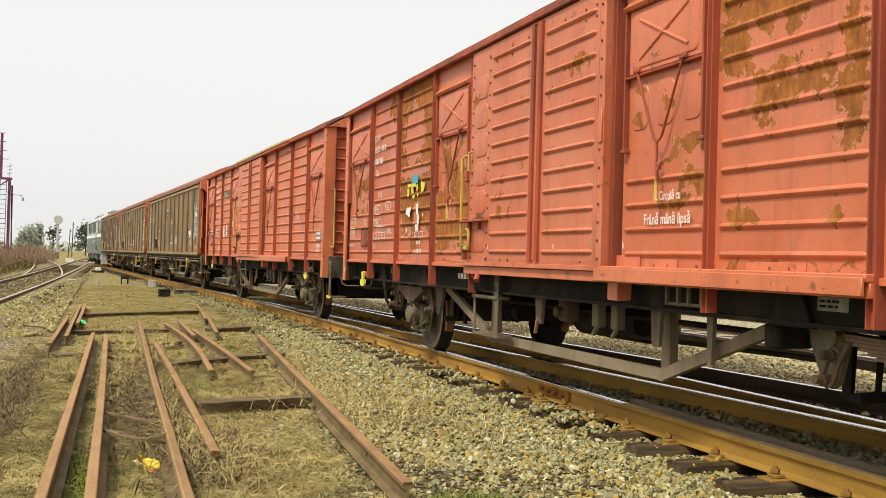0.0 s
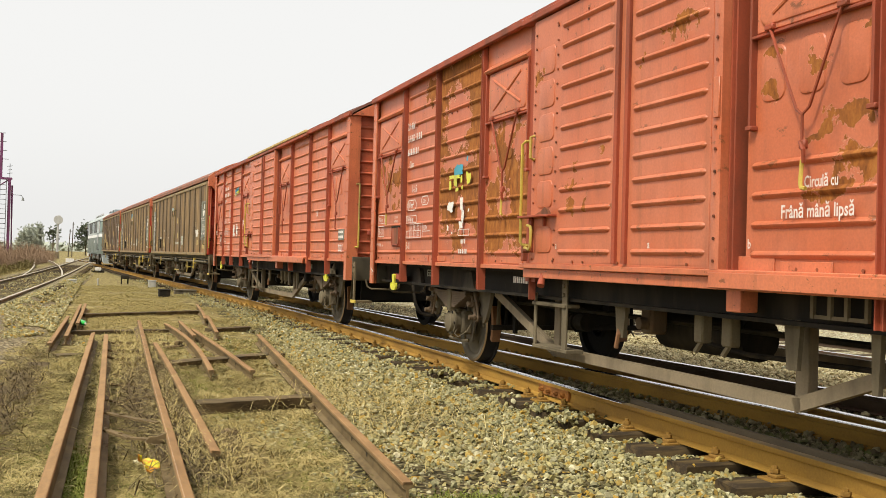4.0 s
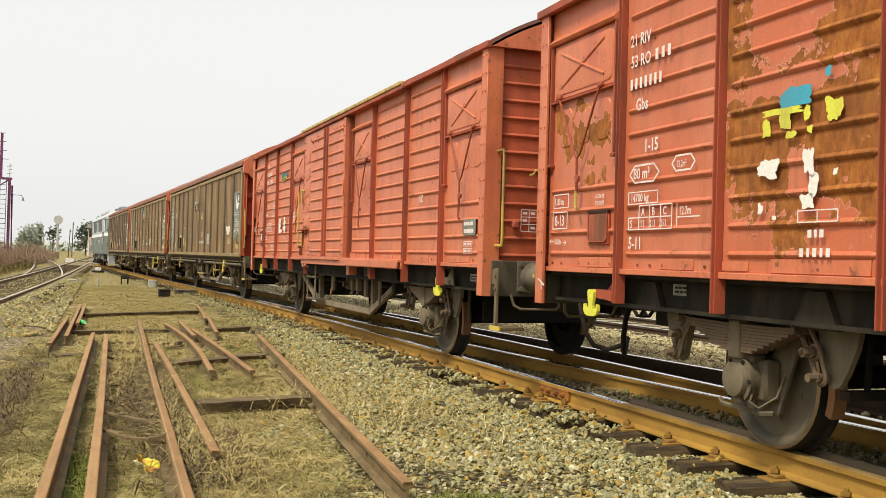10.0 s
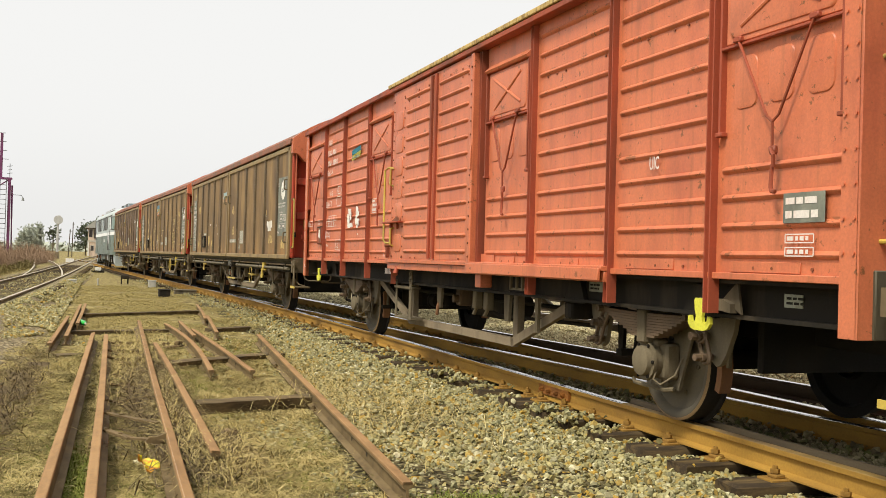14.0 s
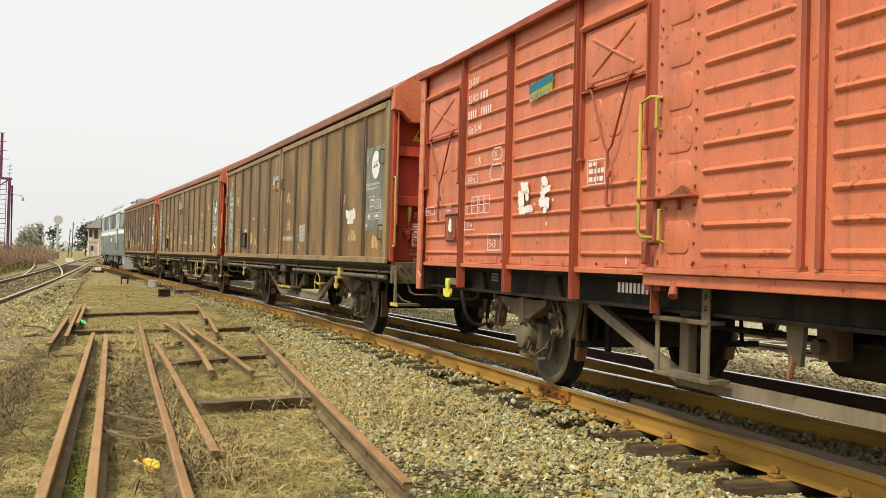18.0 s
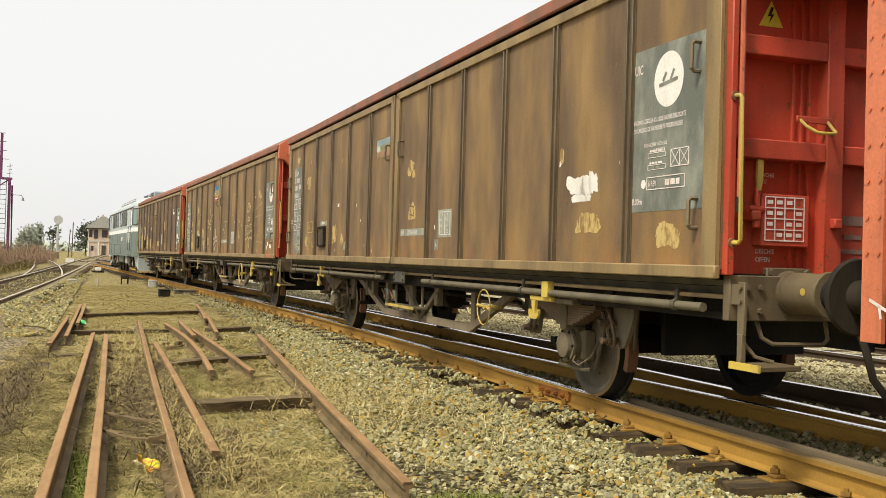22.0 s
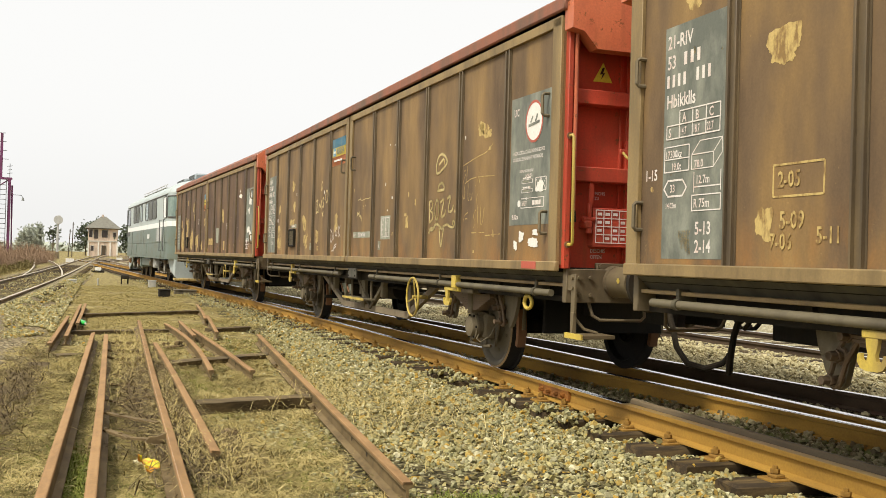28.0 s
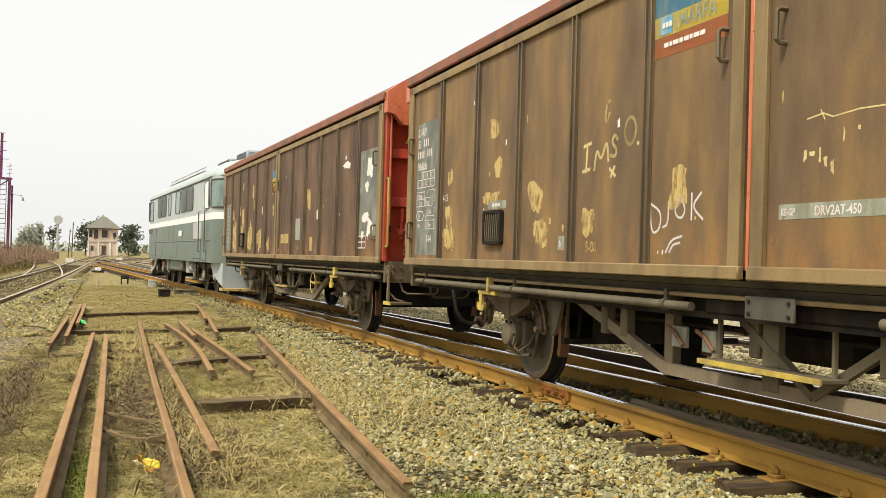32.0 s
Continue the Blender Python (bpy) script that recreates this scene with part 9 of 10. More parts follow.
# litter
bt = thing("plastic_bottle", "green plastic bottle lying in the grass", "bottle")
bm = B()
cyl(bm, (-0.36, 18.6, -0.15), (-0.28, 18.2, -0.15), 0.045, seg=14)
cyl(bm, (-0.28, 18.2, -0.15), (-0.262, 18.11, -0.15), 0.045, 0.016, seg=14)
part("bottle_body", bm, "bottle", bt)
bm = B()
cyl(bm, (-0.262, 18.11, -0.15), (-0.257, 18.08, -0.15), 0.018, seg=10)
part("cap", bm, "white", bt)
bm = B()
g = bmesh.ops.create_grid(bm, x_segments=5, y_segments=4, size=0.06)
for v in bm.verts:
    v.co.z = 0.02 * math.sin(v.co.x * 60) + 0.018 * math.cos(v.co.y * 50 + v.co.x * 30)
bmesh.ops.solidify(bm, geom=bm.faces[:], thickness=0.004)
wr = part("food_wrapper", bm, "litter")
wr.matrix_basis = pose(0.30, 6.25, -0.16, 25, 15, 40)
tagged(wr, "crumpled orange and yellow food wrapper on dry grass", "litter")


# ---- loose stones and grass ----
def scatter_stones(name, label, places, size, material, seed):
    """Many angular stones in one mesh. places: array of (x, y, z)."""
    rng = np.random.default_rng(seed)
    n = len(places)
    k = np.arange(5)
    low = np.stack([np.cos(k * 1.2566), np.sin(k * 1.2566), np.full(5, -0.55)], 1)
    high = np.stack([0.74 * np.cos(k * 1.2566 + 0.628), 0.74 * np.sin(k * 1.2566 + 0.628), np.full(5, 0.6)], 1)
    tris = [t for i in range(5) for t in ((i, (i + 1) % 5, 5 + i), ((i + 1) % 5, 5 + (i + 1) % 5, 5 + i))] + [(5, 6, 7), (5, 7, 8), (5, 8, 9), (0, 2, 1), (0, 3, 2), (0, 4, 3)]
    faces = np.array(tris)
    v = np.concatenate([low, high])[None] * rng.uniform(0.68, 1.18, (n, 10, 3)) * rng.uniform(0.7, 1.25, (n, 1, 3)) * np.array((1.1, 0.92, 0.72))
    v *= (rng.lognormal(-0.04, 0.36, (n, 1, 1)).clip(0.40, 1.75) * size / 2)
    q = np.stack([np.cos(rng.uniform(0, math.pi, n)), rng.normal(0, 0.42, n), rng.normal(0, 0.42, n), np.sin(rng.uniform(0, math.pi, n))], 1)
    q /= np.linalg.norm(q, axis=1, keepdims=True)
    w, x, y, z = q.T
    rot = np.stack([1 - 2 * (y * y + z * z), 2 * (x * y - z * w), 2 * (x * z + y * w), 2 * (x * y + z * w), 1 - 2 * (x * x + z * z), 2 * (y * z - x * w), 2 * (x * z - y * w), 2 * (y * z + x * w), 1 - 2 * (x * x + y * y)], 1).reshape(n, 3, 3)
    v = np.einsum("nij,nkj->nki", rot, v) + np.asarray(places)[:, None]
    me = bpy.data.meshes.new(name)
    me.vertices.add(n * 10)
    me.vertices.foreach_set("co", v.reshape(-1))
    me.loops.add(n * 48)
    me.loops.foreach_set("vertex_index", (faces[None] + np.arange(n)[:, None, None] * 10).reshape(-1))
    me.polygons.add(n * 16)
    me.polygons.foreach_set("loop_start", np.arange(n * 16) * 3)
    me.polygons.foreach_set("use_smooth", np.zeros(n * 16, bool))
    me.update(calc_edges=True)
    me.materials.append(M[material])
    return tagged(new(name, me), label, "ballast stones", kind="stuff")


def line_points(l, lat):
    a = np.interp(l, ARC, TURN)
    return np.interp(l, ARC, LINE_X) + lat * np.cos(a), np.interp(l, ARC, LINE_Y) + lat * np.sin(a)


def shoulder_height(l, lat, edge):
    """The top of the ballast beside the near rail."""
    t = np.clip((-lat - 1.2) / np.maximum(edge - 1.2, 0.2), 0, 1)
    return np.interp(l, (5, 8, 12, 18), (-0.252, -0.248, -0.228, -0.205)) * (1 - t) - 0.248 * t


def stones_near():
    rng = np.random.default_rng(5)
    cover = rng.uniform(0.0, 1.0, 200) ** 1.6
    out = []
    for l0, l1, dens in ((-3, 2.5, 500), (2.5, 9, 2900), (9, 17, 1900), (17, 30, 650), (30, 48, 220)):
        n = int((l1 - l0) * 3.2 * dens)
        l, lat = rng.uniform(l0, l1, n), -rng.uniform(0.80, 4.0, n)
        edge = np.array([gravel_edge(q) for q in l])
        wob = np.array([noise.noise((q * 0.8, r * 1.5, 7)) for q, r in zip(l, lat)])
        keep = (-lat < edge + 0.55 * wob) | (rng.random(n) < 0.06 * np.exp(-(-lat - edge) / 0.5))
        at = np.array(SLEEPER_AT)
        k = np.abs(l[:, None] - at[None]).argmin(1)
        on_sleeper = (np.abs(l - at[k]) < 0.135) & (-lat < 1.21)
        buried = np.interp(l, (4, 6.6, 7.2, 8.1, 8.3, 8.95, 9.1, 12, 18), (0.02, 0.02, 0.85, 0.9, 0.04, 0.04, 0.45, 0.45, 0.6)) * (0.5 + 0.5 * cover[k]) * np.clip((-lat - 0.78) / 0.35, 0.25, 1)
        keep &= ~(on_sleeper & (rng.random(n) > buried))
        x, y = line_points(l, lat)
        keep &= ~((y < 9) & (x < 1.62 + 0.078 * (y - 5.46)) & (rng.random(n) < 0.85))
        keep &= ~((wob < -0.24) & (-lat > 1.6) & (rng.random(n) < 0.7))
        l, lat, edge, on = l[keep], lat[keep], edge[keep], on_sleeper[keep]
        x, y = line_points(l, lat)
        h = np.where(on, -0.158, shoulder_height(l, lat, edge))
        out.append(np.stack([x, y, h + rng.normal(0.002, 0.014, len(l)).clip(-0.03, 0.035)], 1))
    return np.concatenate(out)


scatter_stones("ballast_stones", "pale grey and buff crushed ballast stones heaped beside the rail", stones_near(), 0.039, "stone", 1)


def stones_band(l0, l1, s0, s1, dens, z, seed):
    rng = np.random.default_rng(seed)
    n = int((l1 - l0) * (s1 - s0) * dens)
    l, lat = rng.uniform(l0, l1, n), rng.uniform(s0, s1, n)
    x, y = line_points(l, lat)
    return np.stack([x, y, z + rng.uniform(-0.02, 0.03, n)], 1)


scatter_stones("ballast_stones", "dark oily stones with weeds between the running rails", np.concatenate([stones_band(4, 14, -0.66, 1.3, 1100, -0.168, 3), stones_band(14, 30, -0.66, 0.66, 420, -0.172, 4)]), 0.042, "stone_dark", 2)
scatter_stones("ballast_stones", "pale ballast stones between the tracks", np.concatenate([stones_band(6, 22, 1.6, 3.7, 430, -0.19, 6), stones_band(8, 24, 3.6, 4.6, 300, -0.135, 66), stones_band(22, 40, 1.5, 4.2, 90, -0.19, 7), stones_band(8, 30, 6.4, 9.0, 90, -0.12, 8)]), 0.048, "stone_sandy", 3)


SIDE_Y, SIDE_X = (8, 23, 35, 45, 75), (-3.25, -2.84, -2.45, -2.28, -2.0)


def stones_left():
    rng = np.random.default_rng(11)
    n = 24000
    y = 11 + 34 * rng.random(n) ** 1.3
    x = -0.75 - np.abs(rng.normal(0, 1.0, n))
    wob = np.array([noise.noise((a * 1.3, b * 0.5, 2)) for a, b in zip(x, y)])
    off = x - np.interp(y, SIDE_Y, SIDE_X)
    keep = ((wob > -0.18) | (x < -1.6)) & (y > 13 + 3.4 * (x + 2.0)) & (off > 1.0)
    x, y, off = x[keep], y[keep], off[keep]
    return np.stack([x, y, np.interp(off, (1.25, 1.6, 2.1), (-0.05, -0.175, -0.228)) + rng.uniform(-0.01, 0.02, len(x))], 1)


def weeds_left():
    """Sleepers and stones of the side track show between tufts of weeds."""
    rng = np.random.default_rng(15)
    y = 9 + 62 * rng.random(26000) ** 1.5
    x = np.interp(y, SIDE_Y, SIDE_X) + rng.uniform(-2.6, 1.9, len(y))
    wob = np.array([noise.noise((a * 1.6, b * 0.35, 9)) for a, b in zip(x, y)])
    keep = wob > 0.0
    return np.stack([x[keep], y[keep], np.full(keep.sum(), -0.11)], 1)


def stones_side():
    rng = np.random.default_rng(16)
    y = 9 + 45 * rng.random(16000) ** 1.4
    x = np.interp(y, SIDE_Y, SIDE_X) + rng.uniform(-1.7, 1.6, len(y))
    off = np.abs(x - np.interp(y, SIDE_Y, SIDE_X))
    keep = (np.abs(off - 0.7535) > 0.11)
    x, y, off = x[keep], y[keep], off[keep]
    return np.stack([x, y, np.where(off < 1.25, -0.105, -0.14) + rng.uniform(-0.015, 0.02, len(x))], 1)


scatter_stones("ballast_stones", "brownish grey ballast stones around the side track", stones_side(), 0.05, "stone", 14)
scatter_stones("ballast_stones", "grey stones with straw beside the side track", stones_left(), 0.05, "stone", 4)


def grass(name, label, roots, length, width, material, seed, rise=0.12, curl=1.4, spread=None):
    """Thin curling blades that rise a little and fall over, each a strip of three quads."""
    rng = np.random.default_rng(seed)
    n = len(roots)
    ang = rng.uniform(0, math.tau, n) if spread is None else rng.normal(spread, 0.7, n)
    ln = rng.uniform(0.4, 1.3, n) * length
    top = ln * rise * rng.uniform(0.1, 1.0, n) ** 1.5 * 2
    bend = rng.normal(0, curl, n)
    wide = (width * rng.uniform(0.6, 1.4, n)) / 2
    v = np.zeros((n, 8, 3))
    c = roots[:, :2].copy()
    for k, (h, taper) in enumerate(((0.0, 0.9), (0.8, 1.0), (1.0, 0.8), (0.55, 0.25))):
        a = ang + bend * k / 3
        d = np.stack([np.cos(a), np.sin(a)], 1)
        if k:
            c = c + d * (ln / 3)[:, None] * np.sqrt(np.clip(1 - (2 * rise) ** 2 / 3, 0.1, 1))
        side = np.stack([-d[:, 1], d[:, 0]], 1) * (wide * taper)[:, None]
        z = roots[:, 2] + top * h * (1.0 if k < 3 else rng.uniform(0.2, 1.6, n)) + 0.004
        tip = rng.uniform(-0.5, 0.5, n) * wide * taper
        v[:, 2 * k, :2], v[:, 2 * k + 1, :2] = c - side, c + side
        v[:, 2 * k, 2], v[:, 2 * k + 1, 2] = z - tip, z + tip
    faces = np.array([(0, 1, 3, 2), (2, 3, 5, 4), (4, 5, 7, 6)])
    me = bpy.data.meshes.new(name)
    me.vertices.add(n * 8)
    me.vertices.foreach_set("co", v.reshape(-1))
    me.loops.add(n * 12)
    me.loops.foreach_set("vertex_index", (faces[None] + np.arange(n)[:, None, None] * 8).reshape(-1))
    me.polygons.add(n * 3)
    me.polygons.foreach_set("loop_start", np.arange(n * 3) * 4)
    me.update(calc_edges=True)
    me.materials.append(M[material])
    return tagged(new(name, me), label, "grass", kind="stuff")


SCRAP_LINES = (((3.2, 5.2, 15.6), (-0.23, -0.20, -0.05)), ((3.2, 5.1, 15.3), (-0.03, 0.0, 0.12)), ((3.2, 9.4, 18.4), (0.40, 0.43, 0.57)), ((5.2, 10.3, 15.3), (1.56, 1.89, 2.24)))


def grass_roots(n, seed, y0, y1, power, tufts, thr):
    rng = np.random.default_rng(seed)
    y = y0 + (y1 - y0) * rng.random(n) ** power
    right = np.array([line_points(q, -gravel_edge(q) - 0.05)[0] for q in y]) + 0.35
    x = -1.5 + (right + 1.5) * rng.random(n)
    nz = np.array([noise.noise((a * tufts, b * tufts * 0.7, seed)) + 0.4 * noise.noise((a * tufts * 3, b * tufts * 2.2, seed + 3)) for a, b in zip(x, y)])
    gravelly = np.where(x < -0.85, -0.12, 0.0) - 0.14 * np.clip((x - 0.9) / 0.5, 0, 1)
    keep = nz + gravelly > thr
    for ys, xs in SCRAP_LINES:
        off = x - np.interp(y, ys, xs)
        keep &= ~((np.abs(off) < 0.085) & (y < ys[-1]) & (rng.random(n) < 0.85))
    x, y = x[keep], y[keep]
    z = np.array([-0.25 + rough(a, b) for a, b in zip(x, y)])
    return np.stack([x, y, z], 1)


grass("dry_grass", "matted dry straw-coloured grass between the scrap rails", grass_roots(185000, 21, 4.2, 13, 1.25, 1.5, -0.30), 0.15, 0.0036, "straw", 1, 0.10)
grass("dry_grass", "thin matted dry grass at the edge of the gravel", grass_roots(16000, 26, -3, 4.4, 1.0, 1.5, -0.12), 0.15, 0.0045, "straw", 11, 0.10)
grass("dry_grass", "dry grass tufts further along the scrap rails", grass_roots(85000, 22, 12, 40, 1.2, 1.0, -0.25), 0.15, 0.008, "straw", 2, 0.12)
grass("dry_grass", "taller dry tufts standing in the straw", grass_roots(36000, 24, 4.2, 20, 1.2, 2.4, 0.30), 0.17, 0.004, "straw", 5, 0.28)
grass("dry_grass", "short green grass among the straw", grass_roots(70000, 23, 4.2, 16, 1.2, 0.8, 0.06), 0.05, 0.0045, "moss", 3, 0.3)
grass("dry_grass", "withered weeds growing in the side track", weeds_left(), 0.11, 0.008, "straw", 17, 0.3)


def tussocks(seed, count, x0, x1, y0, y1, blades, radius):
    """Roots crowded into clumps."""
    rng = np.random.default_rng(seed)
    cy = y0 + (y1 - y0) * rng.random(count) ** 1.3
    cx = rng.uniform(x0, x1, count)
    ok = np.array([noise.noise((a * 0.8, b * 0.6, 31)) > -0.15 for a, b in zip(cx, cy)])
    cx, cy = np.repeat(cx[ok], blades), np.repeat(cy[ok], blades)
    rad = np.repeat(rng.uniform(0.5, 1.4, ok.sum()), blades) * radius
    x, y = cx + rng.normal(0, 1, len(cx)) * rad, cy + rng.normal(0, 1, len(cx)) * rad * 1.4
    z = np.array([-0.25 + rough(a, b) for a, b in zip(x, y)])
    return np.stack([x, y, z + 0.02 * np.exp(-((x - cx) ** 2 + (y - cy) ** 2) / rad ** 2)], 1)


grass("dry_grass", "bleached tussocks of dead grass", tussocks(61, 210, -1.3, 1.7, 4.3, 15, 130, 0.06), 0.16, 0.0040, "straw_pale", 8, 0.19)
grass("dry_grass", "dark withered tussocks of dead grass", tussocks(62, 330, -1.3, 1.8, 4.3, 15, 110, 0.07), 0.12, 0.0042, "straw_dark", 9, 0.20)
moss_at = np.random.default_rng(77)
moss_bed = np.concatenate([np.stack([moss_at.normal(mx, sx, q), moss_at.normal(my, sy, q), np.full(q, -0.235)], 1) for mx, my, sx, sy, q in ((-0.15, 5.6, 0.05, 0.6, 9000), (0.75, 10.6, 0.10, 0.5, 2500), (1.9, 5.1, 0.2, 0.12, 3500), (1.2, 4.9, 0.2, 0.2, 2500), (-0.45, 4.8, 0.12, 0.3, 3000))])
grass("dry_grass", "bright green moss in the shelter of the rails", moss_bed, 0.03, 0.006, "moss", 6, 0.5)
rng_pebbles = np.random.default_rng(44)
pebbles = np.stack([rng_pebbles.uniform(-1.2, 2.4, 5200), 4.5 + 13 * rng_pebbles.random(5200) ** 1.2, np.full(5200, -0.25)], 1)
pebbles = pebbles[np.array([noise.noise((a * 1.1, b * 0.8, 5)) > (0.10 if a < 0.8 else -0.12) for a, b, _ in pebbles])]
pebbles[:, 2] = [-0.25 + rough(a, b) + 0.004 for a, b, _ in pebbles]
bed = np.stack([rng_pebbles.normal(1.55, 0.28, 2600), rng_pebbles.normal(7.5, 0.9, 2600), np.full(2600, -0.25)], 1)
bed[:, 2] = [-0.25 + rough(a, b) + 0.003 for a, b, _ in bed]
pebbles = np.concatenate([pebbles, bed])
scatter_stones("loose_stones", "scattered stones lying in bare soil between grass", pebbles, 0.036, "stone", 12)


def stalk_clump(cx, cy, sx, sy, n, seed):
    rng = np.random.default_rng(seed)
    x, y = rng.normal(cx, sx, n), rng.normal(cy, sy, n)
    return np.stack([x, y, rng.uniform(-0.22, -0.17, n)], 1)


grass("dry_stalks", "tangled dry weed stalks caught over the old rails", np.concatenate([stalk_clump(0.55, 7.4, 0.05, 0.7, 1100, 1), stalk_clump(0.58, 9.5, 0.06, 1.0, 800, 2), stalk_clump(0.5, 13.5, 0.16, 1.6, 1200, 3), stalk_clump(0.76, 6.3, 0.08, 0.35, 900, 4), stalk_clump(0.15, 11.0, 0.1, 1.5, 500, 5), stalk_clump(1.5, 8.9, 0.2, 0.2, 250, 6), stalk_clump(2.1, 9.5, 0.15, 1.6, 700, 7), stalk_clump(2.6, 8.5, 0.25, 1.0, 600, 9)]), 0.24, 0.0045, "straw_pale", 4, 0.27)
grass("dry_stalks", "dark brown dead weeds lodged under the old rails", np.concatenate([stalk_clump(0.52, 8.2, 0.08, 1.0, 2600, 21), stalk_clump(0.58, 10.5, 0.08, 1.3, 1900, 22), stalk_clump(0.70, 6.5, 0.10, 0.35, 1500, 23), stalk_clump(0.30, 9.0, 0.07, 1.4, 1300, 26), stalk_clump(-0.75, 9.4, 0.12, 2.0, 1800, 24)]), 0.20, 0.006, "weed_brown", 25, 0.24)


# ---- small line-side fittings ----
def box_thing(name, x, y, sx, sy, h, material, label, category, lid=0.03):
    t = thing(name, label, category)
    bm = B()
    box(bm, x - sx / 2, x + sx / 2, y - sy / 2, y + sy / 2, -0.27, -0.25 + h, 0.02)
    part("housing", bm, material, t)
    bm = B()
    box(bm, x - sx / 2 - 0.02, x + sx / 2 + 0.02, y - sy / 2 - 0.02, y + sy / 2 + 0.02, -0.25 + h, -0.25 + h + lid, 0.01)
    part("lid", bm, material, t)
    return t


box_thing("point_box", -1.04, 38.8, 0.26, 0.3, 0.24, "concrete", "small white concrete box by the side track", "track box")
box_thing("point_box", 1.79, 39.5, 0.28, 0.35, 0.24, "concrete", "weathered white concrete box at the ballast edge", "track box")
box_thing("cable_trough", 1.78, 31.3, 0.33, 0.6, 0.20, "under", "dark concrete cable box beside the main line", "track box")
box_thing("cable_trough", 2.53, 33.1, 0.68, 0.5, 0.13, "guard", "grey concrete cable box beside the main line", "track box")
lv = thing("point_lever", "black point machine with a lever beside the line", "point machine")
bm = B()
box(bm, 0.70, 1.02, 42.6, 43.1, -0.04, 0.12, 0.03)
part("housing", bm, "under", lv)
for x in (0.73, 0.98):
    bm = B()
    box(bm, x - 0.025, x + 0.025, 42.7, 43.0, -0.27, -0.03)
    part("leg", bm, "under", lv)
pl = thing("point_lamp", "white point indicator lamp on a low black frame", "point indicator")
bm = B()
box(bm, -0.66, 0.08, 63.2, 63.7, -0.28, -0.10, 0.02)
part("frame", bm, "under", pl)
bm = B()
box(bm, -0.46, -0.10, 63.2, 63.6, -0.16, 0.06, 0.03)
part("lantern", bm, "whiteblot", pl)
pg = thing("marker_peg", "low white marker peg in the grass", "marker")
bm = B()
cyl(bm, (-0.17, 40.6, -0.27), (-0.17, 40.6, -0.02), 0.03, seg=8)
cyl(bm, (-0.17, 40.6, -0.02), (-0.17, 40.6, 0.03), 0.055, 0.03, seg=8)
part("peg_post", bm, "concrete", pg)
for x, y in ((-3.0, 100), (1.9, 130), (4.6, 96), (6.5, 100), (7.4, 106)):
    box_thing("point_lamp", x, y, 0.7, 0.7, 0.45, "whiteblot", "white point indicator lantern among the turnouts", "point indicator")


# ---- distance ----
def signal_mast():
    t = thing("signal_gantry", "dark red steel signal mast with ladder and platform", "signal mast")
    x, y = -7.55, 89.7
    bm = B()
    box(bm, x - 0.11, x + 0.11, y - 0.11, y + 0.11, -0.3, 6.9, 0.01)
    part("column", bm, "mast", t)
    bm = B()
    box(bm, x - 1.6, x + 0.2, y - 0.12, y + 0.12, 6.75, 6.93)
    tube(bm, [(x - 1.1, y, 6.0), (x - 0.1, y, 6.72)], 0.05, 5)
    part("bracket_arm", bm, "mast", t)
    bm = B()
    tube(bm, [(x, y, 6.9), (x, y, 8.1)], 0.025, 5)
    for z, q in ((7.25, 0.22), (7.55, 0.16), (7.85, 0.22)):
        tube(bm, [(x - q, y, z), (x + q, y, z + 0.08)], 0.02, 5)
    part("finial", bm, "grille", t)
    for k in range(2):
        bm = B()
        xx = x - 0.22 - 0.48 * k
        tube(bm, [(xx, y - 0.2, -0.2), (xx, y - 0.2, 6.8)], 0.03, 5)
        part("ladder_rail", bm, "grille", t)
    for k in range(16):
        bm = B()
        tube(bm, [(x - 0.70, y - 0.2, 0.3 + 0.4 * k), (x - 0.22, y - 0.2, 0.3 + 0.4 * k)], 0.025, 5)
        part("rung", bm, "grille", t)
    bm = B()
    box(bm, x - 0.78, x - 0.58, y - 0.10, y + 0.10, 6.9, 10.6, 0.01)
    part("upper_mast", bm, "mast", t)
    for k, q in enumerate((-0.1, -0.25, -0.3, -0.4)):
        bm = B()
        tube(bm, [(x - 1.0, y, 8.45 + 0.72 * k), (x + q, y, 8.45 + 0.72 * k)], 0.025, 5)
        part("cross_arm", bm, "grille", t)
    p = thing("yard_lamp", "thin dark lamp post with a hanging lamp", "street lamp")
    bm = B()
    tube(bm, [(-7.28, 89.9, -0.3), (-7.34, 89.9, 3.6)], 0.06, 6)
    tube(bm, [(-7.34, 89.9, 3.5), (-7.36, 89.9, 6.3)], 0.075, 6)
    part("post", bm, "mast", p)
    bm = B()
    tube(bm, [(-7.75, 89.9, 5.55), (-6.62, 89.9, 5.5)], 0.022, 5)
    tube(bm, [(-6.62, 89.9, 5.5), (-6.52, 89.9, 5.3)], 0.022, 5)
    part("arm", bm, "grille", p)
    bm = B()
    cyl(bm, (-6.50, 89.9, 5.05), (-6.52, 89.9, 5.32), 0.12, 0.06, seg=8)
    part("lamp_head", bm, "louvre", p)


signal_mast()
dt = thing("disc_signal", "round grey distant signal disc on a white post", "railway signal")
bm = B()
cyl(bm, (-6.2, 150, -0.3), (-6.2, 150, 4.7), 0.20, 0.13, seg=8)
part("post", bm, "pole_grey", dt)
bm = B()
cyl(bm, (-6.15, 149.7, 5.2), (-6.15, 149.85, 5.2), 0.62, seg=20)
part("disc", bm, "pole_grey", dt)
bm = B()
box(bm, -6.5, -5.9, 149.7, 150.3, -0.3, 0.7)
part("base", bm, "under_light", dt)


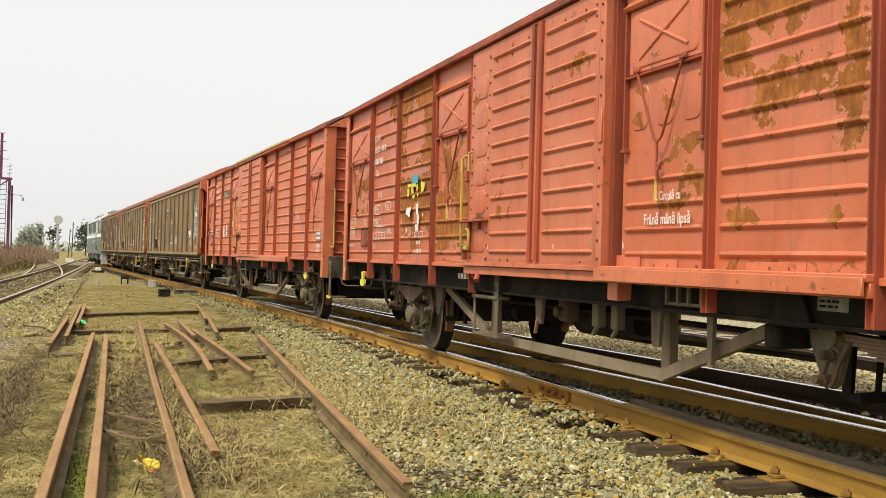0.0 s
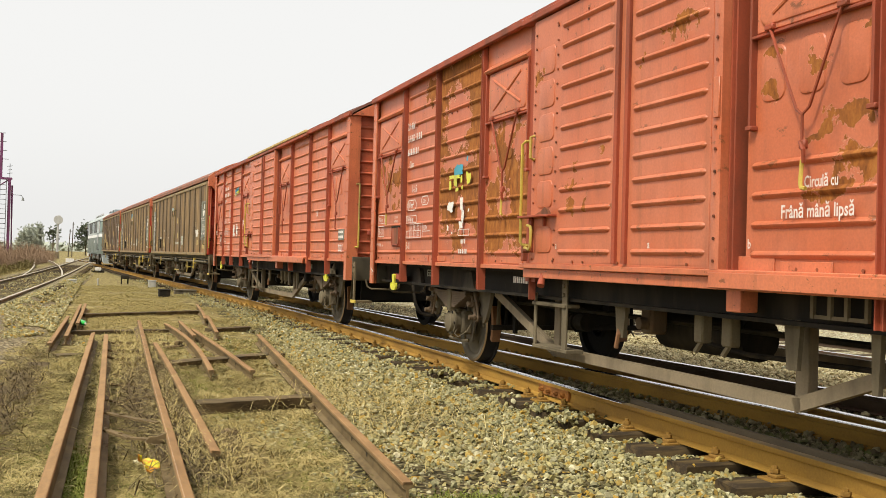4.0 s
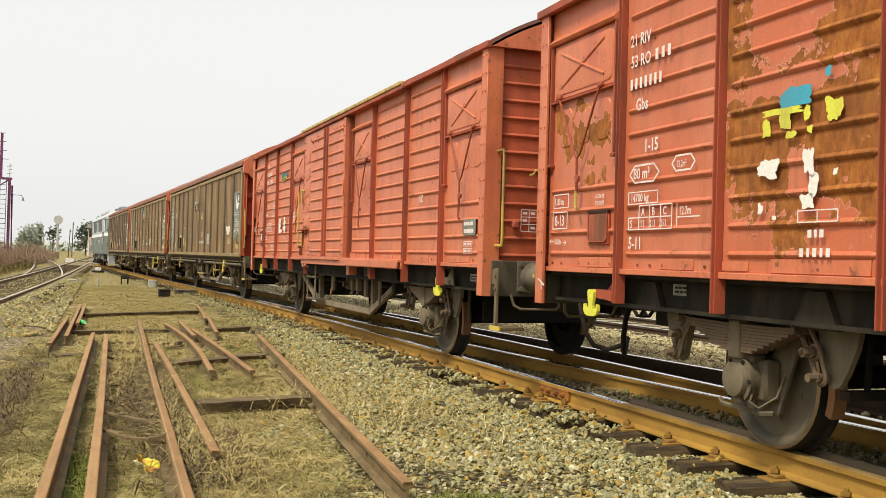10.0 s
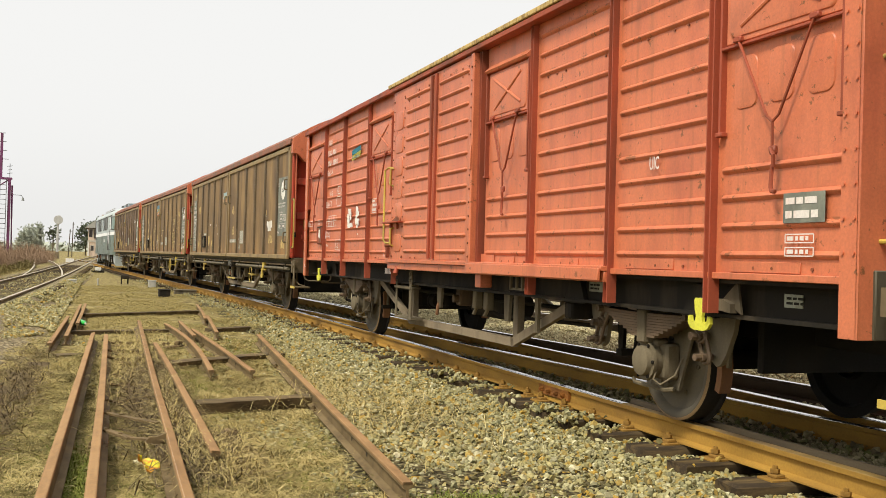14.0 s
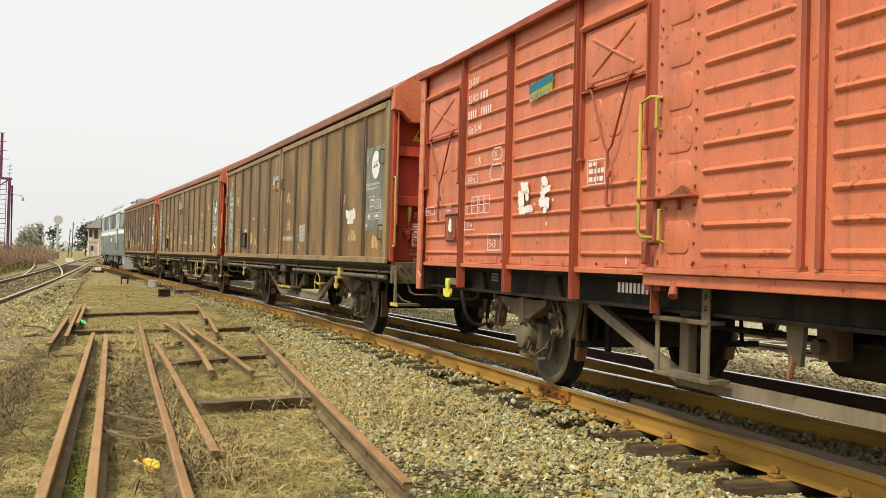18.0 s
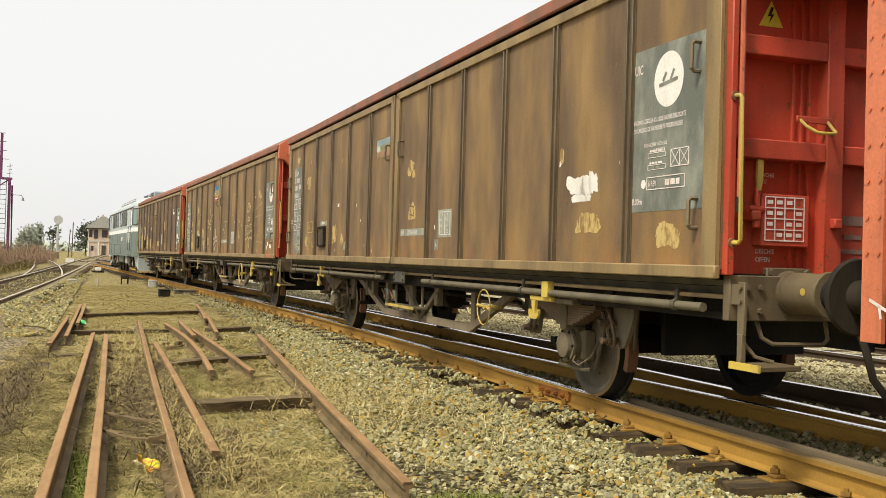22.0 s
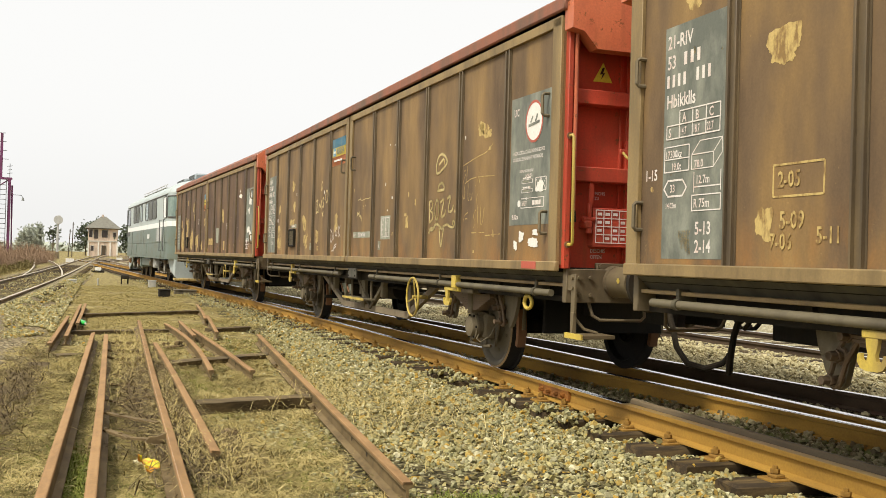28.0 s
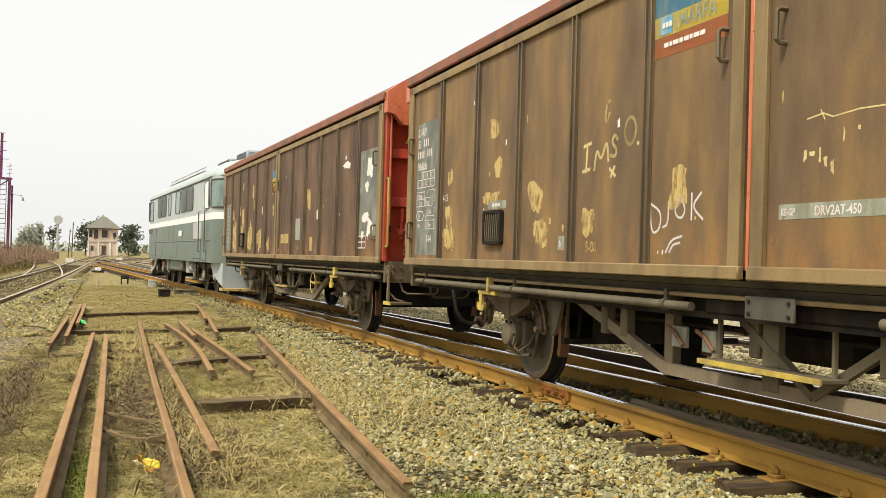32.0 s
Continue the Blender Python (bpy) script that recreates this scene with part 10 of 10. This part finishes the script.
def pole(x, y, h, lean, label):
    t = thing("telegraph_pole", label, "pole")
    bm = B()
    tube(bm, [(x, y, -0.3), (x + lean, y, h)], 0.08, 6)
    part("shaft", bm, "bark", t)
    bm = B()
    tube(bm, [(x + lean - 0.25, y, h - 0.3), (x + lean + 0.25, y, h - 0.3)], 0.04, 5)
    part("crossarm", bm, "bark", t)


pole(-5.1, 180, 5.7, 0.1, "brown wooden telegraph pole with a short arm")
pole(-5.75, 182, 4.5, 0.25, "leaning brown wooden telegraph pole")


def signal_house():
    t = thing("signal_house", "two-storey pinkish plastered signal box with a hipped roof", "building")
    x0, x1, y0, y1 = -3.3, 2.9, 231, 237
    bm = B()
    box(bm, x0, x1, y0, y1, -0.3, 6.0)
    part("wall", bm, "render_wall", t)
    bm = B()
    c = [(x0 - 0.7, y0 - 0.7, 5.9), (x1 + 0.7, y0 - 0.7, 5.9), (x1 + 0.7, y1 + 0.7, 5.9), (x0 - 0.7, y1 + 0.7, 5.9), (x0 + 2.6, 234, 8.6), (x1 - 2.6, 234, 8.6)]
    vs = [bm.verts.new(q) for q in c]
    for f in ((0, 1, 5, 4), (1, 2, 5), (2, 3, 4, 5), (3, 0, 4), (3, 2, 1, 0)):
        bm.faces.new([vs[k] for k in f])
    rf = part("roof", bm, "tile_roof", t, "weathered grey-brown hipped roof")
    bm = B()
    box(bm, -0.6, -0.1, 233.8, 234.3, 8.2, 9.0)
    part("chimney", bm, "render_wall", rf)
    for x, z0, z1, wd in ((-2.75, 3.9, 5.6, 0.7), (-1.65, 3.6, 5.6, 0.8), (0.15, 3.9, 5.5, 1.2), (2.2, 4.0, 5.0, 0.6), (0.0, 0.0, 2.1, 0.9), (-2.4, 0.9, 2.0, 0.6)):
        bm = B()
        box(bm, x - wd / 2, x + wd / 2, y0 - 0.06, y0 + 0.1, z0, z1)
        wn = part("window" if z0 > 0 else "door", bm, "dark_pane" if z0 > 0 else "bark", t)
        bm = B()
        for a, b, c2, e in ((x - wd / 2 - 0.08, x - wd / 2, z0, z1), (x + wd / 2, x + wd / 2 + 0.08, z0, z1), (x - wd / 2 - 0.08, x + wd / 2 + 0.08, z1, z1 + 0.1)):
            box(bm, a, b, y0 - 0.09, y0 + 0.02, c2, e)
        part("frame", bm, "concrete", wn)
    bm = B()
    box(bm, x0 - 0.15, x1 + 0.15, y0 - 0.15, y0 + 0.05, 2.9, 3.15)
    part("string_course", bm, "concrete", t)
    for x in (x0 + 0.1, -1.1, 1.35, x1 - 0.1):
        bm = B()
        box(bm, x - 0.14, x + 0.14, y0 - 0.12, y0 + 0.02, -0.3, 2.9)
        part("pilaster", bm, "whiteblot", t)
    # dark slab below the roof edge stands for the eave's shadow
    bm = B()
    box(bm, x0 - 0.6, x1 + 0.6, y0 - 0.6, y1 + 0.6, 5.75, 5.9)
    part("eave_shade", bm, "bark", rf)


signal_house()


def tree(x, y, height, spread, base, label, material, seed, clumps=260, conical=False):
    """A tapered trunk, limbs and a crown of many small tufts."""
    rnd = random.Random(seed)
    t = thing("tree", label, "tree")
    bm = B()
    tube(bm, [(x, y, -0.3), (x + 0.1, y, height * 0.45), (x + rnd.uniform(-0.2, 0.2), y, height * 0.85)], 0.16, 6)
    for v in bm.verts:
        k = 1 - 0.75 * max(0, v.co.z) / height
        v.co.x, v.co.y = x + (v.co.x - x) * k, y + (v.co.y - y) * k
    part("trunk", bm, "bark", t)
    tips = []
    for k in range(9):
        a, z = k * 2.4 + rnd.uniform(-0.3, 0.3), height * (base + (0.9 - base) * k / 9)
        r = spread * (1 - (k / 9) * (0.75 if conical else 0.35)) * rnd.uniform(0.7, 1.1)
        e = Vector((x + r * math.cos(a), y + r * math.sin(a), z + height * rnd.uniform(0.02, 0.12)))
        tips.append(((x, y, z), e))
        bm = B()
        tube(bm, [(x, y, z), Vector((x, y, z)).lerp(e, 0.5) + Vector((0, 0, 0.1)), e], 0.045, 5)
        part("limb", bm, "bark", t)
    verts, faces = [], []
    for _ in range(clumps):
        a, e = tips[rnd.randrange(9)]
        q = Vector(a).lerp(e, rnd.uniform(0.25, 1.1)) + Vector((rnd.gauss(0, 1), rnd.gauss(0, 1), rnd.gauss(0, 0.9))) * spread * 0.27
        for _ in range(9):
            d = Vector((rnd.gauss(0, 1), rnd.gauss(0, 1), rnd.gauss(0, 1))).normalized()
            n = d.orthogonal().normalized() * rnd.uniform(0.08, 0.17)
            s = rnd.uniform(0.2, 0.5)
            i = len(verts)
            verts += [q + n, q - n, q + d * s]
            faces.append((i, i + 1, i + 2))
    sheet("crown", verts, faces, material, t)
    return t


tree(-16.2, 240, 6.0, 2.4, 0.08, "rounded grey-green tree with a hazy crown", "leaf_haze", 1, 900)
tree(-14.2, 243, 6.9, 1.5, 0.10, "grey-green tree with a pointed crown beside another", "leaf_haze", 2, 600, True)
tree(-10.5, 232, 6.3, 1.3, 0.45, "thin dark pine with sparse tufts", "leaf_dark", 3, 110)
tree(4.9, 216, 6.5, 2.1, 0.14, "dark green pine with an uneven crown", "leaf_dark", 4, 620)
tree(-4.0, 246, 7.6, 2.2, 0.2, "tall dark evergreen behind the signal box", "leaf_dark", 5, 520)
tree(-1.5, 250, 9.2, 1.8, 0.4, "dark evergreen rising behind the roof", "leaf_dark", 6, 240)


def twig_thicket(name, label, boxes, n, seed, material, height):
    rng = np.random.default_rng(seed)
    roots = []
    for x0, x1, y0, y1 in boxes:
        k = int(n * (x1 - x0) * (y1 - y0))
        roots.append(np.stack([rng.uniform(x0, x1, k), rng.uniform(y0, y1, k), np.full(k, -0.25)], 1))
    return grass(name, label, np.concatenate(roots), height, 0.011 if material == "twig" else 0.03, material, seed, 0.6, 0.6)


twig_thicket("bare_shrubs", "reddish-brown leafless shrubs and dead weeds", [(-9.5, -5.4, 62, 100), (-8.5, -5.2, 100, 118)], 330, 31, "twig", 0.85)
twig_thicket("bare_shrubs", "sparse taller leafless shoots above the brush", [(-9.5, -6.0, 62, 100), (-8.5, -6.2, 100, 124)], 75, 33, "twig", 1.35)
twig_thicket("bare_shrubs", "low dry weeds beside the side track", [(-7.0, -4.6, 40, 75)], 60, 32, "straw_dark", 0.4)
# far woods carry the horizon's haze in their pale colour
rng_woods = np.random.default_rng(8)
woods = np.stack([rng_woods.uniform(-160, 260, 5000), rng_woods.uniform(640, 720, 5000), np.full(5000, -0.3)], 1)
far = grass("far_woods", "line of distant woods on the horizon, paled for haze", woods, 6.0, 2.0, "leaf_haze", 9, 0.45)
far["category"] = "woods"


# ---- movement of the train ----
TIMES = (0, 1, 2, 3, 4.5, 6, 7.5, 9, 11, 13, 15, 17, 19, 21, 23, 25, 27, 29, 31, 32)
PLACES = (7.68, 7.475, 7.175, 6.795, 5.97, 4.90, 3.64, 2.20, 0.045, -2.43, -5.14, -8.08, -11.34, -14.77, -18.45, -22.28, -26.34, -30.63, -35.16, -37.42)


def place(t):
    """How far along the line the leading wagon's middle stands at t seconds."""
    i = max(0, min(len(TIMES) - 2, sum(1 for q in TIMES if q <= t) - 1))
    def slope(k):
        a, b = max(k - 1, 0), min(k + 1, len(TIMES) - 1)
        return (PLACES[b] - PLACES[a]) / (TIMES[b] - TIMES[a])
    h = TIMES[i + 1] - TIMES[i]
    u = (t - TIMES[i]) / h
    m0, m1 = slope(i), slope(i + 1)
    if i == 0:
        m0 = -0.16
    return (2 * u**3 - 3 * u**2 + 1) * PLACES[i] + (u**3 - 2 * u**2 + u) * h * m0 + (-2 * u**3 + 3 * u**2) * PLACES[i + 1] + (u**3 - u**2) * h * m1


STOCK = ((wagon_a, wheels_a, 0.0, 4.0, 0.435), (wagon_b, wheels_b, 14.02, 4.0, 0.435), (wagon_c, wheels_c, 28.04, 4.0, 0.435), (wagon_d, wheels_d, 42.06, 4.0, 0.435), (wagon_e, wheels_e, 56.08, 4.0, 0.435), (loco, wheels_loco, 71.35, 4.7, 0.50))


def stand(l, reach):
    """The pose of a vehicle whose two pivots lie on the track."""
    a, b = on_track(l - reach), on_track(l + reach)
    return Matrix.Translation((a + b) / 2) @ Matrix.Rotation(math.atan2(-(b.x - a.x), b.y - a.y), 4, "Z")


def motions():
    steps = [k * 0.25 for k in range(129)]
    for vehicle, sets, back, reach, r in STOCK:
        walk(vehicle, [(t, stand(place(t) + back, reach)) for t in steps])
        for ws in sets:
            home = ws.matrix_basis.translation.copy()
            walk(ws, [(t, Matrix.Translation(home) @ Matrix.Rotation((place(0) - place(t)) / r, 4, "X")) for t in steps])


motions()
